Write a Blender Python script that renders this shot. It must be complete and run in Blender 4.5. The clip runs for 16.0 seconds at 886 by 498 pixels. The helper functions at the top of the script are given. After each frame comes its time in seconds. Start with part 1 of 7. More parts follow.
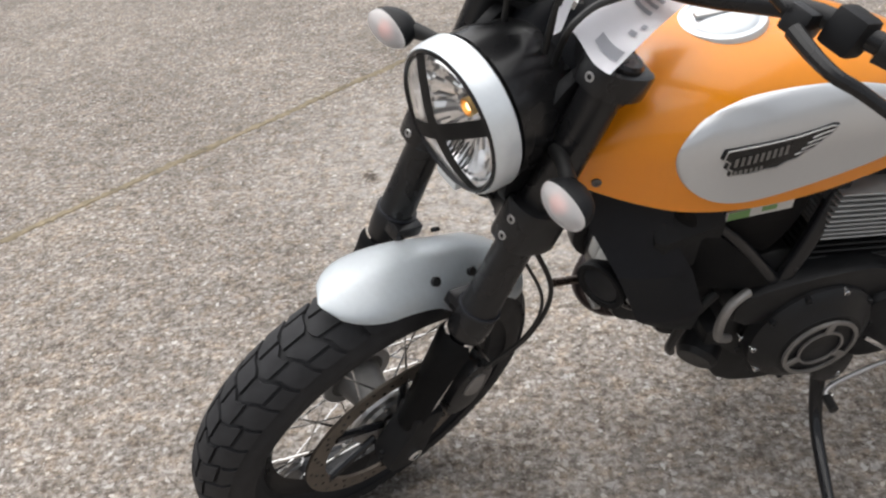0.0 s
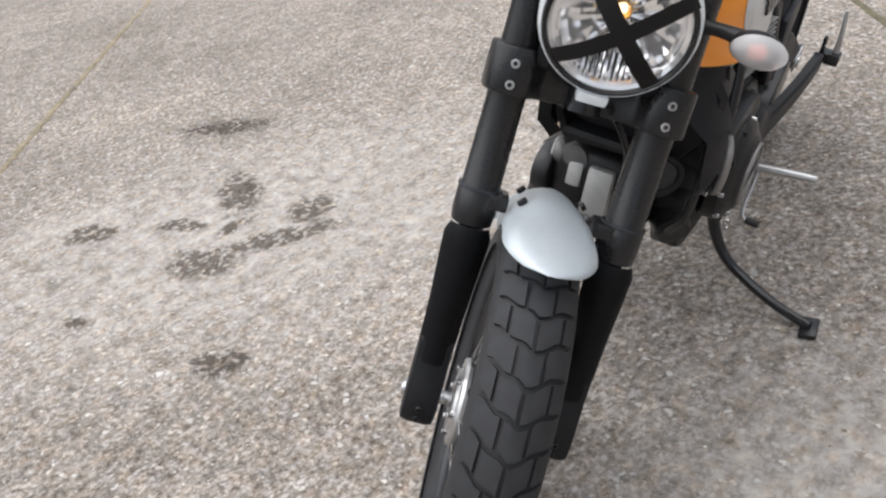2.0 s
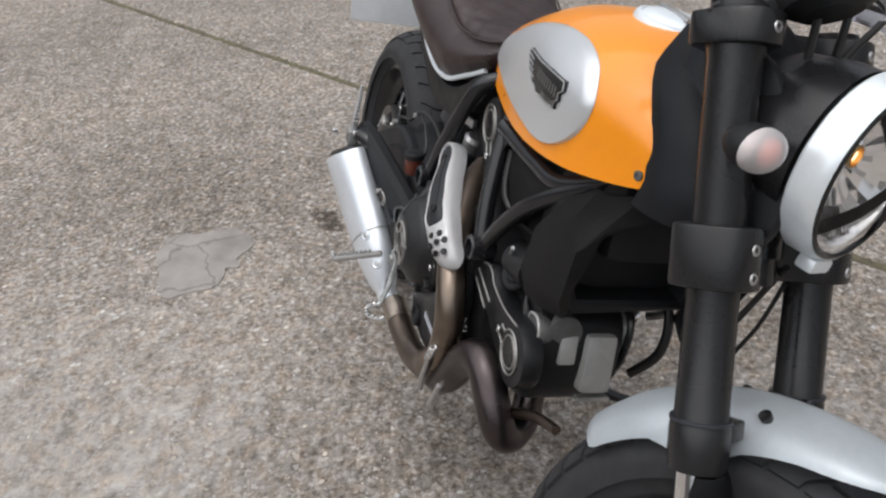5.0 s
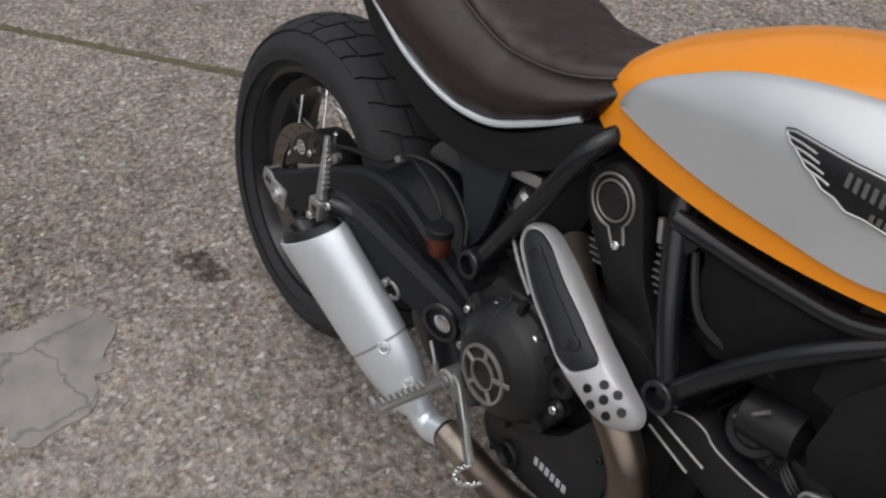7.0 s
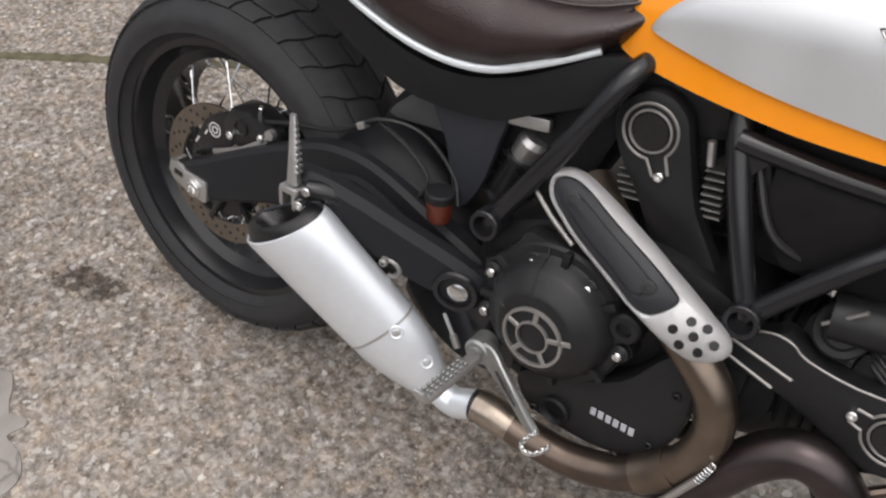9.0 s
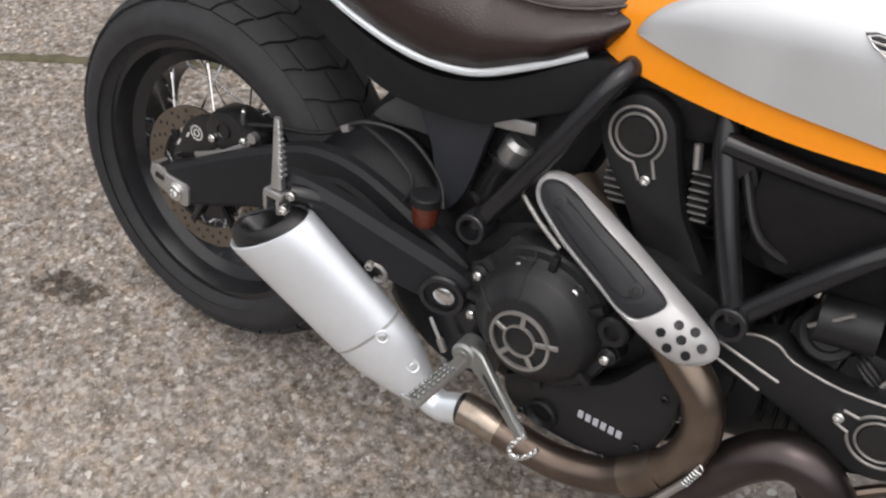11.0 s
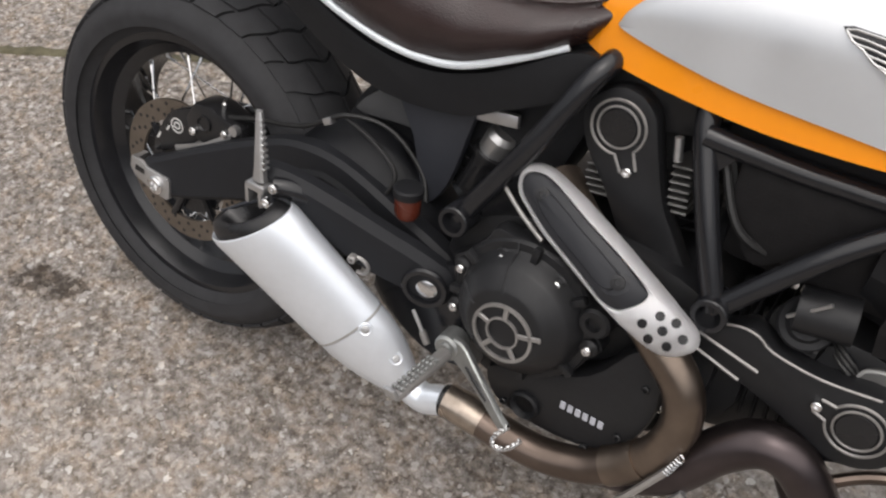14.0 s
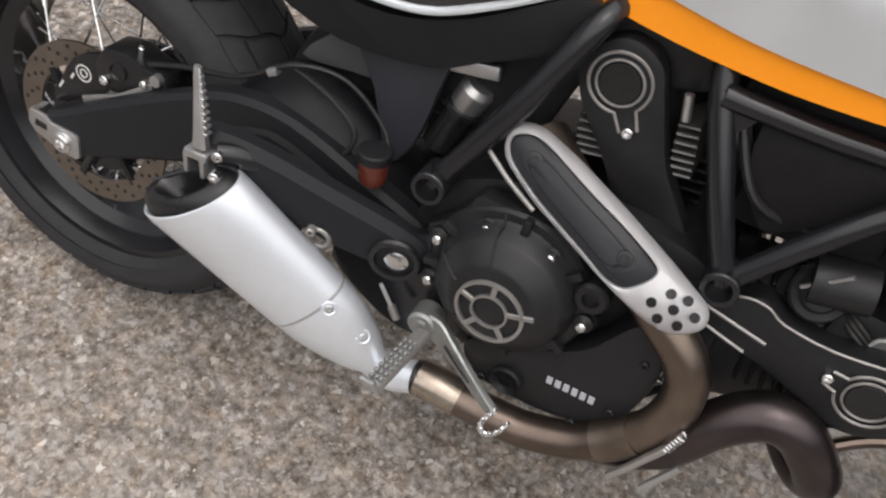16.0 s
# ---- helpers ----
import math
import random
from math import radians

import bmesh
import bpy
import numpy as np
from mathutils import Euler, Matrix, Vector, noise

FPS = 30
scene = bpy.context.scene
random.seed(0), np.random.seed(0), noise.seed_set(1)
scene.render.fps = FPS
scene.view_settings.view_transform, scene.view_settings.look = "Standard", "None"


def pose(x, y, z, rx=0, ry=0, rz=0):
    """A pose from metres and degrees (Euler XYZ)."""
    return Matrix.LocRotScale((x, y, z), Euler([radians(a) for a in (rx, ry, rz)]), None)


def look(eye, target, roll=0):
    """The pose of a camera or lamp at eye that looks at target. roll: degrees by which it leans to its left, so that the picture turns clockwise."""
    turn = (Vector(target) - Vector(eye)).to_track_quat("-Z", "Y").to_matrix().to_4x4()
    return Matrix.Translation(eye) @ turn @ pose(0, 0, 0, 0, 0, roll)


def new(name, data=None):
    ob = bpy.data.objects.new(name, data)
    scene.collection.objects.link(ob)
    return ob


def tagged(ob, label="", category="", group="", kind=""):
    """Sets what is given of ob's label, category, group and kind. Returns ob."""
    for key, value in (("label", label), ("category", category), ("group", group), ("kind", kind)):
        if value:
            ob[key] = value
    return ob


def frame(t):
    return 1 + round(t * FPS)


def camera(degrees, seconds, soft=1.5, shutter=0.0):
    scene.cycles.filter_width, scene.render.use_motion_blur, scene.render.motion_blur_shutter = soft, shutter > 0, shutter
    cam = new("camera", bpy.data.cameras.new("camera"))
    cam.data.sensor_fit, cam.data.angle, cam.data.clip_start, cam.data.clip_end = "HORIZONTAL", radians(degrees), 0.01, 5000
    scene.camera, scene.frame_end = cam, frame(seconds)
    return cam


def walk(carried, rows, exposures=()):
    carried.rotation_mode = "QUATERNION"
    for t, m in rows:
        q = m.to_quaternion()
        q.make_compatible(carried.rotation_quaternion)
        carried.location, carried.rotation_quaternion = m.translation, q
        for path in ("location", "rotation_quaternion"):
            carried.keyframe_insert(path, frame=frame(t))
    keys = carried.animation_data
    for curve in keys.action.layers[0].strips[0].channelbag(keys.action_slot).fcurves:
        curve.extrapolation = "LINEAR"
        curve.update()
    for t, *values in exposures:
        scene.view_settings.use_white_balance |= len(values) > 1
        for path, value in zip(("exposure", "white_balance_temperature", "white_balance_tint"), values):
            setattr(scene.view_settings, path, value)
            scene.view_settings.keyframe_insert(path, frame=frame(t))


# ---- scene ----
cam = camera(54.0, 16.0, soft=2.3)
PATH = [
    (0, (0.1495, 0.4673, 1.2631), (0.0168, 2.1503, 0.2286), -7),
    (0.5, (-0.1069, 0.5188, 1.2077), (0.1970, 2.1770, 0.1692), -6.6),
    (1, (-0.3712, 0.6148, 1.1800), (0.1594, 2.1988, 0.1177), -6.4),
    (1.5, (-0.5603, 0.7405, 1.1800), (0.1574, 2.2424, 0.1088), -8.3),
    (2, (-0.7286, 0.8167, 1.1988), (0.3326, 2.1384, 0.1751), -12),
    (2.5, (-0.9138, 0.9078, 1.2235), (0.4950, 1.8810, 0.2286), -9.4),
    (3, (-0.9395, 1.1157, 1.1859), (0.6277, 1.7869, 0.1801), -7.7),
    (3.5, (-0.9128, 1.2811, 1.2384), (0.6950, 1.7929, 0.2038), -10.7),
    (4, (-0.9088, 1.5187, 1.2879), (0.8167, 1.7721, 0.3503), -8.8),
    (4.5, (-0.8504, 1.6979, 1.2909), (0.8722, 1.8315, 0.3226), -6.8),
    (4.7, (-0.7762, 1.7592, 1.2720), (0.9306, 1.8711, 0.2741), -5.8),
    (6.8, (-0.0317, 2.1978, 1.3206), (1.3197, 1.7038, -0.0397), -2.2),
    (7, (0.0277, 2.2443, 1.3097), (1.4028, 1.7186, -0.0140), -3.4),
    (7.5, (0.1505, 2.3978, 1.3047), (1.2712, 1.5305, -0.0773), 2.7),
    (8, (0.2574, 2.4562, 1.2889), (1.3454, 1.6365, -0.1476), -0.1),
    (8.5, (0.2762, 2.4512, 1.2819), (1.3494, 1.6068, -0.1516), -1.8),
    (9, (0.2663, 2.4433, 1.2849), (1.2910, 1.5593, -0.1605), -0.9),
    (9.5, (0.2643, 2.4413, 1.2869), (1.2702, 1.5335, -0.1575), -0.4),
    (12, (0.2861, 2.4433, 1.2859), (1.2553, 1.5167, -0.1714), 1),
    (12.5, (0.2861, 2.4413, 1.2869), (1.2375, 1.5038, -0.1744), 1.4),
    (13, (0.2861, 2.4404, 1.2889), (1.2316, 1.4989, -0.1744), 1.3),
    (13.5, (0.2782, 2.4374, 1.2859), (1.2316, 1.4998, -0.1744), 1),
    (14, (0.2782, 2.4473, 1.2869), (1.2316, 1.5058, -0.1714), 1.4),
    (14.5, (0.2841, 2.4394, 1.2879), (1.2286, 1.5058, -0.1813), 1.4),
    (15, (0.2871, 2.4453, 1.2879), (1.1732, 1.4751, -0.1932), 3.4),
    (15.5, (0.3109, 2.4552, 1.2829), (1.1603, 1.4840, -0.2189), 4.7),
    (16, (0.4405, 2.4186, 1.2443), (1.0920, 1.4236, -0.3387), 8.6),
]
walk(cam, [(t, look(eye, target, roll)) for t, eye, target, roll in PATH],
     exposures=[(0.0, 0.9, 6500, 10), (0.5, 0.88, 6450, 10), (1.5, 1.1, 6330, 10), (3.0, 1.1, 6230, 10), (4.5, 0.82, 6300, 10), (6.8, 0.1, 6400, 10), (7.5, 0.25, 6450, 10),
                (8.0, 0.6, 6600, 11), (9.0, 0.66, 6600, 12), (16.0, 0.7, 6630, 12)])

# ---- light ----
world = bpy.data.worlds.new("sky")
scene.world = world
world.use_nodes = True
wn = world.node_tree.nodes
sky = wn.new("ShaderNodeTexSky")
sky.sky_type, sky.sun_disc = "NISHITA", False
SUN_EL, SUN_AZ = 74.0, 325.0
sky.sun_elevation, sky.sun_rotation = radians(SUN_EL), radians(SUN_AZ)
sky.air_density, sky.dust_density, sky.ozone_density = 1.0, 4.0, 1.0
veil = wn.new("ShaderNodeHueSaturation")  # overcast: the sky's blue is veiled by cloud
veil.inputs["Saturation"].default_value = 0.22
world.node_tree.links.new(sky.outputs[0], veil.inputs["Color"])
world.node_tree.links.new(veil.outputs[0], wn["Background"].inputs[0])
wn["Background"].inputs[1].default_value = 0.09
sun = new("sun", bpy.data.lights.new("sun", "SUN"))
sun.data.energy, sun.data.angle, sun.data.color = 1.5, radians(110), (1.0, 0.97, 0.93)
az, el = radians(SUN_AZ), radians(SUN_EL)
sun.matrix_world = look((6 * math.sin(az) * math.cos(el), 6 * math.cos(az) * math.cos(el), 6 * math.sin(el)), (0, 0, 0))


# ---- materials ----
def material(name, colour, rough=0.5, metal=0.0, coat=0.0, grain=0.0, scale=40.0, bump=0.0, bscale=200.0, spread=0.0, spec=0.5):
    """A surface: base colour broken up by two scales of noise, uneven roughness and fine relief."""
    m = bpy.data.materials.new(name)
    m.use_nodes = True
    nt = m.node_tree
    b = nt.nodes["Principled BSDF"]
    b.inputs["Metallic"].default_value = metal
    b.inputs["Specular IOR Level"].default_value = spec
    b.inputs["Coat Weight"].default_value = coat
    b.inputs["Coat Roughness"].default_value = 0.06
    co = nt.nodes.new("ShaderNodeTexCoord")
    n1 = nt.nodes.new("ShaderNodeTexNoise")
    n1.inputs["Scale"].default_value, n1.inputs["Detail"].default_value = scale, 6
    n2 = nt.nodes.new("ShaderNodeTexNoise")
    n2.inputs["Scale"].default_value, n2.inputs["Detail"].default_value = scale / 7, 3
    add = nt.nodes.new("ShaderNodeMath")
    add.operation = "ADD"
    for n in (n1, n2):
        nt.links.new(co.outputs["Object"], n.inputs["Vector"])
    nt.links.new(n1.outputs["Fac"], add.inputs[0])
    nt.links.new(n2.outputs["Fac"], add.inputs[1])
    cr = nt.nodes.new("ShaderNodeMapRange")
    cr.inputs["From Min"].default_value, cr.inputs["From Max"].default_value = 0.6, 1.4
    nt.links.new(add.outputs[0], cr.inputs["Value"])
    mix = nt.nodes.new("ShaderNodeMix")
    mix.data_type = "RGBA"
    mix.inputs[6].default_value = (*[c * (1 - grain) for c in colour], 1)
    mix.inputs[7].default_value = (*[min(1, c * (1 + grain)) for c in colour], 1)
    nt.links.new(cr.outputs[0], mix.inputs[0])
    nt.links.new(mix.outputs[2], b.inputs["Base Color"])
    rr = nt.nodes.new("ShaderNodeMapRange")
    rr.inputs["To Min"].default_value = max(0.02, rough - 0.06 - spread)
    rr.inputs["To Max"].default_value = min(1, rough + 0.06 + spread)
    rr.inputs["From Min"].default_value, rr.inputs["From Max"].default_value = 0.3, 0.7
    nt.links.new(n2.outputs["Fac"], rr.inputs["Value"])
    nt.links.new(rr.outputs[0], b.inputs["Roughness"])
    if bump:
        n3 = nt.nodes.new("ShaderNodeTexNoise")
        n3.inputs["Scale"].default_value, n3.inputs["Detail"].default_value = bscale, 4
        nt.links.new(co.outputs["Object"], n3.inputs["Vector"])
        bp = nt.nodes.new("ShaderNodeBump")
        bp.inputs["Strength"].default_value, bp.inputs["Distance"].default_value = bump, 0.002
        nt.links.new(n3.outputs["Fac"], bp.inputs["Height"])
        nt.links.new(bp.outputs[0], b.inputs["Normal"])
    return m


ORANGE = material("orange_paint", (0.86, 0.282, 0.005), 0.32, coat=0.5, grain=0.03, scale=60)
SILVER = material("silver_paint", (0.765, 0.815, 0.85), 0.34, metal=0.35, coat=0.25, grain=0.04, scale=120, bump=0.03, bscale=900)
PANELPAINT = material("grey_silver_paint", (0.67, 0.69, 0.71), 0.34, metal=0.6, coat=0.35, grain=0.015, scale=120, bump=0.01, bscale=900)
FINALLOY = material("bare_fin_alloy", (0.42, 0.42, 0.41), 0.5, metal=0.5, grain=0.15, scale=60)
DARKFIN = material("dull_fin_alloy", (0.13, 0.128, 0.125), 0.5, metal=0.6, grain=0.25, scale=60)
ALU = material("brushed_aluminium", (0.5, 0.5, 0.5), 0.4, metal=0.9, grain=0.1, scale=90, bump=0.05, bscale=500)
MUFFLER = material("satin_aluminium", (0.76, 0.80, 0.85), 0.4, metal=0.6, grain=0.04, scale=70, bump=0.03, bscale=700)
SHIELDPAINT = material("bright_satin_aluminium", (0.86, 0.86, 0.87), 0.36, metal=0.35, grain=0.05, scale=70, bump=0.04, bscale=700)
WORNALLOY = material("dull_worn_alloy", (0.30, 0.31, 0.305), 0.44, metal=0.85, grain=0.2, scale=90, bump=0.08, bscale=500)
STEEL = material("polished_steel", (0.7, 0.7, 0.7), 0.2, metal=1.0, grain=0.06, scale=80)
REFLECTOR = material("bright_reflector", (0.95, 0.95, 0.96), 0.09, metal=0.85, grain=0.03)
CHROME = material("chrome", (0.85, 0.85, 0.86), 0.08, metal=1.0, grain=0.02)
BLACK = material("satin_black_paint", (0.012, 0.012, 0.013), 0.28, grain=0.15, scale=80, bump=0.05, bscale=600, spread=0.04, spec=0.42)
FRAME = material("black_frame_paint", (0.0112, 0.0116, 0.0135), 0.22, grain=0.15, scale=60, bump=0.04, bscale=500, spec=0.48)
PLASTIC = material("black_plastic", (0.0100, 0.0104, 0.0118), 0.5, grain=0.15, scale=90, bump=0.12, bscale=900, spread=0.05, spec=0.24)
GREYPLASTIC = material("dark_grey_plastic", (0.0245, 0.0265, 0.0325), 0.46, grain=0.1, scale=90, bump=0.1, bscale=900, spec=0.35)
CASTING = material("black_engine_casting", (0.0115, 0.0118, 0.0130), 0.40, grain=0.2, scale=120, bump=0.2, bscale=700, spread=0.05, spec=0.34)
GREYCAST = material("grey_engine_casting", (0.31, 0.30, 0.29), 0.48, metal=0.7, grain=0.25, scale=60, bump=0.25, bscale=500)
RUBBER = material("tyre_rubber", (0.0265, 0.0268, 0.0290), 0.66, grain=0.3, scale=50, bump=0.15, bscale=600, spread=0.08, spec=0.25)
SWINGPAINT = material("matt_dark_paint", (0.0150, 0.016, 0.0192), 0.46, grain=0.12, scale=70, bump=0.06, bscale=600, spec=0.4)
ARMPAINT = material("satin_dark_casting", (0.0135, 0.0142, 0.0165), 0.52, grain=0.12, scale=70, bump=0.06, bscale=600, spec=0.2)
# black plastic dulled to stand in for shade behind the frame tubes
SHADEPLASTIC = material("shade_dulled_black_plastic", (0.0105, 0.0100, 0.0105), 0.62, grain=0.3, scale=60, bump=0.3, bscale=300, spec=0.18)
HOSE = material("black_rubber_hose", (0.012, 0.012, 0.012), 0.45, grain=0.2)
TAPE = material("black_cloth_tape", (0.014, 0.013, 0.013), 0.6, grain=0.2, scale=200, bump=0.3, bscale=1500)
HEADER = material("heat_stained_steel", (0.2, 0.16, 0.13), 0.36, metal=0.95, grain=0.35, scale=22, spread=0.08)
DARKHEADER = material("dark_heat_stained_steel", (0.078, 0.064, 0.065), 0.33, metal=0.9, grain=0.45, scale=18, spread=0.08)
PIPE = material("brown_heat_stained_steel", (0.135, 0.105, 0.088), 0.3, metal=0.92, grain=0.4, scale=20, spread=0.08)
WORNPIPE = material("rubbed_bright_steel", (0.37, 0.315, 0.265), 0.34, metal=0.95, grain=0.6, scale=40, spread=0.08)
DISC = material("brake_disc_steel", (0.22, 0.19, 0.16), 0.42, metal=0.9, grain=0.2, scale=40)
LEATHER = material("brown_leather", (0.026, 0.0142, 0.0140), 0.40, grain=0.25, scale=60, bump=0.35, bscale=450, spread=0.08, spec=0.52)
FLUID = material("amber_fluid_cup", (0.1, 0.022, 0.012), 0.3, grain=0.2)
UNSEENWALL = material("unseen_wall_grey", (0.2, 0.19, 0.18), 0.85, grain=0.2, scale=6, bump=0.5, bscale=40)
PAPER = material("white_paper", (0.84, 0.84, 0.88), 0.6, grain=0.03)
RED = material("red_print", (0.75, 0.12, 0.15), 0.6)
GREYPRINT = material("grey_print", (0.40, 0.41, 0.45), 0.6)
GREENPRINT = material("green_sticker", (0.18, 0.34, 0.12), 0.5)
WHITE = material("white_print", (0.62, 0.62, 0.6), 0.5)
PEARL = material("white_reflector_cup", (0.85, 0.83, 0.83), 0.4, metal=0.2)
BRASS = material("brass", (0.6, 0.4, 0.15), 0.35, metal=1.0)
AMBER = material("amber_bulb", (0.5, 0.15, 0.11), 0.3)
MOSS = material("mossy_joint_filler", (0.092, 0.083, 0.050), 0.95, grain=0.6, scale=30, bump=1.0, bscale=120)
TANFILLER = material("tan_joint_filler", (0.2, 0.165, 0.11), 0.95, grain=0.6, scale=30, bump=1.0, bscale=120)
def cracked():
    """Thin smooth mortar, stained and crossed by hair cracks."""
    m = material("smooth_concrete_patch", (0.262, 0.243, 0.226), 0.88, grain=0.42, scale=11, bump=0.8, bscale=45)
    nt = m.node_tree
    old = nt.nodes["Principled BSDF"].inputs["Base Color"].links[0].from_socket
    co = nt.nodes.new("ShaderNodeTexCoord")
    wob = nt.nodes.new("ShaderNodeTexNoise")
    wob.inputs["Scale"].default_value, wob.inputs["Detail"].default_value = 9, 5
    nt.links.new(co.outputs["Object"], wob.inputs["Vector"])
    off = nt.nodes.new("ShaderNodeVectorMath")
    off.operation = "MULTIPLY_ADD"
    off.inputs[1].default_value = (0.14, 0.14, 0)
    nt.links.new(wob.outputs["Color"], off.inputs[0])
    nt.links.new(co.outputs["Object"], off.inputs[2])
    v = nt.nodes.new("ShaderNodeTexVoronoi")
    v.feature = "DISTANCE_TO_EDGE"
    v.inputs["Scale"].default_value = 5.5
    nt.links.new(off.outputs[0], v.inputs["Vector"])
    mr = nt.nodes.new("ShaderNodeMapRange")
    mr.inputs["From Max"].default_value = 0.03
    mr.inputs["To Min"].default_value = 0.6
    nt.links.new(v.outputs["Distance"], mr.inputs["Value"])
    mx = nt.nodes.new("ShaderNodeMix")
    mx.data_type, mx.blend_type = "RGBA", "MULTIPLY"
    mx.inputs[0].default_value = 1.0
    nt.links.new(old, mx.inputs[6])
    nt.links.new(mr.outputs[0], mx.inputs[7])
    nt.links.new(mx.outputs[2], nt.nodes["Principled BSDF"].inputs["Base Color"])
    return m


PATCH = cracked()


def glass_material(name, colour=(1, 1, 1), rough=0.0):
    m = bpy.data.materials.new(name)
    m.use_nodes = True
    b = m.node_tree.nodes["Principled BSDF"]
    b.inputs["Base Color"].default_value = (*colour, 1)
    b.inputs["Transmission Weight"].default_value = 1.0
    b.inputs["Roughness"].default_value = rough
    b.inputs["IOR"].default_value = 1.3
    return m


GLASS = glass_material("clear_glass")
LENS = glass_material("clear_signal_lens", (0.97, 0.95, 0.95), 0.35)
LENS.node_tree.nodes["Principled BSDF"].inputs["Transmission Weight"].default_value = 0.62
BULB = bpy.data.materials.new("lit_bulb")
BULB.use_nodes = True
BULB.node_tree.nodes["Principled BSDF"].inputs["Emission Color"].default_value = (1, 0.62, 0.32, 1)
BULB.node_tree.nodes["Principled BSDF"].inputs["Emission Strength"].default_value = 1.3


def concrete():
    """Worn exposed-aggregate concrete: small stones in a grey matrix, broad stains, worn dark spots."""
    m = bpy.data.materials.new("exposed_aggregate_concrete")
    m.use_nodes = True
    nt = m.node_tree
    b = nt.nodes["Principled BSDF"]
    b.inputs["Specular IOR Level"].default_value = 0.3
    N, L = nt.nodes.new, nt.links.new
    co = N("ShaderNodeTexCoord")

    def noise_tex(scale, detail, rough=0.55):
        n = N("ShaderNodeTexNoise")
        n.inputs["Scale"].default_value, n.inputs["Detail"].default_value, n.inputs["Roughness"].default_value = scale, detail, rough
        L(co.outputs["Object"], n.inputs["Vector"])
        return n

    def ramp(src, stops):
        r = N("ShaderNodeValToRGB")
        while len(r.color_ramp.elements) < len(stops):
            r.color_ramp.elements.new(0.5)
        for e, (p, c) in zip(r.color_ramp.elements, stops):
            e.position, e.color = p, (*c, 1)
        L(src, r.inputs[0])
        return r.outputs[0]

    def mixed(kind, fac, a, c):
        x = N("ShaderNodeMix")
        x.data_type, x.blend_type = "RGBA", kind
        if isinstance(fac, float):
            x.inputs[0].default_value = fac
        else:
            L(fac, x.inputs[0])
        L(a, x.inputs[6])
        if isinstance(c, tuple):
            x.inputs[7].default_value = (*c, 1)
        else:
            L(c, x.inputs[7])
        return x.outputs[2]

    warp = noise_tex(45, 4, 0.6)
    off = N("ShaderNodeVectorMath")
    off.operation = "MULTIPLY_ADD"
    L(warp.outputs["Color"], off.inputs[0])
    off.inputs[1].default_value = (0.03, 0.03, 0.0)
    L(co.outputs["Object"], off.inputs[2])
    v = N("ShaderNodeTexVoronoi")
    v.inputs["Scale"].default_value = 66
    v.inputs["Randomness"].default_value = 1.0
    L(off.outputs[0], v.inputs["Vector"])
    sep = N("ShaderNodeSeparateColor")
    L(v.outputs["Color"], sep.inputs[0])
    # gritty mortar, uneven at every size
    grit = noise_tex(60, 8, 0.72)
    col = ramp(grit.outputs["Fac"], [(0.37, (0.082, 0.069, 0.057)), (0.44, (0.142, 0.123, 0.106)), (0.50, (0.205, 0.183, 0.163)), (0.56, (0.275, 0.250, 0.228)), (0.63, (0.385, 0.357, 0.329))])
    lump = noise_tex(17, 5, 0.65)
    col = mixed("MULTIPLY", 1.0, col, ramp(lump.outputs["Fac"], [(0.34, (0.74, 0.72, 0.70)), (0.5, (1, 1, 1)), (0.64, (1.20, 1.19, 1.18))]))
    # single stones: pale, tan and dark ones show through the mortar
    stones = ramp(sep.outputs[1], [(0.0, (0.13, 0.115, 0.105)), (0.3, (0.24, 0.20, 0.17)), (0.55, (0.33, 0.31, 0.29)), (0.8, (0.42, 0.395, 0.37)), (1.0, (0.56, 0.54, 0.515))])
    core = N("ShaderNodeMapRange")
    core.inputs["From Min"].default_value, core.inputs["From Max"].default_value = 0.46, 0.40
    L(v.outputs["Distance"], core.inputs["Value"])
    bare = N("ShaderNodeMapRange")
    bare.inputs["From Min"].default_value, bare.inputs["From Max"].default_value = 0.60, 0.72
    bare.inputs["To Max"].default_value = 0.85
    L(sep.outputs[0], bare.inputs["Value"])
    shown = N("ShaderNodeMath")
    shown.operation = "MULTIPLY"
    L(core.outputs[0], shown.inputs[0])
    L(bare.outputs[0], shown.inputs[1])
    col = mixed("MIX", shown.outputs[0], col, stones)
    # small sharp chips between them
    v2 = N("ShaderNodeTexVoronoi")
    v2.inputs["Scale"].default_value = 135
    L(off.outputs[0], v2.inputs["Vector"])
    sep2 = N("ShaderNodeSeparateColor")
    L(v2.outputs["Color"], sep2.inputs[0])
    chip = N("ShaderNodeMapRange")
    chip.inputs["From Min"].default_value, chip.inputs["From Max"].default_value = 0.48, 0.42
    L(v2.outputs["Distance"], chip.inputs["Value"])
    few = N("ShaderNodeMapRange")
    few.inputs["From Min"].default_value, few.inputs["From Max"].default_value = 0.66, 0.70
    few.inputs["To Max"].default_value = 0.65
    L(sep2.outputs[0], few.inputs["Value"])
    seen = N("ShaderNodeMath")
    seen.operation = "MULTIPLY"
    L(chip.outputs[0], seen.inputs[0])
    L(few.outputs[0], seen.inputs[1])
    col = mixed("MIX", seen.outputs[0], col, ramp(sep2.outputs[1], [(0.0, (0.09, 0.078, 0.07)), (0.35, (0.27, 0.243, 0.22)), (0.75, (0.40, 0.37, 0.342)), (1.0, (0.52, 0.49, 0.46))]))
    broad = noise_tex(1.3, 5, 0.6)
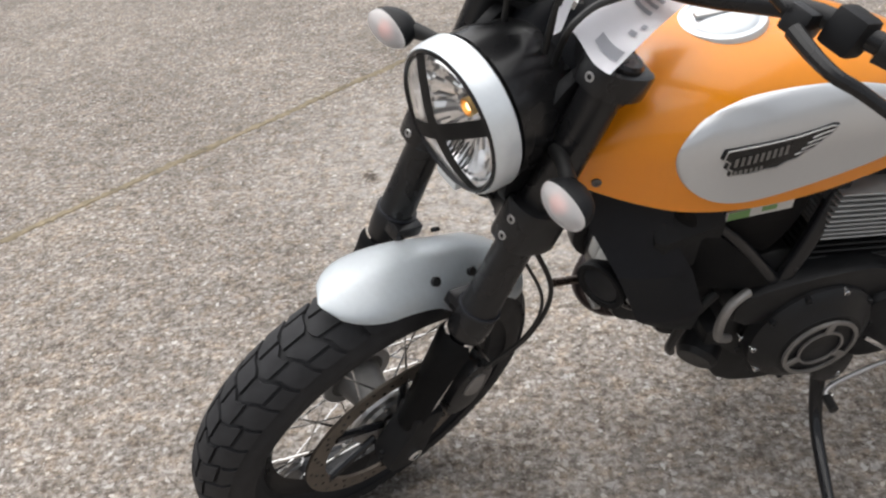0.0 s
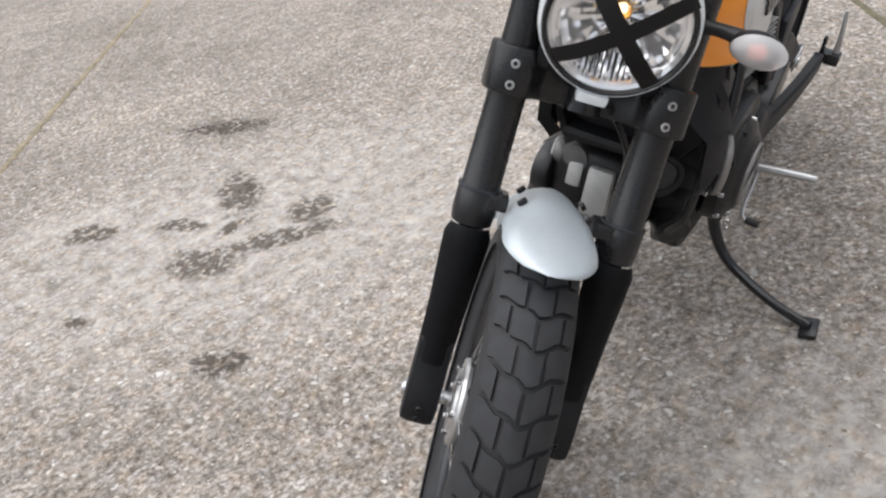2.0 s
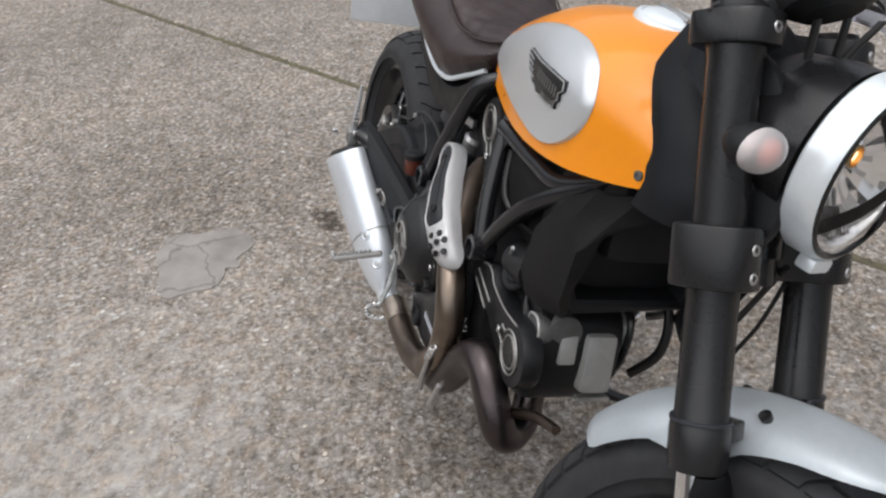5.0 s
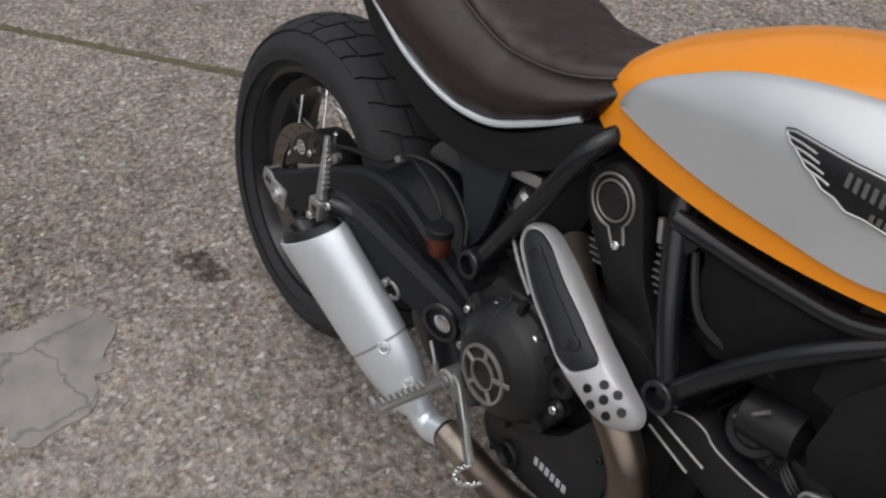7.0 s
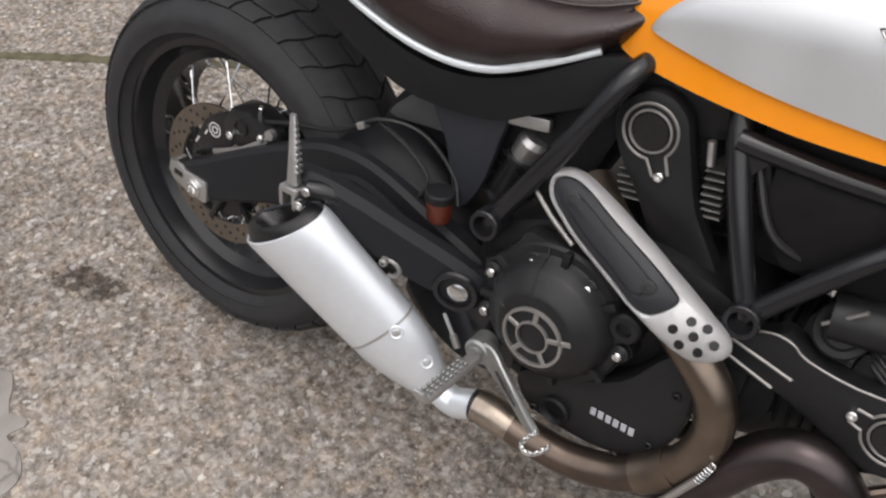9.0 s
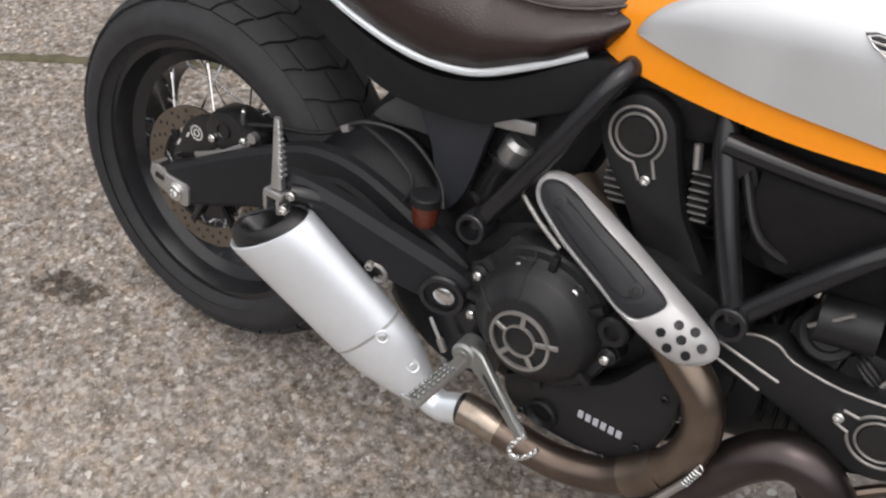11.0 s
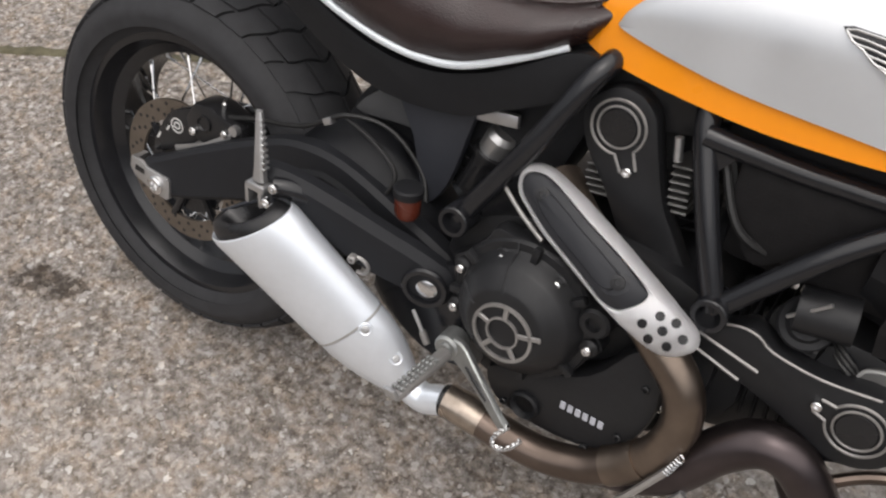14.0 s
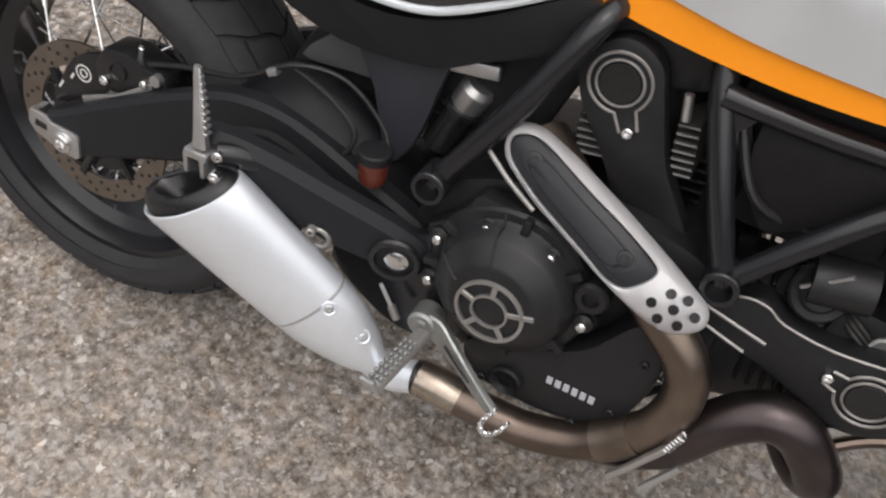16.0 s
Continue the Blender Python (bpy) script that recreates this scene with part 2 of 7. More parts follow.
    col = mixed("MULTIPLY", 1.0, col, ramp(broad.outputs["Fac"], [(0.3, (0.78, 0.77, 0.75)), (0.5, (1, 1, 1)), (0.7, (1.18, 1.16, 1.13))]))
    mid = noise_tex(9, 5, 0.65)
    col = mixed("MULTIPLY", 1.0, col, ramp(mid.outputs["Fac"], [(0.32, (0.8, 0.79, 0.77)), (0.5, (1, 1, 1)), (0.68, (1.15, 1.14, 1.13))]))
    # smooth pale cement skin where the stones are not yet laid bare, a paler area ahead of the bike, and dark worn
    # spots
    sepx = N("ShaderNodeSeparateXYZ")
    L(co.outputs["Object"], sepx.inputs[0])

    def blob(cx, cy, rx, ry, turn, soft=1.0):
        mp = N("ShaderNodeMapping")
        mp.vector_type = "TEXTURE"
        mp.inputs["Location"].default_value = (cx, cy, 0)
        mp.inputs["Rotation"].default_value = (0, 0, radians(turn))
        mp.inputs["Scale"].default_value = (rx, ry, 1)
        L(co.outputs["Object"], mp.inputs["Vector"])
        ln = N("ShaderNodeVectorMath")
        ln.operation = "LENGTH"
        L(mp.outputs[0], ln.inputs[0])
        edge = noise_tex(22, 8, 0.75)
        a = N("ShaderNodeMath")
        a.operation = "MULTIPLY_ADD"
        L(edge.outputs["Fac"], a.inputs[0])
        a.inputs[1].default_value = 2.4
        L(ln.outputs["Value"], a.inputs[2])
        r = N("ShaderNodeMapRange")
        r.inputs["From Min"].default_value, r.inputs["From Max"].default_value = 2.25, 2.25 - 0.18 * soft
        L(a.outputs[0], r.inputs["Value"])
        return r.outputs[0]

    def union(items):
        out = items[0]
        for it in items[1:]:
            mx = N("ShaderNodeMath")
            mx.operation = "MAXIMUM"
            L(out, mx.inputs[0]), L(it, mx.inputs[1])
            out = mx.outputs[0]
        return out

    skin = union([blob(*k, 5.0) for k in SKIN_AND_PALE])
    skin_fac = N("ShaderNodeMath")
    skin_fac.operation = "MULTIPLY"
    L(skin, skin_fac.inputs[0])
    flake = noise_tex(17, 7, 0.7)
    held = N("ShaderNodeMapRange")  # the skin has flaked off in places
    held.inputs["From Min"].default_value, held.inputs["From Max"].default_value = 0.42, 0.56
    held.inputs["To Min"].default_value, held.inputs["To Max"].default_value = 0.40, 0.85
    L(flake.outputs["Fac"], held.inputs["Value"])
    L(held.outputs[0], skin_fac.inputs[1])
    pale = noise_tex(20, 6, 0.6)
    col = mixed("MIX", skin_fac.outputs[0], col, ramp(pale.outputs["Fac"], [(0.33, (0.25, 0.228, 0.208)), (0.48, (0.345, 0.32, 0.297)), (0.62, (0.43, 0.403, 0.377))]))
    dark = union([blob(*k, 2.0) for k in WORN])
    keep = N("ShaderNodeMapRange")  # the palest stones stay pale inside the worn spots
    keep.inputs["From Min"].default_value, keep.inputs["From Max"].default_value = 0.6, 0.8
    keep.inputs["To Min"].default_value, keep.inputs["To Max"].default_value = 1.0, 0.25
    L(sep.outputs[0], keep.inputs["Value"])
    dk = N("ShaderNodeMath")
    dk.operation = "MULTIPLY"
    L(dark, dk.inputs[0])
    L(keep.outputs[0], dk.inputs[1])
    col = mixed("MULTIPLY", dk.outputs[0], col, (0.30, 0.28, 0.26))
    tone = noise_tex(28, 4, 0.6)
    col = mixed("MULTIPLY", 1.0, col, ramp(tone.outputs["Fac"], [(0.32, (0.95, 0.98, 1.02)), (0.5, (1, 1, 1)), (0.68, (1.09, 1.0, 0.9))]))
    # hair cracks: thin dark lines that come and go
    line = noise_tex(2.3, 9, 0.62)
    dist = N("ShaderNodeMath")
    dist.operation = "SUBTRACT"
    L(line.outputs["Fac"], dist.inputs[0])
    dist.inputs[1].default_value = 0.5
    size = N("ShaderNodeMath")
    size.operation = "ABSOLUTE"
    L(dist.outputs[0], size.inputs[0])
    thin = N("ShaderNodeMapRange")
    thin.inputs["From Min"].default_value, thin.inputs["From Max"].default_value = 0.0055, 0.0015
    L(size.outputs[0], thin.inputs["Value"])
    where = noise_tex(1.7, 3)
    some = N("ShaderNodeMapRange")
    some.inputs["From Min"].default_value, some.inputs["From Max"].default_value = 0.5, 0.58
    L(where.outputs["Fac"], some.inputs["Value"])
    both = N("ShaderNodeMath")
    both.operation = "MULTIPLY"
    L(thin.outputs[0], both.inputs[0])
    L(some.outputs[0], both.inputs[1])
    col = mixed("MULTIPLY", both.outputs[0], col, (0.55, 0.52, 0.5))
    L(col, b.inputs["Base Color"])
    b.inputs["Roughness"].default_value = 0.88
    bump = N("ShaderNodeBump")
    bump.inputs["Strength"].default_value, bump.inputs["Distance"].default_value = 0.55, 0.004
    high = N("ShaderNodeMath")
    high.operation = "MULTIPLY_ADD"
    L(shown.outputs[0], high.inputs[0])
    high.inputs[1].default_value = 0.35
    L(grit.outputs["Fac"], high.inputs[2])
    L(high.outputs[0], bump.inputs["Height"])
    bump2 = N("ShaderNodeBump")
    bump2.inputs["Strength"].default_value, bump2.inputs["Distance"].default_value = 0.4, 0.01
    L(mid.outputs["Fac"], bump2.inputs["Height"])
    L(bump.outputs[0], bump2.inputs["Normal"])
    L(bump2.outputs[0], b.inputs["Normal"])
    return m


# x, y, half length, half width, turn of the pale areas (first one ahead of the bike, the rest cement skin) and of the
# worn dark spots
SKIN_AND_PALE = [(0.28, 1.18, 0.62, 0.5, 10), (0.35, 3.0, 1.25, 0.8, 150), (0.62, 2.52, 0.5, 0.3, 165), (0.257, 3.288, 0.62, 0.3, 150), (0.007, 3.586, 0.4, 0.2, 150), (0.608, 2.988, 0.4, 0.25, 150), (0.55, 2.6, 0.35, 0.12, 150)]
WORN = [(0.426, 3.232, 0.19, 0.075, 62), (0.473, 2.903, 0.10, 0.075, 49), (0.322, 2.845, 0.21, 0.055, 145), (0.111, 2.948, 0.13, 0.09, 116), (0.001, 3.473, 0.11, 0.068, 119), (0.193, 3.221, 0.11, 0.039, 112),
        (0.722, 3.782, 0.22, 0.077, 119), (-0.257, 3.009, 0.05, 0.03, 98), (-0.117, 2.495, 0.08, 0.06, 112), (1.575, 2.235, 0.09, 0.04, 30), (0.28, 3.05, 0.06, 0.04, 0)]
CONCRETE = concrete()


def pebble_material():
    """Bare river stones, each its own shade of grey, cream or brown."""
    m = material("bare_aggregate_stone", (0.4, 0.37, 0.33), 0.7, grain=0.15, scale=160, bump=0.2, bscale=900)
    nt = m.node_tree
    old = nt.nodes["Principled BSDF"].inputs["Base Color"].links[0].from_socket
    geo = nt.nodes.new("ShaderNodeNewGeometry")
    r = nt.nodes.new("ShaderNodeValToRGB")
    for k, (p, c) in enumerate([(0.0, (0.42, 0.38, 0.34)), (0.25, (0.66, 0.61, 0.56)), (0.5, (0.95, 0.92, 0.87)), (0.72, (0.8, 0.66, 0.56)), (0.88, (1.1, 1.05, 0.99)), (1.0, (1.4, 1.36, 1.3))]):
        e = r.color_ramp.elements[k] if k < 2 else r.color_ramp.elements.new(p)
        e.position, e.color = p, (*c, 1)
    mx = nt.nodes.new("ShaderNodeMix")
    mx.data_type, mx.blend_type = "RGBA", "MULTIPLY"
    mx.inputs[0].default_value = 1.0
    nt.links.new(geo.outputs["Random Per Island"], r.inputs[0])
    nt.links.new(old, mx.inputs[6])
    nt.links.new(r.outputs[0], mx.inputs[7])
    nt.links.new(mx.outputs[2], nt.nodes["Principled BSDF"].inputs["Base Color"])
    return m


PEBBLE = pebble_material()


# ---- how groups of the motorcycle's parts sit on its frame ----
RIGHT = pose(0.0169, 0.0694, 0.0102, 1.545, 0.603, -2.211)  # engine covers, exhaust and pedals of the exhaust side
TAIL = pose(0.012, 0.030, 0.0)
STANDSIDE = pose(0.034, 0.020, 0.002)
FRONT = pose(0.020, 0.0, 0.0)
SEATING = {}
for names, m in (("clutch_cover lower_cover crankcase_web belt_cover hose_clip plug_cap coil starter_motor starter_end_cover cover_edge starter_cable engine_hose upright_cylinder level_cylinder rear_header lower_header exhaust_sleeve front_header header_collar "
                  "exhaust_strap exhaust_spring heat_shield footrest_hanger brake_reservoir brake_pedal brake_switch_rod rod_sleeve rear_set_plate", RIGHT),
                 ("swingarm_bridge swingarm_brace guard_plate brake_hose sensor_cable cable_clip mud_flap rear_mudguard shock shock_sleeve shock_spring exhaust_port_bracket seat_lock", TAIL), ("rear_caliper", pose(0.006, 0.016, 0.006)),
                 ("alternator_cover sprocket_cover upper_case oil_hose oil_filter gear_lever gear_linkage", STANDSIDE), ("warning_sticker", pose(0.028, -0.015, -0.008)),
                 ("steering_head_cover airbox battery_box side_cover cooler_shroud valve_cover head_end_cover end_cover_rim level_cylinder_head cover_lip", FRONT),
                 ("fuel_tank", Matrix.Translation((0.6, 0.010, -0.003)) @ Matrix.Diagonal((1.065, 0.93, 1, 1)) @ Matrix.Translation((-0.6, 0, 0))), ("seat", pose(0.01, 0, 0) @ Matrix.Diagonal((1, 0.91, 1, 1))), ("seat_base", pose(0.01, 0, 0) @ Matrix.Diagonal((1, 0.84, 1, 1)))):
    for name in names.split():
        SEATING[name] = m


# ---- mesh helpers ----
def part(name, bm, mat, parent=None, label="", m=None, sharp=32.0):
    """Links a bmesh as one mesh object, under a thing or a part, with its edges smooth but for the sharp ones."""
    bmesh.ops.recalc_face_normals(bm, faces=bm.faces)
    for f in bm.faces:
        f.smooth = True
    lim = radians(sharp)
    for e in bm.edges:
        e.smooth = not (len(e.link_faces) == 2 and e.calc_face_angle(0) > lim)
    me = bpy.data.meshes.new(name)
    bm.to_mesh(me)
    bm.free()
    me.materials.append(mat)
    return hang(new(name, me), parent, label, m)


def hang(ob, parent, label="", m=None):
    if parent is not None and parent.name == "motorcycle" and ob.name.split(".")[0] in SEATING:
        m = SEATING[ob.name.split(".")[0]] @ (m or Matrix())
    if parent is not None:
        ob.parent = parent
        if m is not None and "own" in parent:
            m = Matrix([parent["own"][i * 4:i * 4 + 4] for i in range(4)]).inverted() @ m
    if m is not None:
        ob.matrix_local = m
    if label:
        tagged(ob, label)
    return ob


def spline(pts, steps=6, closed=False):
    """Catmull-Rom curve through points of any dimension."""
    P = [np.array(p, float) for p in pts]
    n, out = len(P), []
    for i in range(n if closed else n - 1):
        a, b, c, d = (P[(i + k) % n] if closed else P[min(max(i + k, 0), n - 1)] for k in (-1, 0, 1, 2))
        for s in range(steps):
            t = s / steps
            out.append(0.5 * (2 * b + (c - a) * t + (2 * a - 5 * b + 4 * c - d) * t * t + (3 * b - a - 3 * c + d) * t ** 3))
    if not closed:
        out.append(P[-1])
    return out


def ring_faces(bm, rings, wrap=True, caps=(True, True)):
    vs = [[bm.verts.new(p) for p in r] for r in rings]
    n = len(vs[0])
    for a, b in zip(vs, vs[1:]):
        for i in range(n if wrap else n - 1):
            j = (i + 1) % n
            bm.faces.new((a[i], a[j], b[j], b[i]))
    for on, r in ((caps[0], vs[0]), (caps[1], vs[-1])):
        if on and wrap:
            bm.faces.new(r)
    return vs


def tube(pts, r, n=12, steps=6, bm=None, caps=True):
    """A round tube along a smooth curve; r is one radius or one for each point."""
    bm = bm or bmesh.new()
    rr = list(r) if hasattr(r, "__len__") else [r] * len(pts)
    if steps > 1:
        q = spline([(*p, s) for p, s in zip(pts, rr)], steps)
    else:
        q = [np.array((*p, s), float) for p, s in zip(pts, rr)]
    P, R = [Vector(x[:3]) for x in q], [float(x[3]) for x in q]
    up = None
    rings = []
    for i, p in enumerate(P):
        d = (P[min(i + 1, len(P) - 1)] - P[max(i - 1, 0)]).normalized()
        if up is None:
            up = d.orthogonal().normalized()
        up = (up - d * up.dot(d)).normalized()
        side = d.cross(up)
        rings.append([p + R[i] * (math.cos(a) * up + math.sin(a) * side) for a in (2 * math.pi * k / n for k in range(n))])
    ring_faces(bm, rings, caps=(caps, caps))
    return bm


def lathe(profile, centre=(0, 0, 0), axis=(0, 1, 0), n=40, bm=None, closed=False):
    """Turns (along, radius) round an axis."""
    bm = bm or bmesh.new()
    a = Vector(axis).normalized()
    u = a.orthogonal().normalized()
    w = a.cross(u)
    c = Vector(centre)
    prof = [(float(s), float(r)) for s, r in profile]
    prof += prof[:1] if closed else []
    rings = [[c + a * s + max(r, 1e-4) * (math.cos(t) * u + math.sin(t) * w) for t in (2 * math.pi * k / n for k in range(n))] for s, r in prof]
    ring_faces(bm, rings, caps=(not closed, not closed))
    if closed:
        bmesh.ops.remove_doubles(bm, verts=bm.verts, dist=1e-6)
    return bm


def prism(outline, y0, y1, bevel=0.004, bm=None, plane="xz", seg=2, holes=()):
    """A flat outline drawn out between two depths, with rounded edges."""
    own = bmesh.new()

    def at(p, y):
        return (p[0], y, p[1]) if plane == "xz" else ((y, p[0], p[1]) if plane == "yz" else (p[0], p[1], y))

    a = [own.verts.new(at(p, y0)) for p in outline]
    b = [own.verts.new(at(p, y1)) for p in outline]
    n = len(a)
    own.faces.new(a)
    own.faces.new(b[::-1])
    for i in range(n):
        own.faces.new((a[i], b[i], b[(i + 1) % n], a[(i + 1) % n]))
    bmesh.ops.recalc_face_normals(own, faces=own.faces)
    if bevel:
        es = [e for e in own.edges if len(e.link_faces) == 2 and e.calc_face_angle(0) > radians(40)]
        bmesh.ops.bevel(own, geom=es, offset=bevel, segments=seg, affect="EDGES", profile=0.6, clamp_overlap=True)
    return join(bm, own)


def join(bm, own):
    if bm is None:
        return own
    me = bpy.data.meshes.new("join")
    own.to_mesh(me)
    own.free()
    bm.from_mesh(me)
    bpy.data.meshes.remove(me)
    return bm


def box(centre, size, bevel=0.004, turn=(0, 0, 0), bm=None, seg=2):
    own = bmesh.new()
    bmesh.ops.create_cube(own, size=1.0, matrix=pose(*centre, *turn) @ Matrix.Diagonal((*size, 1)))
    if bevel:
        bmesh.ops.bevel(own, geom=own.edges[:], offset=bevel, segments=seg, affect="EDGES", profile=0.6, clamp_overlap=True)
    return join(bm, own)


def bolt(p, axis, r=0.006, h=0.005, bm=None):
    """A socket-head screw: a rounded head with a recess."""
    return lathe([(-0.004, r), (h * 0.8, r), (h, r * 0.8), (h, r * 0.5), (h * 0.4, r * 0.45), (h * 0.4, 0.0)], p, axis, 12, bm)


def rounded(outline, steps=5):
    return [tuple(p) for p in spline(outline, steps, closed=True)]


def interp(x, table):
    return float(np.interp(x, [t[0] for t in table], [t[1] for t in table]))


def smooth_table(table, steps=8):
    return [tuple(p) for p in spline(table, steps)]


# ---- ground ----
def ground():
    """One sheet of concrete with two open joints, which run nearly side by side."""
    bm = bmesh.new()
    d = Vector((math.cos(JOINT_TURN), math.sin(JOINT_TURN), 0))
    n = Vector((-d.y, d.x, 0))
    cuts = [(-70, 0, 0)]
    for j, k in JOINTS:
        w = 0.011
        cuts += [(j - w - 0.004, k, 0), (j - w, k, -0.003), (j - w + 0.003, k, -0.03), (j + w - 0.003, k, -0.03), (j + w, k, -0.003), (j + w + 0.004, k, 0)]
    cuts += [(70, 0, 0)]
    rings = [[n * (c + k * min(max(s, -5), 12)) + d * s + Vector((0, 0, z)) for s in (-70, -5, -1, 1, 3, 5, 8, 12, 70)] for c, k, z in cuts]
    ring_faces(bm, rings, wrap=False)
    return tagged(part("ground", bm, CONCRETE), "worn grey exposed-aggregate concrete yard in large slabs", "ground", kind="structure")


def joint_filler(offset, lean, mat, label, spill):
    bm = bmesh.new()
    d = Vector((math.cos(JOINT_TURN), math.sin(JOINT_TURN), 0))
    n = Vector((-d.y, d.x, 0))
    rng = random.Random(int(offset * 100))
    rings = []
    for i in range(700):
        s = -4 + i * 0.0165
        c = d * s + n * (offset + lean * s + 0.006 * noise.noise((s * 2.0, offset, 0)))
        w0, w1 = (0.0145 + spill * rng.random() ** 2 for k in (0, 1))
        h = 0.001 + 0.003 * rng.random()
        rings.append([c - n * w0 + Vector((0, 0, -0.006)), c - n * w0 * 0.6 + Vector((0, 0, h)), c + Vector((0, 0, h * 1.2)), c + n * w1 * 0.6 + Vector((0, 0, h)), c + n * w1 + Vector((0, 0, -0.006))])
    ring_faces(bm, rings, wrap=False)
    return tagged(part("joint_filler", bm, mat), label, "joint filler", kind="structure")


JOINT_TURN = math.atan2(1.0, 1.0)
JOINTS = [(-0.2125, -0.0225), (2.915, 0.05)]  # distance from the origin, drift along the run
ground()
# plain walls added far outside the view; they block the low sky and darken reflections
for nm, cx, cy, lx, ly in (("unseen_wall_north", 1, 24, 50, 0.3), ("unseen_wall_south", 1, -20, 50, 0.3), ("unseen_wall_east", 25, 2, 0.3, 44), ("unseen_wall_west", -23, 2, 0.3, 44)):
    tagged(part(nm, box((cx, cy, 2.4), (lx, ly, 4.8), 0.02), UNSEENWALL), "plain grey wall added out of view to darken low reflections", "wall", kind="structure")
joint_filler(*JOINTS[0], MOSS, "green mossy joint between two concrete slabs", 0.017)
joint_filler(*JOINTS[1], TANFILLER, "tan gritty joint between two concrete slabs", 0.028)

# a flat repair patch with a ragged edge
bm = bmesh.new()
patch_line = rounded([(1.225, 2.635), (1.236, 2.572), (1.262, 2.508), (1.30, 2.492), (1.335, 2.490), (1.352, 2.462), (1.412, 2.467), (1.455, 2.436), (1.505, 2.452), (1.545, 2.49), (1.56, 2.53), (1.552, 2.60), (1.528, 2.69), (1.43, 2.71), (1.36, 2.685), (1.285, 2.67)], 8)  # edge as poured
patch_line = [(x + 0.014 * noise.noise((x * 30, y * 30, 1)), y + 0.014 * noise.noise((x * 30, y * 30, 7))) for x, y in patch_line]
prism(patch_line, -0.01, 0.003, 0.001, bm, "xy")
tagged(part("concrete_patch", bm, PATCH), "pale smooth concrete repair patch with a ragged edge", "patch", kind="structure")

# bare stones of the aggregate, half sunk in the worn surface round the bike
rng = random.Random(11)
vs, fs = [], []
for k in range(4200):
    a, d = rng.uniform(0, 2 * math.pi), 2.9 * rng.random() ** 0.62
    x, y = 0.75 + d * math.cos(a), 2.1 + d * math.sin(a)
    if min(abs((y - x) / math.sqrt(2) - j - q * (x + y) / math.sqrt(2)) for j, q in JOINTS) < 0.03 or (1.2 < x < 1.58 and 2.41 < y < 2.73):
        continue
    r = 0.0022 + 0.0042 * rng.random() ** 2.2
    turn, flat, n0 = rng.uniform(0, 6.3), rng.uniform(0.55, 1.0), len(vs)
    for ring, z in ((1.0, -0.001), (0.85, r * 0.22), (0.45, r * 0.36)):
        for i in range(6):
            t = turn + i * math.pi / 3
            q = ring * r * rng.uniform(0.85, 1.15)
            px, py = q * math.cos(t), q * flat * math.sin(t)
            vs.append((x + px * math.cos(turn) - py * math.sin(turn), y + px * math.sin(turn) + py * math.cos(turn), z))
    for lvl in (0, 6):
        for i in range(6):
            j = (i + 1) % 6
            fs.append((n0 + lvl + i, n0 + lvl + j, n0 + lvl + 6 + j, n0 + lvl + 6 + i))
    fs.append(tuple(n0 + 12 + i for i in range(6)))
me = bpy.data.meshes.new("pebbles")
me.from_pydata(vs, [], fs)
me.materials.append(PEBBLE)
tagged(new("pebbles", me), "small pale aggregate stones bare in the worn concrete", "stones", kind="stuff")

# ---- the motorcycle: x ahead, y to its left, z up, standing on its side stand ----
HEAD, TIP = radians(13.79), radians(15.26)
ahead = Vector((-math.cos(HEAD), -math.sin(HEAD), 0))
level = Vector((math.sin(HEAD), -math.cos(HEAD), 0))
left = level * math.cos(TIP) - Vector((0, 0, math.sin(TIP)))
upright = level * math.sin(TIP) + Vector((0, 0, math.cos(TIP)))
bike = new("motorcycle")
bike.matrix_world = Matrix.Translation((1.3153, 2.0260, 0)) @ Matrix((ahead, left, upright)).transposed().to_4x4()
tagged(bike, "orange and silver retro motorcycle leaning on its side stand, brown seat", "motorcycle")
# the steered half: x ahead of the steering axis, y left, z along the axis
FORK = pose(1.5844, 0, 0, 0, -24, 0) @ pose(0, 0, 0, 0, 0, 23.7) @ pose(0.011, 0, 0)
AX, AZ = 0.0154, 0.3347
FW = FORK @ pose(AX, 0, AZ)
RW = pose(0, 0, 0.315)


# ---- wheels ----
def tyre(R, W, bead, crown):
    """A tyre's carcass with rounded shoulders; also gives the place of its skin."""
    A = radians(72)

    def skin_at(v, h=0.0):
        a = v * A
        y = W / 2 * math.sin(a) / math.sin(A)
        r = R - 0.006 - crown * (1 - math.cos(a)) / (1 - math.cos(A))
        ny, nr = math.sin(a * 0.9), math.cos(a * 0.9)
        return y + ny * h, r + nr * h

    prof = [skin_at(v) for v in np.linspace(-1, 1, 21)]
    side = [(W / 2 * 1.0, R - crown - 0.014), (W / 2 * 0.985, R - crown - 0.028), (W / 2 * 0.93, (R - crown + bead) / 2), (W / 2 * 0.8, bead + 0.012), (W / 2 * 0.72, bead), (W / 2 * 0.62, bead - 0.008)]
    prof = [(-y, r) for y, r in reversed(side)] + prof + side
    bm = lathe(prof, (0, 0, 0), (0, 1, 0), 96, closed=True)
    return bm, skin_at


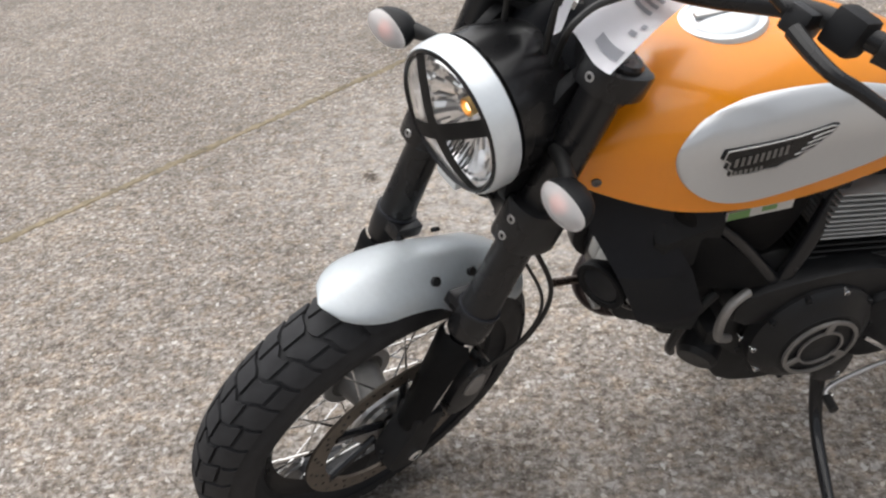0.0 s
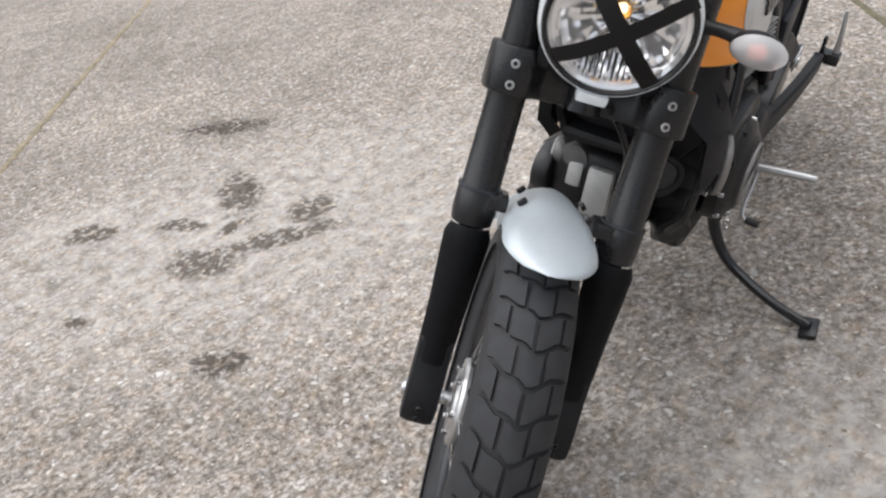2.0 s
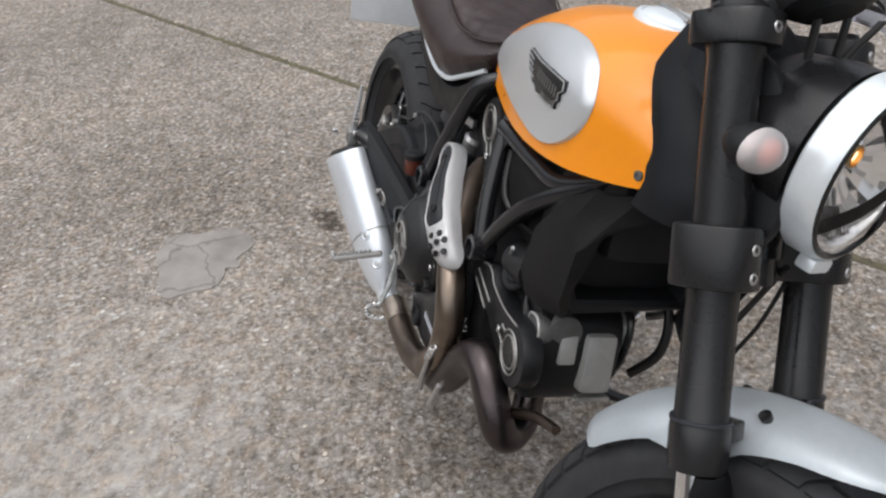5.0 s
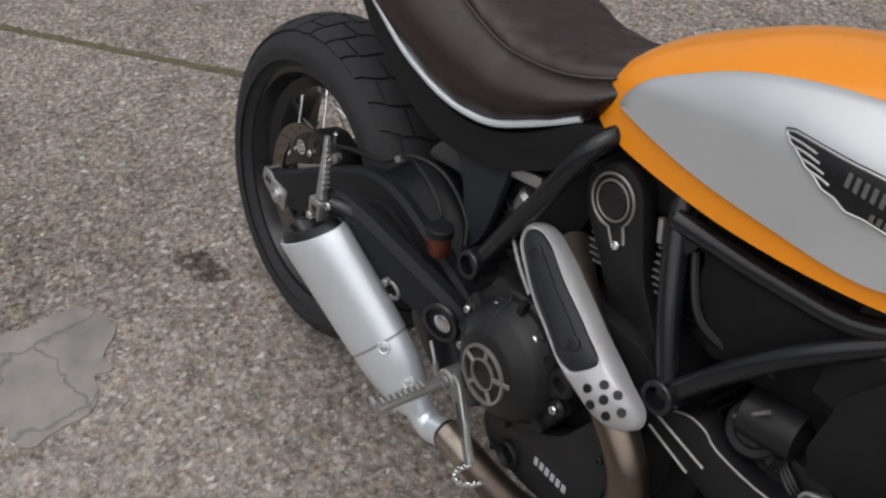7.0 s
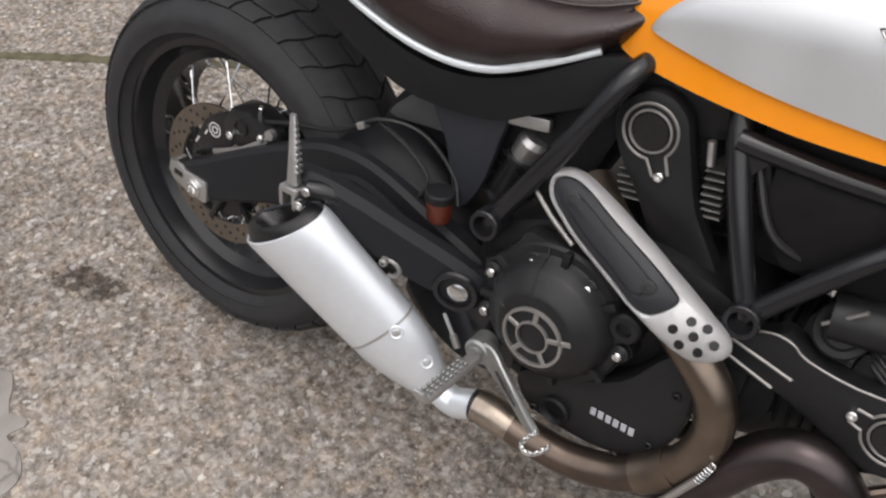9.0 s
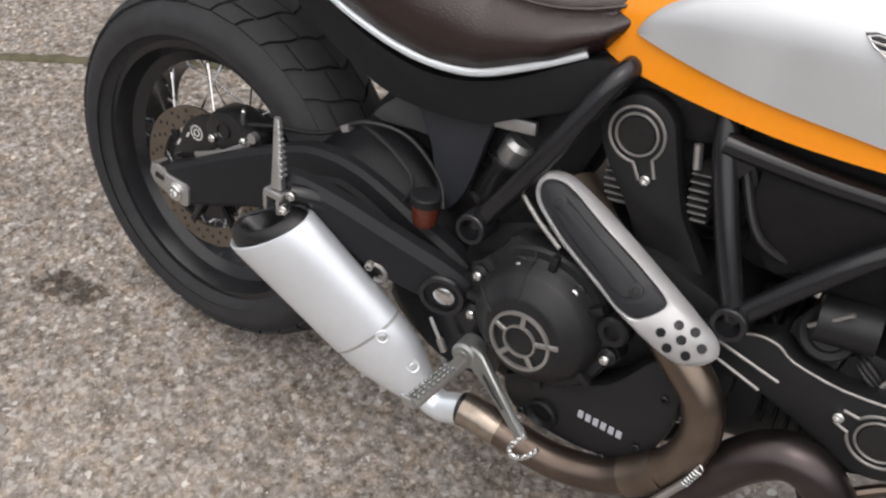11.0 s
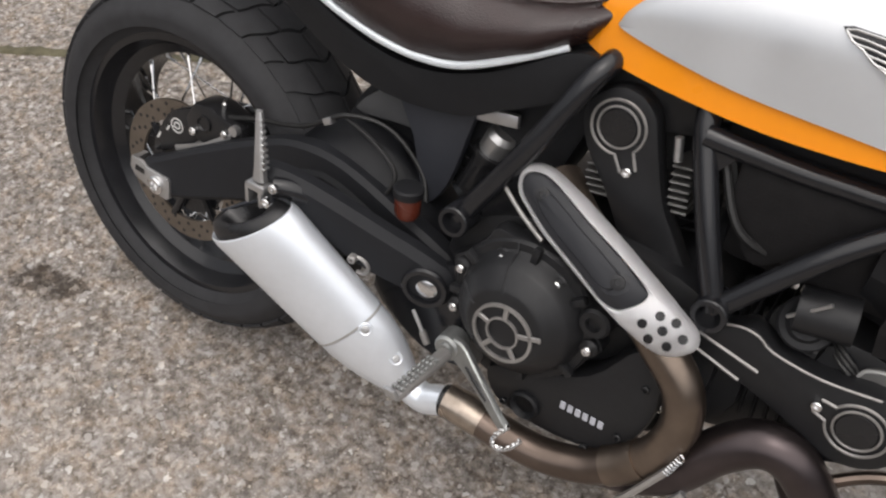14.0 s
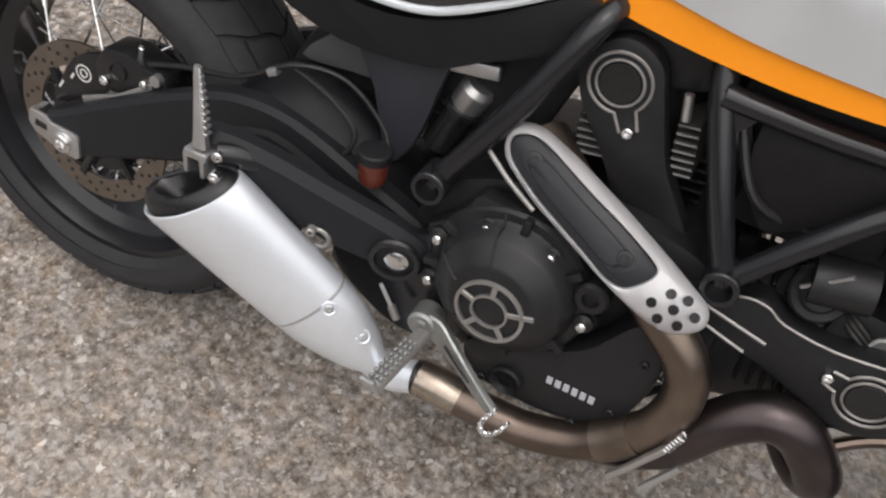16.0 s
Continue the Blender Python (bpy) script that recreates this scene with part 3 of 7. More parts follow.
def tread(w, skin_at, rows, high, gap, last, slit):
    """Rows of blocks between winding chevron grooves, each row shifted against the next like bricks."""
    for odd, edges in ((1, [-last, -0.44, 0.0, 0.44, last]), (0, [-last, -0.22, 0.22, last])):
        for v0, v1 in zip(edges, edges[1:]):
            a, c = v0 + gap, v1 - gap
            vs = [a + (c - a) * k / 4 for k in range(5)]
            wave = [0.06 * math.sin(v * 13) - abs(v) for v in vs]
            line = [(slit + q, v) for q, v in zip(wave, vs)] + [(1 - slit + q, v) for q, v in reversed(list(zip(wave, vs)))]
            vc, uc = sum(v for u, v in line) / 10, sum(u for u, v in line) / 10

            def place(u, v, h):
                y, r = skin_at(v, h)
                t = u * 2 * math.pi / rows
                return (r * math.sin(t), y, r * math.cos(t))

            b = bmesh.new()
            top = [b.verts.new(place(uc + (u - uc) * 0.97, vc + (v - vc) * 0.97, high)) for u, v in line]
            low = [b.verts.new(place(u, v, -0.002)) for u, v in line]
            for i in range(4):
                b.faces.new((top[i], top[i + 1], top[8 - i], top[9 - i]))
            for i in range(10):
                j = (i + 1) % 10
                b.faces.new((low[i], low[j], top[j], top[i]))
            first = part("tread_block", b, RUBBER, w, sharp=40)
            first.matrix_local = pose(0, 0, 0, 0, 360 * odd / rows, 0)
            for k in range(odd + 2, rows, 2):
                ob = new("tread_block", first.data)
                ob.parent = w
                ob.matrix_local = pose(0, 0, 0, 0, 360 * k / rows, 0)


def rim(bead, W):
    h = W / 2
    prof = [(-h, bead + 0.012), (-h + 0.004, bead + 0.014), (-h + 0.008, bead + 0.004), (-h * 0.6, bead - 0.004), (-h * 0.4, bead - 0.022), (h * 0.4, bead - 0.022), (h * 0.6, bead - 0.004), (h - 0.008, bead + 0.004), (h - 0.004, bead + 0.014), (h, bead + 0.012),
            (h, bead - 0.002), (h * 0.62, bead - 0.014), (h * 0.45, bead - 0.032), (-h * 0.45, bead - 0.032), (-h * 0.62, bead - 0.014), (-h, bead - 0.002)]
    return lathe(prof, (0, 0, 0), (0, 1, 0), 72, closed=True)


def disc(R, r0, holes, y, bm=None):
    """A brake disc; thin black discs laid on its face later stand in for its dark holes."""
    bm = lathe([(y - 0.0025, r0), (y - 0.0025, R), (y + 0.0025, R), (y + 0.0025, r0)], (0, 0, 0), (0, 1, 0), 64, bm, closed=True)
    return bm


def wheel(m, name, R, W, bead, rimw, crown, pitches, hub_r, hub_w, spokes, disc_R, disc_y, label):
    w = part(name, rim(bead, rimw), FRAME, bike, label, m)
    carcass, skin_at = tyre(R, W, bead, crown)
    part("tyre", carcass, RUBBER, w, "black block-tread tyre", sharp=75)
    tread(w, skin_at, pitches, *((0.0055, 0.028, 0.76, 0.075) if name == "front_wheel" else (0.0050, 0.016, 0.69, 0.045)))
    hub = lathe([(-hub_w, 0.018), (-hub_w, hub_r), (-hub_w + 0.008, hub_r), (-hub_w + 0.012, hub_r * 0.7), (0, hub_r * 0.55), (hub_w - 0.012, hub_r * 0.7), (hub_w - 0.008, hub_r), (hub_w, hub_r), (hub_w, 0.018)], (0, 0, 0), (0, 1, 0), 40)
    part("hub", hub, DARKFIN if name == "front_wheel" else FRAME, w)
    if name == "front_wheel":  # drilled flanges that hold the spokes, and a bolted ring
        for side_sign in (1, -1):
            fl = part("hub_flange", lathe([(hub_w - 0.010, 0.022), (hub_w - 0.010, hub_r + 0.006), (hub_w - 0.004, hub_r + 0.008), (hub_w + 0.001, hub_r + 0.006), (hub_w + 0.002, hub_r - 0.010), (hub_w + 0.007, hub_r - 0.014), (hub_w + 0.008, 0.020)], (0, 0, 0), (0, side_sign, 0), 40, closed=True), ALU, w, "bright hub flange")
            for k in range(6):
                a = math.pi * k / 3
                part("flange_bolt", bolt(((hub_r - 0.012) * math.cos(a), side_sign * (hub_w + 0.006), (hub_r - 0.012) * math.sin(a)), (0, side_sign, 0), 0.005, 0.005), STEEL, fl)
    part("axle", lathe([(-hub_w - 0.045, 0.0), (-hub_w - 0.045, 0.011), (hub_w + 0.045, 0.011), (hub_w + 0.045, 0.0)], (0, 0, 0), (0, 1, 0), 16), STEEL, w)
    kinds = []
    for side_sign in (1, -1):
        for lean in (1, -1):
            b = bmesh.new()
            a0, a1 = 0.0, lean * 0.62
            p0 = (hub_r * 0.92 * math.sin(a0), side_sign * (hub_w - 0.004), hub_r * 0.92 * math.cos(a0))
            p1 = ((bead - 0.03) * math.sin(a1), side_sign * rimw * 0.12, (bead - 0.03) * math.cos(a1))
            tube([p0, p1], 0.0018, 6, 1, b)
            q = Vector(p1) + (Vector(p0) - Vector(p1)).normalized() * 0.02
            tube([p1, tuple(q)], 0.0033, 6, 1, b)
            first = part("spoke", b, STEEL, w)
            n = spokes // 4
            off = (0 if lean > 0 else 0.5) + (0.25 if side_sign > 0 else 0)
            first.matrix_local = pose(0, 0, 0, 0, 360 * off / n, 0)
            for k in range(1, n):
                ob = new("spoke", first.data)
                ob.parent = w
                ob.matrix_local = pose(0, 0, 0, 0, 360 * (k + off) / n, 0)
    d = part("brake_disc", disc(disc_R, disc_R - 0.034, 24, disc_y), DISC, w, "drilled steel brake disc")
    sgn = 1 if disc_y > 0 else -1
    # black discs on the face: the dark of the drilled holes as colour
    hole = None
    for k in range(20):
        for r, o in ((disc_R - 0.008, 0), (disc_R - 0.017, 0.33), (disc_R - 0.026, 0.66)):
            a = 2 * math.pi * (k + o) / 20
            if hole is None:
                hole = ob = part("disc_hole", lathe([(sgn * 0.0026, 0.0), (sgn * 0.0029, 0.0), (sgn * 0.0029, 0.0033), (sgn * 0.0026, 0.0033)], (0, 0, 0), (0, 1, 0), 10), BLACK, w)
            else:
                ob = new("disc_hole", hole.data)
                ob.parent = w
            ob.matrix_local = pose(r * math.sin(a), disc_y, r * math.cos(a))
    for k in range(6):
        a = 2 * math.pi * k / 6
        r0, r1 = hub_r * 0.6, disc_R - 0.03
        part("disc_arm", tube([(r0 * math.sin(a), disc_y, r0 * math.cos(a)), (r1 * math.sin(a + 0.25), disc_y, r1 * math.cos(a + 0.25))], 0.007, 8, 1), FRAME, w)
    return w


front = wheel(FW, "front_wheel", 0.3165, 0.112, 0.2286, 0.078, 0.042, 44, 0.06, 0.05, 36, 0.165, 0.068, "black wire-spoked front wheel turned to one side")
rear = wheel(RW, "rear_wheel", 0.315, 0.182, 0.216, 0.142, 0.05, 36, 0.075, 0.07, 36, 0.1225, -0.075, "black wire-spoked rear wheel")

# ---- fork ----
for sy in (1, -1):
    y = sy * 0.1035
    leg = part("fork_leg", lathe([(0.615, 0.0), (0.615, 0.029), (0.632, 0.031), (0.66, 0.031), (0.668, 0.0275), (0.79, 0.0265), (0.80, 0.027), (1.03, 0.027), (1.04, 0.029), (1.078, 0.029), (1.082, 0.026), (1.084, 0.0)], (0.022, y, 0), (0, 0, 1), 32), BLACK, bike, "black upside-down fork leg", FORK)
    b = lathe([(0.6645, 0.0315), (0.6665, 0.032), (0.6685, 0.0315)], (0.022, y, 0), (0, 0, 1), 32)
    part("seal_ring", b, GREYPLASTIC, leg, m=None)
    part("inner_tube", lathe([(0.33, 0.0), (0.33, 0.0205), (0.63, 0.0205), (0.63, 0.0)], (0.022, y, 0), (0, 0, 1), 24), CHROME, leg, "chrome inner fork tube")
    # cast foot round the axle
    b = bmesh.new()
    prism(rounded([(0.0, 0.300), (0.045, 0.297), (0.06, 0.33), (0.05, 0.40), (0.046, 0.44), (-0.002, 0.44), (-0.006, 0.39), (-0.012, 0.33)]), y - 0.0265, y + 0.0265, 0.012, b)
    part("fork_foot", b, PLASTIC, leg)
    part("axle_bolt", bolt((AX, y + sy * 0.02, AZ), (0, sy, 0), 0.013, 0.012), STEEL, leg)
    part("pinch_bolt", bolt((0.054, y, 0.312), (1, 0, -0.3), 0.005, 0.006), CASTING, leg)
    part("pinch_bolt", bolt((0.06, y, 0.33), (1, 0, -0.1), 0.005, 0.006), CASTING, leg)
    # guard: a curved shell in front of the inner tube
    b = bmesh.new()
    rings = []
    for k in range(15):
        s = 0.40 + (0.614 - 0.40) * k / 14
        wide = interp(s, [(0.40, 0.029), (0.44, 0.030), (0.5, 0.031), (0.57, 0.034), (0.60, 0.035), (0.614, 0.03)])
        span = radians(interp(s, [(0.40, 62), (0.5, 66), (0.6, 74), (0.614, 66)]))
        rings.append([(0.027 + wide * math.cos(a) * 0.92, y + wide * math.sin(a), s) for a in np.linspace(-span, span, 15)])
    ring_faces(b, rings, wrap=False)
    bmesh.ops.solidify(b, geom=b.faces[:], thickness=0.003)
    part("fork_guard", b, PLASTIC, leg, "black plastic fork guard")

# triple clamps
for s0, s1, nm in ((0.802, 0.866, "lower_clamp"), (1.04, 1.074, "upper_clamp")):
    half = rounded([(0.062, 0.085), (0.06, 0.125), (0.03, 0.14), (-0.01, 0.137), (-0.022, 0.1), (-0.035, 0.05), (-0.04, 0.0), (-0.035, -0.05), (-0.022, -0.1), (-0.01, -0.137), (0.03, -0.14), (0.06, -0.125), (0.062, -0.085), (0.03, -0.06), (0.012, 0.0), (0.03, 0.06)], 4)
    clamp = part(nm, prism(half, s0, s1, 0.005, None, "xy"), BLACK, bike, "black fork clamp", FORK)
    for sy in (1, -1):
        for s in ((s0 + 0.014, s1 - 0.022) if nm == "lower_clamp" else ((s0 + s1) / 2,)):
            part("clamp_bolt", bolt((0.057, sy * 0.104, s), (1, sy * 0.12, 0), 0.0066, 0.009), ALU, clamp)
    if nm == "upper_clamp":
        part("stem_nut", lathe([(1.07, 0.017), (1.09, 0.017), (1.093, 0.012), (1.093, 0.0)], (0, 0, 0), (0, 0, 1), 6), STEEL, clamp)
part("steering_stem", lathe([(0.80, 0.0), (0.80, 0.03), (1.05, 0.03), (1.05, 0.0)], (0, 0, 0), (0, 0, 1), 24), FRAME, bike, "", FORK)

# front mudguard: an arched blade with a rounded nose, bent over the tyre
b = bmesh.new()
rings = []
for k in range(33):
    a = radians(57 + (128 - 57) * k / 32)
    u = k / 32
    R = 0.350 + 0.004 * math.sin(math.pi * u) - 0.008 * u
    half = 0.064 * min(1.0, (max(0.0, 1 - (1 - min(u / 0.2, 1)) ** 2)) ** 0.5 * 1.0 + 0.0) * min(1.0, (max(0.0, 1 - (1 - min((1 - u) / 0.12, 1)) ** 2)) ** 0.5 + 0.25)
    half = max(half, 0.004)
    drop = interp(u, [(0, 0.004), (0.1, 0.012), (0.25, 0.026), (0.4, 0.042), (0.5, 0.062), (0.6, 0.062), (0.72, 0.04), (1, 0.03)]) * (half / 0.064)
    ring = []
    for v in np.linspace(-1, 1, 17):
        c = abs(v)
        y = half * math.sin(v * math.pi / 2 * 0.98)
        d = drop * (1 - math.cos(c * math.pi / 2)) ** 0.85 + 0.012 * c * c * (half / 0.064)
        r = R - d
        ring.append((0.0264 + r * math.cos(a), y, AZ + r * math.sin(a)))
    rings.append(ring)
ring_faces(b, rings, wrap=False)
bmesh.ops.solidify(b, geom=b.faces[:], thickness=0.0022)
guard = part("front_mudguard", b, SILVER, bike, "short silver front mudguard", FORK, sharp=50)
for sy in (1, -1):
    for a in (84, 96):
        r = 0.338
        part("mudguard_bolt", lathe([(-0.004, 0.0), (-0.004, 0.007), (0.0025, 0.007), (0.003, 0.004), (0.003, 0.0)], (0.0264 + r * math.cos(radians(a)), sy * 0.046, AZ + r * math.sin(radians(a))), (0, sy * 0.8, 0.75), 14), BLACK, guard)
    part("mudguard_bracket", box((0.024, sy * 0.076, 0.655), (0.05, 0.03, 0.022), 0.004), BLACK, guard)

# ---- headlight ----
HL = FORK @ pose(0.143, 0, 0.914, 0, 24, 0)  # x along the beam, from the crown of the glass
lamp = part("headlight", lathe([(-0.205, 0.0), (-0.2, 0.03), (-0.18, 0.062), (-0.14, 0.084), (-0.09, 0.094), (-0.06, 0.095)], (0, 0, 0), (1, 0, 0), 48), BLACK, bike, "round headlight crossed with two strips of black tape, lit", HL)
part("headlight_ring", lathe([(-0.054, 0.0965), (-0.051, 0.099), (-0.03, 0.0985), (-0.022, 0.0965), (-0.018, 0.094), (-0.019, 0.092), (-0.03, 0.092), (-0.05, 0.093)], (0, 0, 0), (1, 0, 0), 64, closed=True), SILVER, lamp, "broad silver headlight ring")
part("gasket", lathe([(-0.03, 0.0925), (-0.017, 0.0925), (-0.0155, 0.089), (-0.018, 0.0865), (-0.03, 0.086)], (0, 0, 0), (1, 0, 0), 64, closed=True), BLACK, lamp)
dome = [(-0.019 + 0.019 * (1 - (r / 0.088) ** 2), r) for r in np.linspace(0.088, 0.0, 14)]
inner = [(a - 0.003, max(r - 0.0008, 0)) for a, r in reversed(dome)]
gl = part("glass", lathe(dome + inner, (0, 0, 0), (1, 0, 0), 64, closed=True), GLASS, lamp, "clear domed glass")
gl.visible_shadow = False
b = bmesh.new()
rings = []
facet = random.Random(4)
for a, r in [(-0.020, 0.086), (-0.024, 0.080), (-0.022, 0.078), (-0.032, 0.074), (-0.031, 0.071), (-0.040, 0.062), (-0.049, 0.048), (-0.055, 0.03), (-0.057, 0.014)]:
    rings.append([(a + (0.003 if k % 4 < 2 else 0) * (1 if 0.04 < r < 0.072 else 0) + (facet.uniform(-0.0022, 0.0022) if r < 0.075 else 0), r * math.cos(2 * math.pi * k / 48), r * math.sin(2 * math.pi * k / 48)) for k in range(48)])
ring_faces(b, rings, caps=(False, True))
part("reflector", b, REFLECTOR, lamp, "faceted bright reflector", sharp=8)
b = bmesh.new()
for k in range(-5, 6):
    z0 = -0.074 + 0.006 * abs(k) / 5
    tube([(-0.028, k * 0.007, z0), (-0.046, k * 0.007, -0.045)], 0.0014, 6, 1, b)
part("reflector_ribs", b, BLACK, lamp)
part("bulb_socket", lathe([(-0.060, 0.011), (-0.046, 0.0125), (-0.045, 0.0105), (-0.058, 0.009)], (0, 0, 0.010), (1, 0, 0), 20, closed=True), BRASS, lamp, "brass bulb ring")
part("bulb", lathe([(-0.058, 0.006), (-0.051, 0.007), (-0.048, 0.005), (-0.047, 0.0)], (0, 0, 0.010), (1, 0, 0), 12), BULB, lamp, "glowing warm bulb")
part("ring_catch", box((-0.03, 0, -0.104), (0.022, 0.042, 0.016), 0.005), SILVER, lamp)


def strip(turn, half, y_off=0.0):
    """Tape that follows the dome of the glass from rim to rim."""
    b = bmesh.new()
    rings = []
    for s in np.linspace(-0.091, 0.091, 31):
        row = []
        for w in np.linspace(-half, half, 5):
            r = math.hypot(s, w)
            a = -0.019 + 0.019 * (1 - (min(r, 0.088) / 0.088) ** 2) + 0.0016 + (max(0, r - 0.088) * -0.2)
            c, sn = math.cos(turn), math.sin(turn)
            row.append((a + 0.0006 * math.sin(s * 90), c * s - sn * w + y_off, sn * s + c * w))
        rings.append(row)
    ring_faces(b, rings, wrap=False)
    bmesh.ops.solidify(b, geom=b.faces[:], thickness=0.0008)
    return b


part("tape_strip", strip(radians(40), 0.0105, 0.004), TAPE, lamp, "black tape strip")
part("tape_strip", strip(radians(133), 0.0115, 0.004), TAPE, lamp, "black tape strip")

# cowl above and behind the headlight
b = bmesh.new()
rings = []
for k in range(15):
    u = k / 14
    x = 0.055 - 0.10 * u
    topz = 1.008 + 0.105 * math.sin(u * math.pi * 0.5)
    half = 0.062 + 0.022 * math.sin(u * math.pi)
    ring = [(x + 0.008 * math.cos(v * math.pi), half * 1.25 * math.sin(v * math.pi / 2), topz - 0.085 * abs(math.sin(v * math.pi / 2)) ** 2.4 - 0.03 * (1 - u) * abs(v)) for v in np.linspace(-1, 1, 17)]
    rings.append(ring)
ring_faces(b, rings, wrap=False)
bmesh.ops.solidify(b, geom=b.faces[:], thickness=0.003)
part("headlight_cowl", b, GREYPLASTIC, bike, "dark plastic cowl behind the headlight", FORK)
for sy in (1, -1):
    b = prism(rounded([(0.045, 0.845), (0.075, 0.89), (0.07, 0.97), (0.045, 1.03), (0.0, 1.04), (-0.01, 0.9)]), sy * 0.062, sy * 0.080, 0.006)
    part("headlight_bracket", b, PLASTIC, bike, "", FORK)
# dark mass of looms and plastic between clamps and headlight
part("wiring_cover", box((0.012, 0, 0.95), (0.07, 0.12, 0.17), 0.02), PLASTIC, bike, "", FORK)
# round instrument, set off to one side, face up to the rider
clock_m = FORK @ pose(0.075, -0.045, 1.125, 0, -14, 0)
clock = part("instrument", lathe([(-0.05, 0.0), (-0.05, 0.03), (-0.04, 0.046), (0.0, 0.052), (0.012, 0.052), (0.014, 0.049), (0.008, 0.047)], (0, 0, 0), (0, 0, 1), 40), PLASTIC, bike, "round black instrument", clock_m)
part("instrument_glass", lathe([(0.006, 0.0), (0.006, 0.0475), (0.009, 0.0475), (0.009, 0.0)], (0, 0, 0), (0, 0, 1), 40), GREYPLASTIC, clock)
b = bmesh.new()
for a, c in ((0.02, 5), (0.0, 7), (-0.02, 4)):
    for k in range(c):
        box((a, -0.02 + k * 0.007, 0.0095), (0.008, 0.003, 0.001), 0, (0, 0, 0), b)
part("instrument_marks", b, WHITE, clock)

# ---- turn signals ----
for sy in (1, -1):
    m = FORK @ pose(0.102, sy * 0.175, 0.935, 0, 24, 0)
    b = bmesh.new()
    rings = []
    for k in range(11):
        a = -0.04 + 0.034 * k / 10
        f = (max(0.02, 1 - (1 - k / 10) ** 2)) ** 0.5
        rings.append([(a, 0.036 * f * math.cos(t) - sy * 0.004 * (1 - f), 0.0215 * f * math.sin(t)) for t in (2 * math.pi * i / 28 for i in range(28))])
    ring_faces(b, rings)
    s = part("turn_signal", b, PLASTIC, bike, "black turn signal with clear lens", m)
    b = bmesh.new()
    rings = []
    for k in range(9):
        u = k / 8
        f = (max(0.0006, 1 - u ** 2.4)) ** 0.5
        rings.append([(-0.006 + 0.02 * u, 0.0355 * f * math.cos(t) + sy * 0.006 * u, 0.0212 * f * math.sin(t)) for t in (2 * math.pi * i / 28 for i in range(28))])
    ring_faces(b, rings)
    ln = part("signal_lens", b, LENS, s, "clear plastic lens")
    ln.visible_shadow = False
    b = bmesh.new()
    rings = [[(a, 0.033 * f * math.cos(t), 0.019 * f * math.sin(t)) for t in (2 * math.pi * i / 20 for i in range(20))] for a, f in ((-0.0055, 1.0), (-0.014, 0.7), (-0.02, 0.3))]
    ring_faces(b, rings, caps=(False, True))
    part("signal_reflector", b, PEARL, s)
    b = bmesh.new()
    bmesh.ops.create_uvsphere(b, u_segments=14, v_segments=8, radius=0.0105, matrix=pose(-0.003, -sy * 0.002, 0) @ Matrix.Diagonal((0.8, 1.2, 0.9, 1)))
    part("amber_bulb", b, AMBER, s, "orange bulb")
    part("stalk", tube([(-0.03, -sy * 0.02, 0), (-0.045, -sy * 0.045, -0.004), (-0.06, -sy * 0.075, -0.012)], [0.011, 0.009, 0.011], 12), HOSE, s)

# ---- tank ----
TOP = smooth_table([(0.586, 0.795), (0.602, 0.818), (0.636, 0.850), (0.70, 0.885), (0.78, 0.918), (0.88, 0.939), (0.95, 0.943), (1.02, 0.937), (1.076, 0.918), (1.120, 0.885), (1.148, 0.845)])
LOW = smooth_table([(0.586, 0.770), (0.610, 0.748), (0.65, 0.740), (0.72, 0.736), (0.80, 0.737), (0.87, 0.744), (0.925, 0.751), (0.98, 0.759), (1.045, 0.770), (1.100, 0.784), (1.134, 0.797), (1.148, 0.812)])
WIDE = smooth_table([(0.586, 0.072), (0.60, 0.088), (0.625, 0.101), (0.67, 0.114), (0.78, 0.137), (0.88, 0.156), (0.96, 0.162), (1.02, 0.155), (1.066, 0.137), (1.115, 0.112), (1.148, 0.094)])


def tank_half(x, z):
    """Half the tank's width at a height: flat-sided below, rounded over at the top."""
    lo, hi, w = interp(x, LOW), interp(x, TOP), interp(x, WIDE)
    u = min(max((z - lo) / max(hi - lo, 1e-4), 0), 1)
    if u < 0.42:
        return w * (1.015 - 0.015 * math.sin(u / 0.42 * math.pi / 2))
    q = (u - 0.42) / 0.58
    return w * (max(0.0, 1 - q ** 2.4)) ** (1 / 2.0)


b = bmesh.new()
rings = []
xs = np.linspace(0.586, 1.148, 46)
for x in xs:
    lo, hi = interp(x, LOW), interp(x, TOP)
    us = [0.0, 0.02, 0.06, 0.12, 0.2, 0.3, 0.42, 0.52, 0.6, 0.68, 0.75, 0.81, 0.86, 0.9, 0.935, 0.965, 0.985, 0.996]
    R = [(x, -tank_half(x, lo + u * (hi - lo)), lo + u * (hi - lo)) for u in us]
    Lf = [(x, -p[1], p[2]) for p in reversed(R)]
    rings.append(R + [(x, 0, hi)] + Lf)
ring_faces(b, rings)
tank = part("fuel_tank", b, ORANGE, bike, "glossy orange teardrop fuel tank", sharp=60)


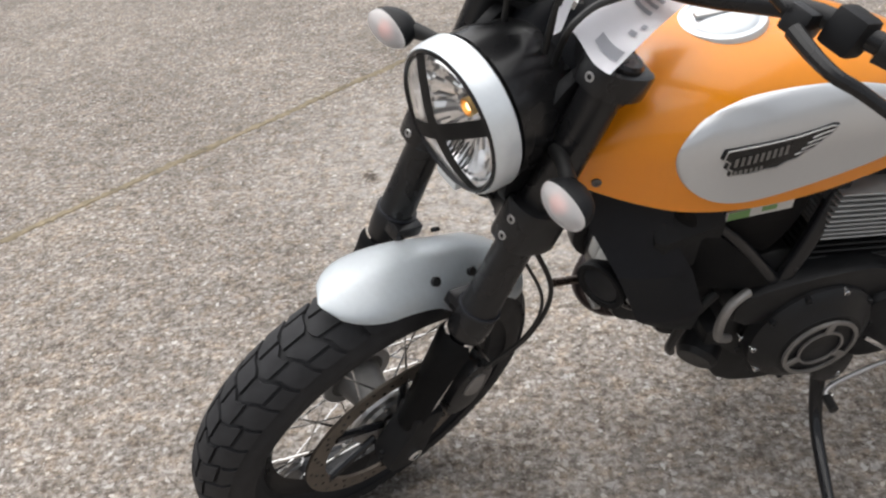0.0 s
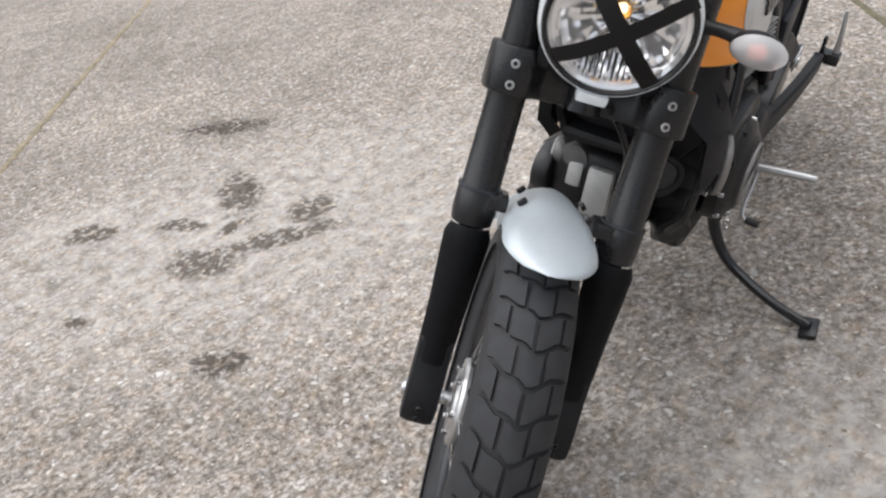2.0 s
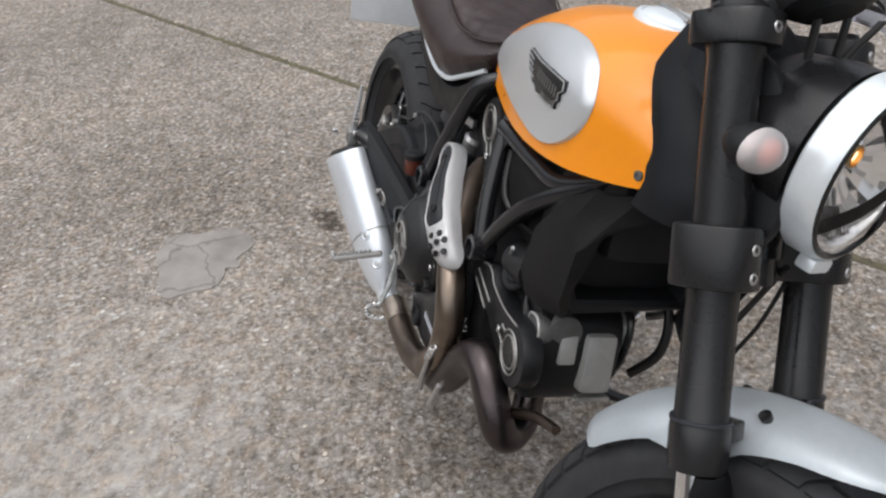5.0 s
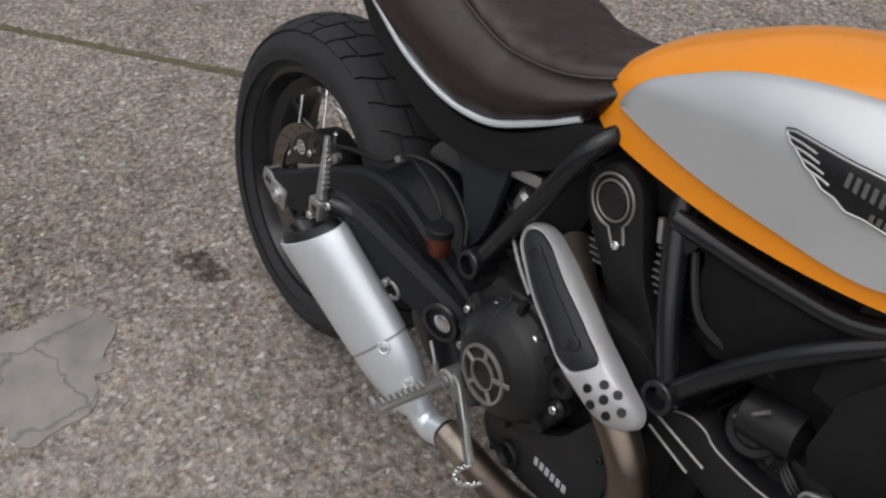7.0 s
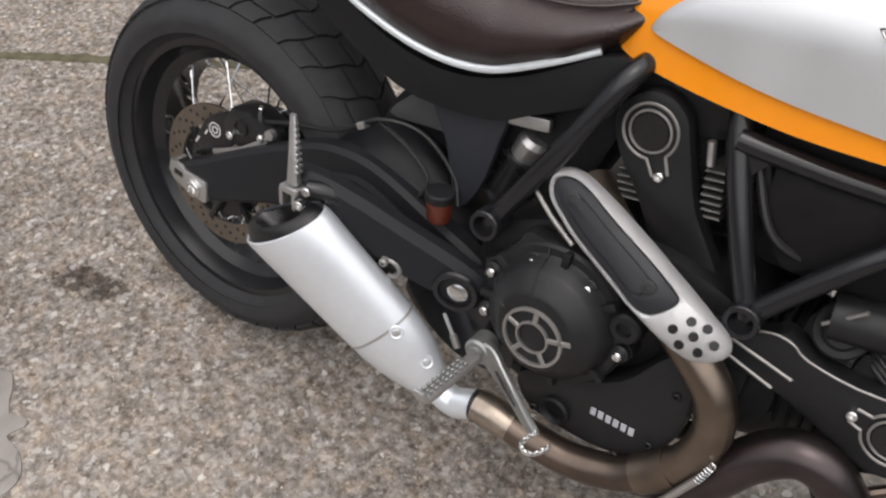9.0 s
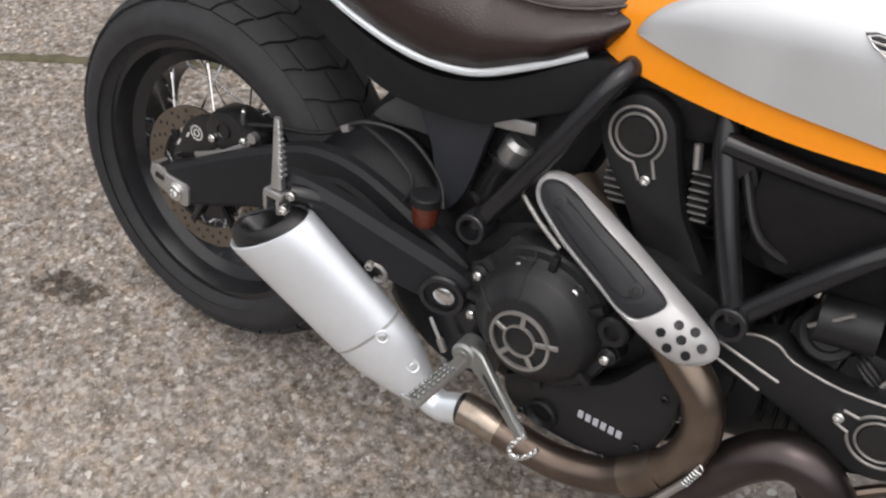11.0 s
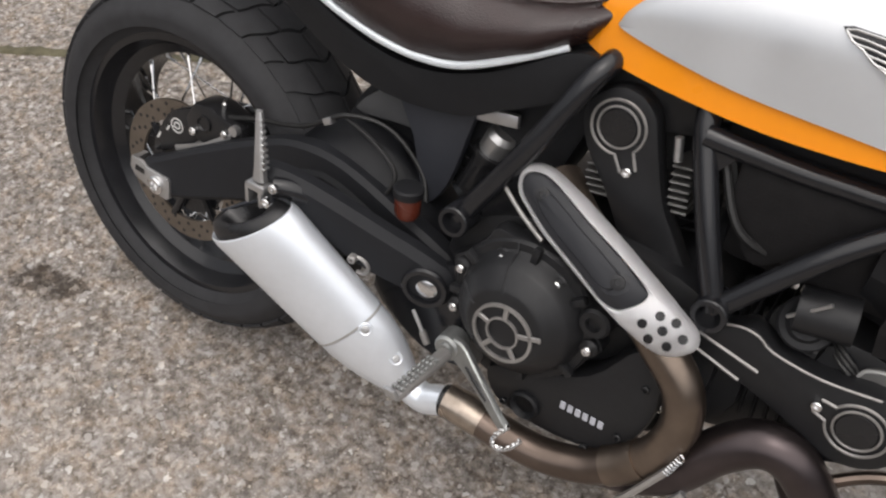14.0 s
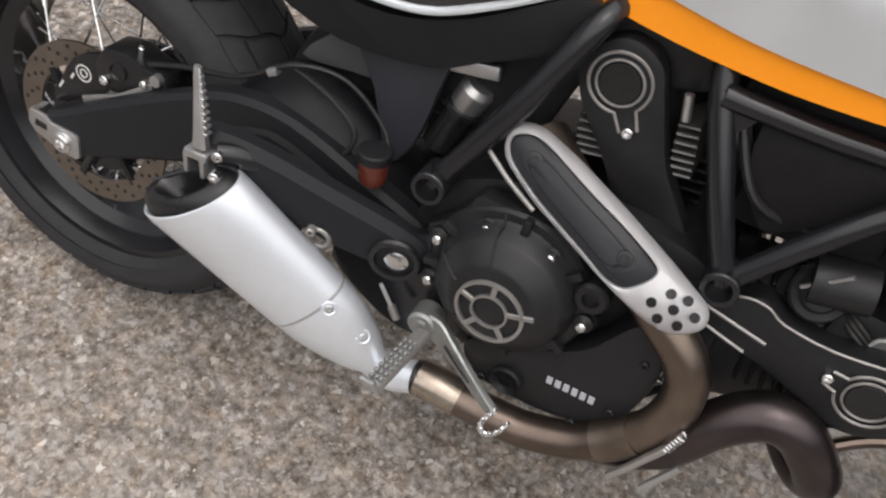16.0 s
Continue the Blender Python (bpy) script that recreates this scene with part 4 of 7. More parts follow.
def on_tank(outline, centre, offset, edge, sy, steps=10):
    """A plate that follows the side of the tank, rounded down at its edge."""
    b = bmesh.new()
    cx, cz = centre
    rings = []
    for k in range(steps + 1):
        f = k / steps
        rings.append([(cx + (x - cx) * f, sy * (tank_half(cx + (x - cx) * f, cz + (z - cz) * f) + offset), cz + (z - cz) * f) for x, z in outline])
    e = [(cx + (x - cx) * 1.012, sy * (tank_half(x, z) + offset - edge), cz + (z - cz) * 1.012) for x, z in outline]
    ring_faces(b, [[Vector(p) for p in r] for r in rings[1:]] + [e], caps=(False, False))
    c = b.verts.new((cx, sy * (tank_half(cx, cz) + offset), cz))
    b.verts.ensure_lookup_table()
    n = len(outline)
    for i in range(n):
        b.faces.new((b.verts[i], b.verts[(i + 1) % n], c))
    return b


PANEL = rounded([(0.656, 0.778), (0.643, 0.788), (0.666, 0.820), (0.715, 0.850), (0.765, 0.874), (0.83, 0.894), (0.90, 0.906), (0.962, 0.906), (1.012, 0.890), (1.036, 0.852), (1.016, 0.803), (0.962, 0.774), (0.865, 0.769), (0.76, 0.767)], 8)
BADGE = [(0.838, 0.858), (0.846, 0.861), (0.90, 0.862), (0.95, 0.864), (0.987, 0.864), (0.991, 0.853), (0.983, 0.846), (0.985, 0.838), (0.978, 0.832), (0.979, 0.825), (0.955, 0.822), (0.935, 0.823), (0.918, 0.821), (0.905, 0.827), (0.892, 0.828), (0.882, 0.834), (0.869, 0.839), (0.858, 0.846), (0.846, 0.851)]
QUILLS = [[(0.843, 0.8540), (0.860, 0.8545), (0.876, 0.8535)], [(0.852, 0.8490), (0.868, 0.8490), (0.882, 0.8475)], [(0.863, 0.8435), (0.877, 0.8430), (0.889, 0.8415)], [(0.875, 0.8380), (0.886, 0.8372), (0.897, 0.8355)]]
for sy in (1, -1):
    panel = part("tank_panel", on_tank(PANEL, (0.85, 0.838), 0.006, 0.006, sy), PANELPAINT, tank, "satin silver side panel", sharp=60)
    badge = part("badge", on_tank(BADGE, (0.915, 0.845), 0.0095, 0.004, sy, 4), BLACK, panel, "black winged badge", sharp=60)
    b = bmesh.new()
    for k in range(9):  # the name, as plain bars
        x0, z0 = 0.976 - k * 0.0079, 0.8455 + 0.0003 * k
        b.faces.new([b.verts.new((x, sy * (tank_half(x, z) + 0.0108), z)) for x, z in ((x0, z0 - 0.0065), (x0 - 0.0042, z0 - 0.0062), (x0 - 0.0054, z0 + 0.0065), (x0 - 0.0012, z0 + 0.0065))])
    for k in range(6):
        x0, z0 = 0.974 - k * 0.0065, 0.8295
        b.faces.new([b.verts.new((x, sy * (tank_half(x, z) + 0.0108), z)) for x, z in ((x0, z0 - 0.003), (x0 - 0.0038, z0 - 0.003), (x0 - 0.004, z0 + 0.003), (x0, z0 + 0.004))])
    bmesh.ops.solidify(b, geom=b.faces[:], thickness=0.001)
    # bright rim of the badge and the quills of its wing
    edge = [(0.915 + (x - 0.915) * 0.965, 0.844 + (z - 0.844) * 0.93) for x, z in BADGE + BADGE[:1]]
    for run in [edge] + QUILLS:
        tube([(x, sy * (tank_half(x, z) + 0.0099), z) for x, z in run], 0.0012, 6, 1, b)
    part("badge_lettering", b, ALU, tank)
    b = bmesh.new()
    bolt((1.117, sy * tank_half(1.117, 0.806), 0.806), (0.3, sy, 0), 0.0062, 0.003, b)
    part("tank_screw", b, DARKFIN, tank)
    # warning sticker under the tank's edge
b = bmesh.new()
box((0.884, 0.1435, 0.711), (0.10, 0.002, 0.016), 0, (0, 0, 0), b)
st = part("warning_sticker", b, WHITE, bike, "white warning sticker with green print")
b = bmesh.new()
box((0.915, 0.1449, 0.711), (0.032, 0.001, 0.014), 0, (0, 0, 0), b)
box((0.870, 0.1449, 0.713), (0.022, 0.001, 0.008), 0, (0, 0, 0), b)
part("sticker_print", b, GREENPRINT, st)
cap = part("fuel_cap", lathe([(-0.02, 0.0), (-0.02, 0.055), (0.001, 0.055), (0.006, 0.052), (0.008, 0.046), (0.006, 0.0445), (0.010, 0.040), (0.014, 0.025), (0.015, 0.0)], (0.935, 0, 0.938), (0.05, 0, 1), 40), SILVER, tank, "round bright metal fuel cap")
part("cap_lever", box((0.935, 0, 0.953), (0.075, 0.012, 0.005), 0.002), ALU, cap)

# ---- seat ----
SX = [-0.02, 0.05, 0.15, 0.25, 0.33, 0.40, 0.47, 0.55, 0.60, 0.645, 0.665]
STOP = [0.87, 0.905, 0.908, 0.888, 0.853, 0.820, 0.80, 0.803, 0.815, 0.835, 0.845]
SLOW = [0.80, 0.785, 0.745, 0.70, 0.678, 0.668, 0.68, 0.716, 0.745, 0.79, 0.82]
SWID = [0.06, 0.10, 0.125, 0.135, 0.14, 0.142, 0.138, 0.125, 0.103, 0.070, 0.045]
b = bmesh.new()
rings = []
for x in np.linspace(-0.02, 0.665, 110):
    hi, lo, w = (float(np.interp(x, SX, T)) for T in (STOP, SLOW, SWID))
    ring = []
    for k in range(61):
        v = -1 + 2 * k / 60
        c = abs(v)
        if c > 0.5:
            q = (c - 0.5) / 0.5
            y, z = w * (0.86 + (0.22 + 0.2 * max(0.0, min(1.0, (0.4 - x) / 0.2))) * math.sin(q * math.pi)), lo + (hi - 0.028 - lo) * (1 - q)
        else:
            y, z = w * 0.86 * math.sin(c / 0.5 * math.pi / 2), hi - 0.028 * (c / 0.5) ** 3
            gx, gy = (x + y * 0.9) / 0.06, (x - y * 0.9) / 0.06
            if 0.1 < x < 0.56:
                z -= 0.0034 * max(0, 1 - 6 * min(abs(gx - round(gx)), abs(gy - round(gy))))
        ring.append((x, math.copysign(y, v), z))
    rings.append(ring)
ring_faces(b, rings)
seat = part("seat", b, LEATHER, bike, "dark brown leather saddle with quilted top", sharp=60)
for sy in (1, -1):
    trim = [(x, sy * (float(np.interp(x, SX, SWID)) * 0.87 + 0.004), float(np.interp(x, SX, SLOW)) + 0.001) for x in (0.0, 0.06, 0.14, 0.2, 0.26, 0.32, 0.37, 0.42, 0.47, 0.53, 0.585)]
    part("seat_trim", tube(trim, 0.005, 10, 5), SILVER, seat, "silver trim strip along the seat")
    seam = []
    for x in np.linspace(0.02, 0.62, 16):
        hi, wd = float(np.interp(x, SX, STOP)), float(np.interp(x, SX, SWID))
        seam.append((x, sy * wd * 0.9, hi - 0.024))
    part("seat_seam", tube(seam, 0.0022, 6, 2), LEATHER, seat)

# ---- frame: trellis of round tubes ----
for sy in (1, -1):
    low_rear, low_front = (0.525, sy * 0.1335, 0.5005), (0.845, sy * 0.1327, 0.53)
    runs = [[low_rear, (0.591, sy * 0.1288, 0.622), (0.631, sy * 0.1153, 0.708), (0.645, sy * 0.09875, 0.735), (0.653, sy * 0.0632, 0.745)],
            [(0.758, sy * 0.08295, 0.745), (0.77, sy * 0.1027, 0.70), (0.809, sy * 0.124, 0.61), low_front],
            [(0.77, sy * 0.109, 0.706), (0.813, sy * 0.1051, 0.703), (0.903, sy * 0.1027, 0.703), (0.993, sy * 0.09954, 0.714), (1.093, sy * 0.06715, 0.775), (1.143, sy * 0.0395, 0.83)],
            [low_front, (0.938, sy * 0.1225, 0.648), (1.043, sy * 0.0869, 0.735), (1.133, sy * 0.0395, 0.80)]]
    for k, run in enumerate(runs):
        part("frame_tube", tube(run, 0.0135 if k < 2 else 0.0125, 14, 5), FRAME, bike, "black steel frame tube" if k == 0 else "")
    for c in (low_rear, low_front):
        hollow = [(0.018, 0.0205), (0.02, 0.019), (0.02, 0.014), (0.004, 0.013), (0.004, 0.0)] if sy < 0 else [(0.006, 0.016), (0.008, 0.013), (0.012, 0.0085), (0.012, 0.0)]
        b = lathe([(-0.02, 0.012), (-0.02, hollow[0][1])] + hollow, (c[0], c[1], c[2]), (0, sy, 0), 28)
        part("frame_boss", b, FRAME, bike, "black hollow frame boss" if sy < 0 else "")
    part("frame_gusset", prism([(0.768, 0.712), (0.813, 0.702), (0.785, 0.66)], sy * 0.108, sy * 0.113, 0.0), FRAME, bike)
part("steering_head", lathe([(0.83, 0.0), (0.83, 0.036), (1.03, 0.036), (1.03, 0.0)], (0, 0, 0), (0, 0, 1), 28), FRAME, bike, "", FORK)
# plastic cheeks between tank and fork
for sy in (1, -1):
    b = bmesh.new()
    rings = []
    for k in range(13):
        z = 0.768 + 0.202 * k / 12
        u = k / 12
        x0 = interp(z, [(0.735, 1.118), (0.80, 1.142), (0.86, 1.118), (0.92, 1.074), (0.97, 1.082)])
        rings.append([(x0 + 0.085 * v, sy * (interp(z, [(0.735, 0.094), (0.80, 0.092), (0.90, 0.088), (0.94, 0.076), (0.97, 0.062)]) - 0.050 * v ** 2.2), z) for v in np.linspace(0, 1, 9)])
    ring_faces(b, rings, wrap=False)
    bmesh.ops.solidify(b, geom=b.faces[:], thickness=0.004)
    part("steering_head_cover", b, GREYPLASTIC, bike, "matt dark grey plastic cheek ahead of the tank")
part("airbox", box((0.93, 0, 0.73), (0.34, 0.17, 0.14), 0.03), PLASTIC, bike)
part("battery_box", box((0.90, 0, 0.63), (0.20, 0.18, 0.12), 0.02), SHADEPLASTIC, bike)
for sy in (1, -1):
    part("side_cover", prism(rounded([(0.80, 0.705), (0.88, 0.70), (1.0, 0.725), (0.95, 0.675), (0.87, 0.60), (0.835, 0.585), (0.80, 0.64)], 3), sy * 0.096, sy * 0.104, 0.004), SHADEPLASTIC, bike, "black moulded side cover, dulled to stand in for shade")

# ---- oil cooler and its shroud ----
b = bmesh.new()
OUT = [(-0.085, 0.752), (0.12, 0.765), (0.16, 0.71), (0.15, 0.63), (0.10, 0.565), (-0.085, 0.555), (-0.118, 0.62), (-0.118, 0.70)]
INN = [(-0.08, 0.70), (0.08, 0.70), (0.088, 0.68), (0.088, 0.62), (0.075, 0.59), (-0.075, 0.59), (-0.088, 0.62), (-0.088, 0.68)]
ring_faces(b, [[(x, y * g, 0.68 + (z - 0.68) * g) for y, z in line] for x, line, g in ((0.95, OUT, 0.9), (1.02, OUT, 0.98), (1.042, OUT, 1.0), (1.055, OUT, 0.95), (1.06, INN, 1.15), (1.055, INN, 1.06), (1.015, INN, 1.0), (1.01, INN, 0.5))], caps=(True, True))
shroud = part("cooler_shroud", b, PLASTIC, bike, "matt black plastic oil cooler shroud", sharp=25)
# cheek on the exhaust side: one broad faceted panel round the cooler's mouth
ROWS = [[(1.030, -0.116, 0.722), (1.075, -0.106, 0.752), (1.108, -0.062, 0.766), (1.122, -0.015, 0.752)],
        [(0.985, -0.126, 0.655), (1.040, -0.124, 0.668), (1.088, -0.117, 0.676), (1.102, -0.095, 0.706)],
        [(0.978, -0.130, 0.590), (1.030, -0.127, 0.594), (1.080, -0.118, 0.600), (1.072, -0.104, 0.606)],
        [(0.985, -0.118, 0.552), (1.020, -0.112, 0.552), (1.064, -0.100, 0.566), (1.056, -0.088, 0.576)]]
b = bmesh.new()
ring_faces(b, ROWS, wrap=False, caps=(False, False))
bmesh.ops.subdivide_edges(b, edges=b.edges[:], cuts=2, use_grid_fill=True)
bmesh.ops.solidify(b, geom=b.faces[:], thickness=0.004)
# same dulled black: the cheek's shade is put into its colour
part("shroud_cheek", b, SHADEPLASTIC, shroud, "broad smooth black plastic cheek", sharp=30)
b = bmesh.new()
ring_faces(b, [[(0.830 + 0.18 * u + (0.145 - 0.115 * u) * v, 0.139 - 0.01 * u * v + 0.012 * math.sin(v * math.pi), 0.548 + 0.196 * u + (0.037 - 0.028 * u) * v) for v in np.linspace(0, 1, 7)] for u in np.linspace(0, 1, 11)], wrap=False)
bmesh.ops.solidify(b, geom=b.faces[:], thickness=0.004)
part("shroud_cheek", b, PLASTIC, shroud, "matt black plastic cheek")
part("cooler_cover", prism(rounded([(-0.082, 0.694), (0.0, 0.698), (0.082, 0.694), (0.084, 0.64), (0.072, 0.596), (0.0, 0.592), (-0.072, 0.596), (-0.084, 0.64)], 3), 1.005, 1.038, 0.008, None, "yz"), PLASTIC, shroud, "smooth black cover plate")
b = bmesh.new()
# the long cheek of the shroud on the stand's side: an upper face that leans back and a level-sided lower one
SIDE = [((1.122, 0.088, 0.765), (1.03, 0.138, 0.765)), ((1.133, 0.105, 0.721), (1.03, 0.150, 0.713)), ((1.104, 0.158, 0.662), (1.0, 0.168, 0.655)),
        ((1.062, 0.157, 0.552), (0.965, 0.166, 0.56)), ((1.022, 0.142, 0.508), (0.965, 0.15, 0.492))]
rings = []
for (f0, b0), (f1, b1) in zip(SIDE, SIDE[1:]):
    for k in range(4):
        f, r = Vector(f0).lerp(Vector(f1), k / 4), Vector(b0).lerp(Vector(b1), k / 4)
        rings.append([f.lerp(r, v) + Vector((0, 0.008 * math.sin(v * math.pi), 0)) for v in np.linspace(0, 1, 7)])
rings.append([Vector(SIDE[-1][0]).lerp(Vector(SIDE[-1][1]), v) for v in np.linspace(0, 1, 7)])
ring_faces(b, rings, wrap=False)
bmesh.ops.solidify(b, geom=b.faces[:], thickness=0.005)
part("shroud_cheek", b, GREYPLASTIC, shroud, "long faceted black plastic cheek", sharp=24)
# horn beside the cooler's mouth
horn = part("horn", lathe([(-0.03, 0.0), (-0.03, 0.024), (-0.012, 0.040), (0.0, 0.042), (0.004, 0.040), (0.003, 0.032), (-0.002, 0.028), (0.0, 0.012), (0.003, 0.0)], (1.098, 0.098, 0.578), (0.85, 0.52, -0.05), 36), PLASTIC, shroud, "round black horn")
part("horn_diaphragm", lathe([(-0.004, 0.0), (0.0005, 0.029), (0.002, 0.026), (0.0035, 0.0)], (1.098, 0.098, 0.578), (0.85, 0.52, -0.05), 30), SWINGPAINT, horn, "grey horn disc")

# ---- engine ----
engine = part("crankcase", prism(rounded([(0.50, 0.40), (0.52, 0.48), (0.60, 0.53), (0.74, 0.545), (0.84, 0.52), (0.875, 0.44), (0.86, 0.35), (0.80, 0.285), (0.68, 0.262), (0.58, 0.275), (0.52, 0.32)], 4), -0.115, 0.13, 0.02), CASTING, bike, "black cast engine crankcase")


def fins(centre, direction, count, step, size_a, size_y, thick, mat, parent, name):
    """Stacked cooling fins across an axis in the xz plane."""
    d = Vector((direction[0], 0, direction[1])).normalized()
    turn = -math.degrees(math.atan2(d.z, d.x)) + 90
    for k in range(count):
        c = Vector(centre) + d * step * k
        grow = 1.0 - 0.12 * abs(k / (count - 1) - 0.45)
        part(name, box(tuple(c), (size_a * grow, size_y * grow, thick), 0.0016, (0, turn, 0), seg=1), mat, parent)


# black barrel and low fins: the shade between the alloy fins put into colour
cyl = part("upright_cylinder", lathe([(-0.02, 0.0), (-0.02, 0.058), (0.15, 0.058), (0.15, 0.0)], (0.705, -0.015, 0.52), (-0.16, 0, 1), 28), CASTING, bike, "finned upright cylinder")
fins((0.703, 0.02, 0.528), (-0.16, 1), 7, 0.0135, 0.158, 0.15, 0.0042, CASTING, cyl, "cooling_fin")
fins((0.677, -0.050, 0.580), (-0.2, 1), 7, 0.0092, 0.088, 0.118, 0.0032, DARKFIN, cyl, "cooling_fin")
fins((0.746, -0.050, 0.594), (-0.2, 1), 7, 0.0092, 0.026, 0.118, 0.0032, DARKFIN, cyl, "cooling_fin")
part("cylinder_stud", lathe([(0.0, 0.0), (0.0, 0.005), (0.028, 0.005), (0.03, 0.0)], (0.729, -0.11, 0.657), (-0.25, 0, 1), 12), ALU, cyl)
fins((0.695, 0.056, 0.60), (-0.16, 1), 10, 0.009, 0.165, 0.118, 0.003, FINALLOY, cyl, "cooling_fin")
part("upright_cylinder_head", prism(rounded([(0.585, 0.685), (0.59, 0.735), (0.64, 0.755), (0.73, 0.75), (0.765, 0.72), (0.762, 0.685), (0.70, 0.672)], 3), -0.068, 0.095, 0.012), CASTING, bike, "black cylinder head")
cyl = part("level_cylinder", lathe([(-0.02, 0.0), (-0.02, 0.058), (0.15, 0.058), (0.15, 0.0)], (0.845, -0.02, 0.445), (1, 0, 0.12), 28), CASTING, bike, "finned level cylinder")
fins((0.862, -0.035, 0.447), (1, 0.12), 9, 0.0145, 0.15, 0.145, 0.004, CASTING, cyl, "cooling_fin")
part("level_cylinder_head", prism(rounded([(0.945, 0.375), (1.015, 0.385), (1.04, 0.425), (1.035, 0.50), (1.01, 0.535), (0.945, 0.525)], 3), -0.10, 0.03, 0.012), CASTING, bike, "black cylinder head")
part("valve_cover", box((1.022, -0.0575, 0.484), (0.04, 0.028, 0.046), 0.006, (0, -13, 0)), FINALLOY, bike, "bare aluminium valve cover")
part("valve_cover", box((1.030, -0.009, 0.466), (0.05, 0.048, 0.090), 0.009, (0, -13, 0)), FINALLOY, bike, "bare aluminium valve cover")
part("cover_lip", box((1.058, -0.009, 0.418), (0.014, 0.052, 0.006), 0.002, (0, -13, 0)), ALU, bike)
part("head_end_cover", prism(rounded([(0.965, 0.445), (0.972, 0.515), (1.0, 0.532), (1.026, 0.515), (1.024, 0.46), (1.0, 0.43)], 3), 0.028, 0.046, 0.006), FINALLOY, bike, "bare aluminium cylinder head end cover")
part("end_cover_rim", tube([(0.962, 0.036, 0.44), (0.968, 0.036, 0.52), (1.0, 0.036, 0.539), (1.032, 0.036, 0.52), (1.030, 0.036, 0.455), (1.0, 0.036, 0.422)], 0.006, 8, 5), BLACK, bike)

# clutch cover
CC = (0.640, 0.440)
cov = part("clutch_cover", lathe([(-0.145, 0.0), (-0.145, 0.096), (-0.176, 0.097), (-0.180, 0.094), (-0.181, 0.085), (-0.186, 0.081), (-0.203, 0.076), (-0.207, 0.072), (-0.219, 0.056), (-0.222, 0.052), (-0.2235, 0.048), (-0.224, 0.0)], (CC[0], 0, CC[1]), (0, 1, 0), 56), CASTING, bike, "round black clutch cover", pose(-0.0125, -0.009, -0.0115))
for x, z in ((0.603, 0.505), (0.677, 0.506), (0.552, 0.462), (0.553, 0.40), (0.735, 0.44)):
    part("cover_boss", lathe([(-0.15, 0.0), (-0.15, 0.0125), (-0.183, 0.012), (-0.1845, 0.010), (-0.1845, 0.0)], (x, 0, z), (0, 1, 0), 16), CASTING, cov)
    part("cover_bolt", bolt((x, -0.184, z), (0, -1, 0), 0.0062, 0.008), STEEL, cov)
lobes = []
for k in range(72):
    a = 2 * math.pi * k / 72
    near = max(math.exp(-((math.atan2(math.sin(a - q), math.cos(a - q))) / 0.13) ** 2) for q in (radians(122), radians(62), radians(167), radians(204), radians(0), radians(300), radians(250)))
    lobes.append((CC[0] + (0.098 + 0.012 * near) * math.cos(a), CC[1] + (0.098 + 0.012 * near) * math.sin(a)))
part("cover_flange", prism(lobes, -0.176, -0.150, 0.003), CASTING, cov)
for a0 in (40, 88, 150, 188, 330, 285):
    a = radians(a0)
    part("cover_rib", box((CC[0] + 0.088 * math.cos(a), -0.184, CC[1] + 0.088 * math.sin(a)), (0.022, 0.012, 0.010), 0.003, (0, -a0, 0)), CASTING, cov)
for a0 in (105, 163, 226):  # cast seams between the flats of the dome
    a = radians(a0)
    part("cover_seam", tube([(CC[0] + r * math.cos(a), y, CC[1] + r * math.sin(a)) for r, y in ((0.046, -0.2236), (0.053, -0.2212), (0.071, -0.2072), (0.077, -0.2022), (0.082, -0.185), (0.094, -0.180))], 0.0017, 6, 2), CASTING, cov)
part("cover_boss", lathe([(-0.15, 0.0), (-0.15, 0.021), (-0.186, 0.020), (-0.190, 0.017), (-0.190, 0.010), (-0.183, 0.009), (-0.183, 0.0)], (0.733, 0, 0.480), (0, 1, 0), 24), CASTING, cov)
# raised emblem: a ring with five bars
EM = (0.641, 0.434)
b = lathe([(-0.2235, 0.0365), (-0.2275, 0.0365), (-0.2275, 0.0405), (-0.2235, 0.0405)], (EM[0], 0, EM[1]), (0, 1, 0), 48, closed=True)
lathe([(-0.2235, 0.0195), (-0.2275, 0.0195), (-0.2275, 0.022), (-0.2235, 0.022)], (EM[0], 0, EM[1]), (0, 1, 0), 36, b, closed=True)
for k in range(5):
    a = radians(k * 72 + 20)
    r0, r1 = 0.021, 0.038 if k else 0.052
    box((EM[0] + (r0 + r1) / 2 * math.cos(a), -0.2255, EM[1] + (r0 + r1) / 2 * math.sin(a)), (r1 - r0, 0.004, 0.0065), 0.001, (0, -math.degrees(a), 0), b, 1)
part("cover_emblem", b, GREYCAST, cov, "raised bare-metal ring emblem")
low = part("lower_cover", prism(rounded([(0.60, 0.33), (0.66, 0.36), (0.73, 0.40), (0.775, 0.47), (0.81, 0.46), (0.82, 0.39), (0.80, 0.32), (0.75, 0.285), (0.68, 0.275), (0.62, 0.285)], 4), -0.186, -0.14, 0.012), CASTING, bike, "black lower engine cover", pose(0.001, -0.002, -0.013))
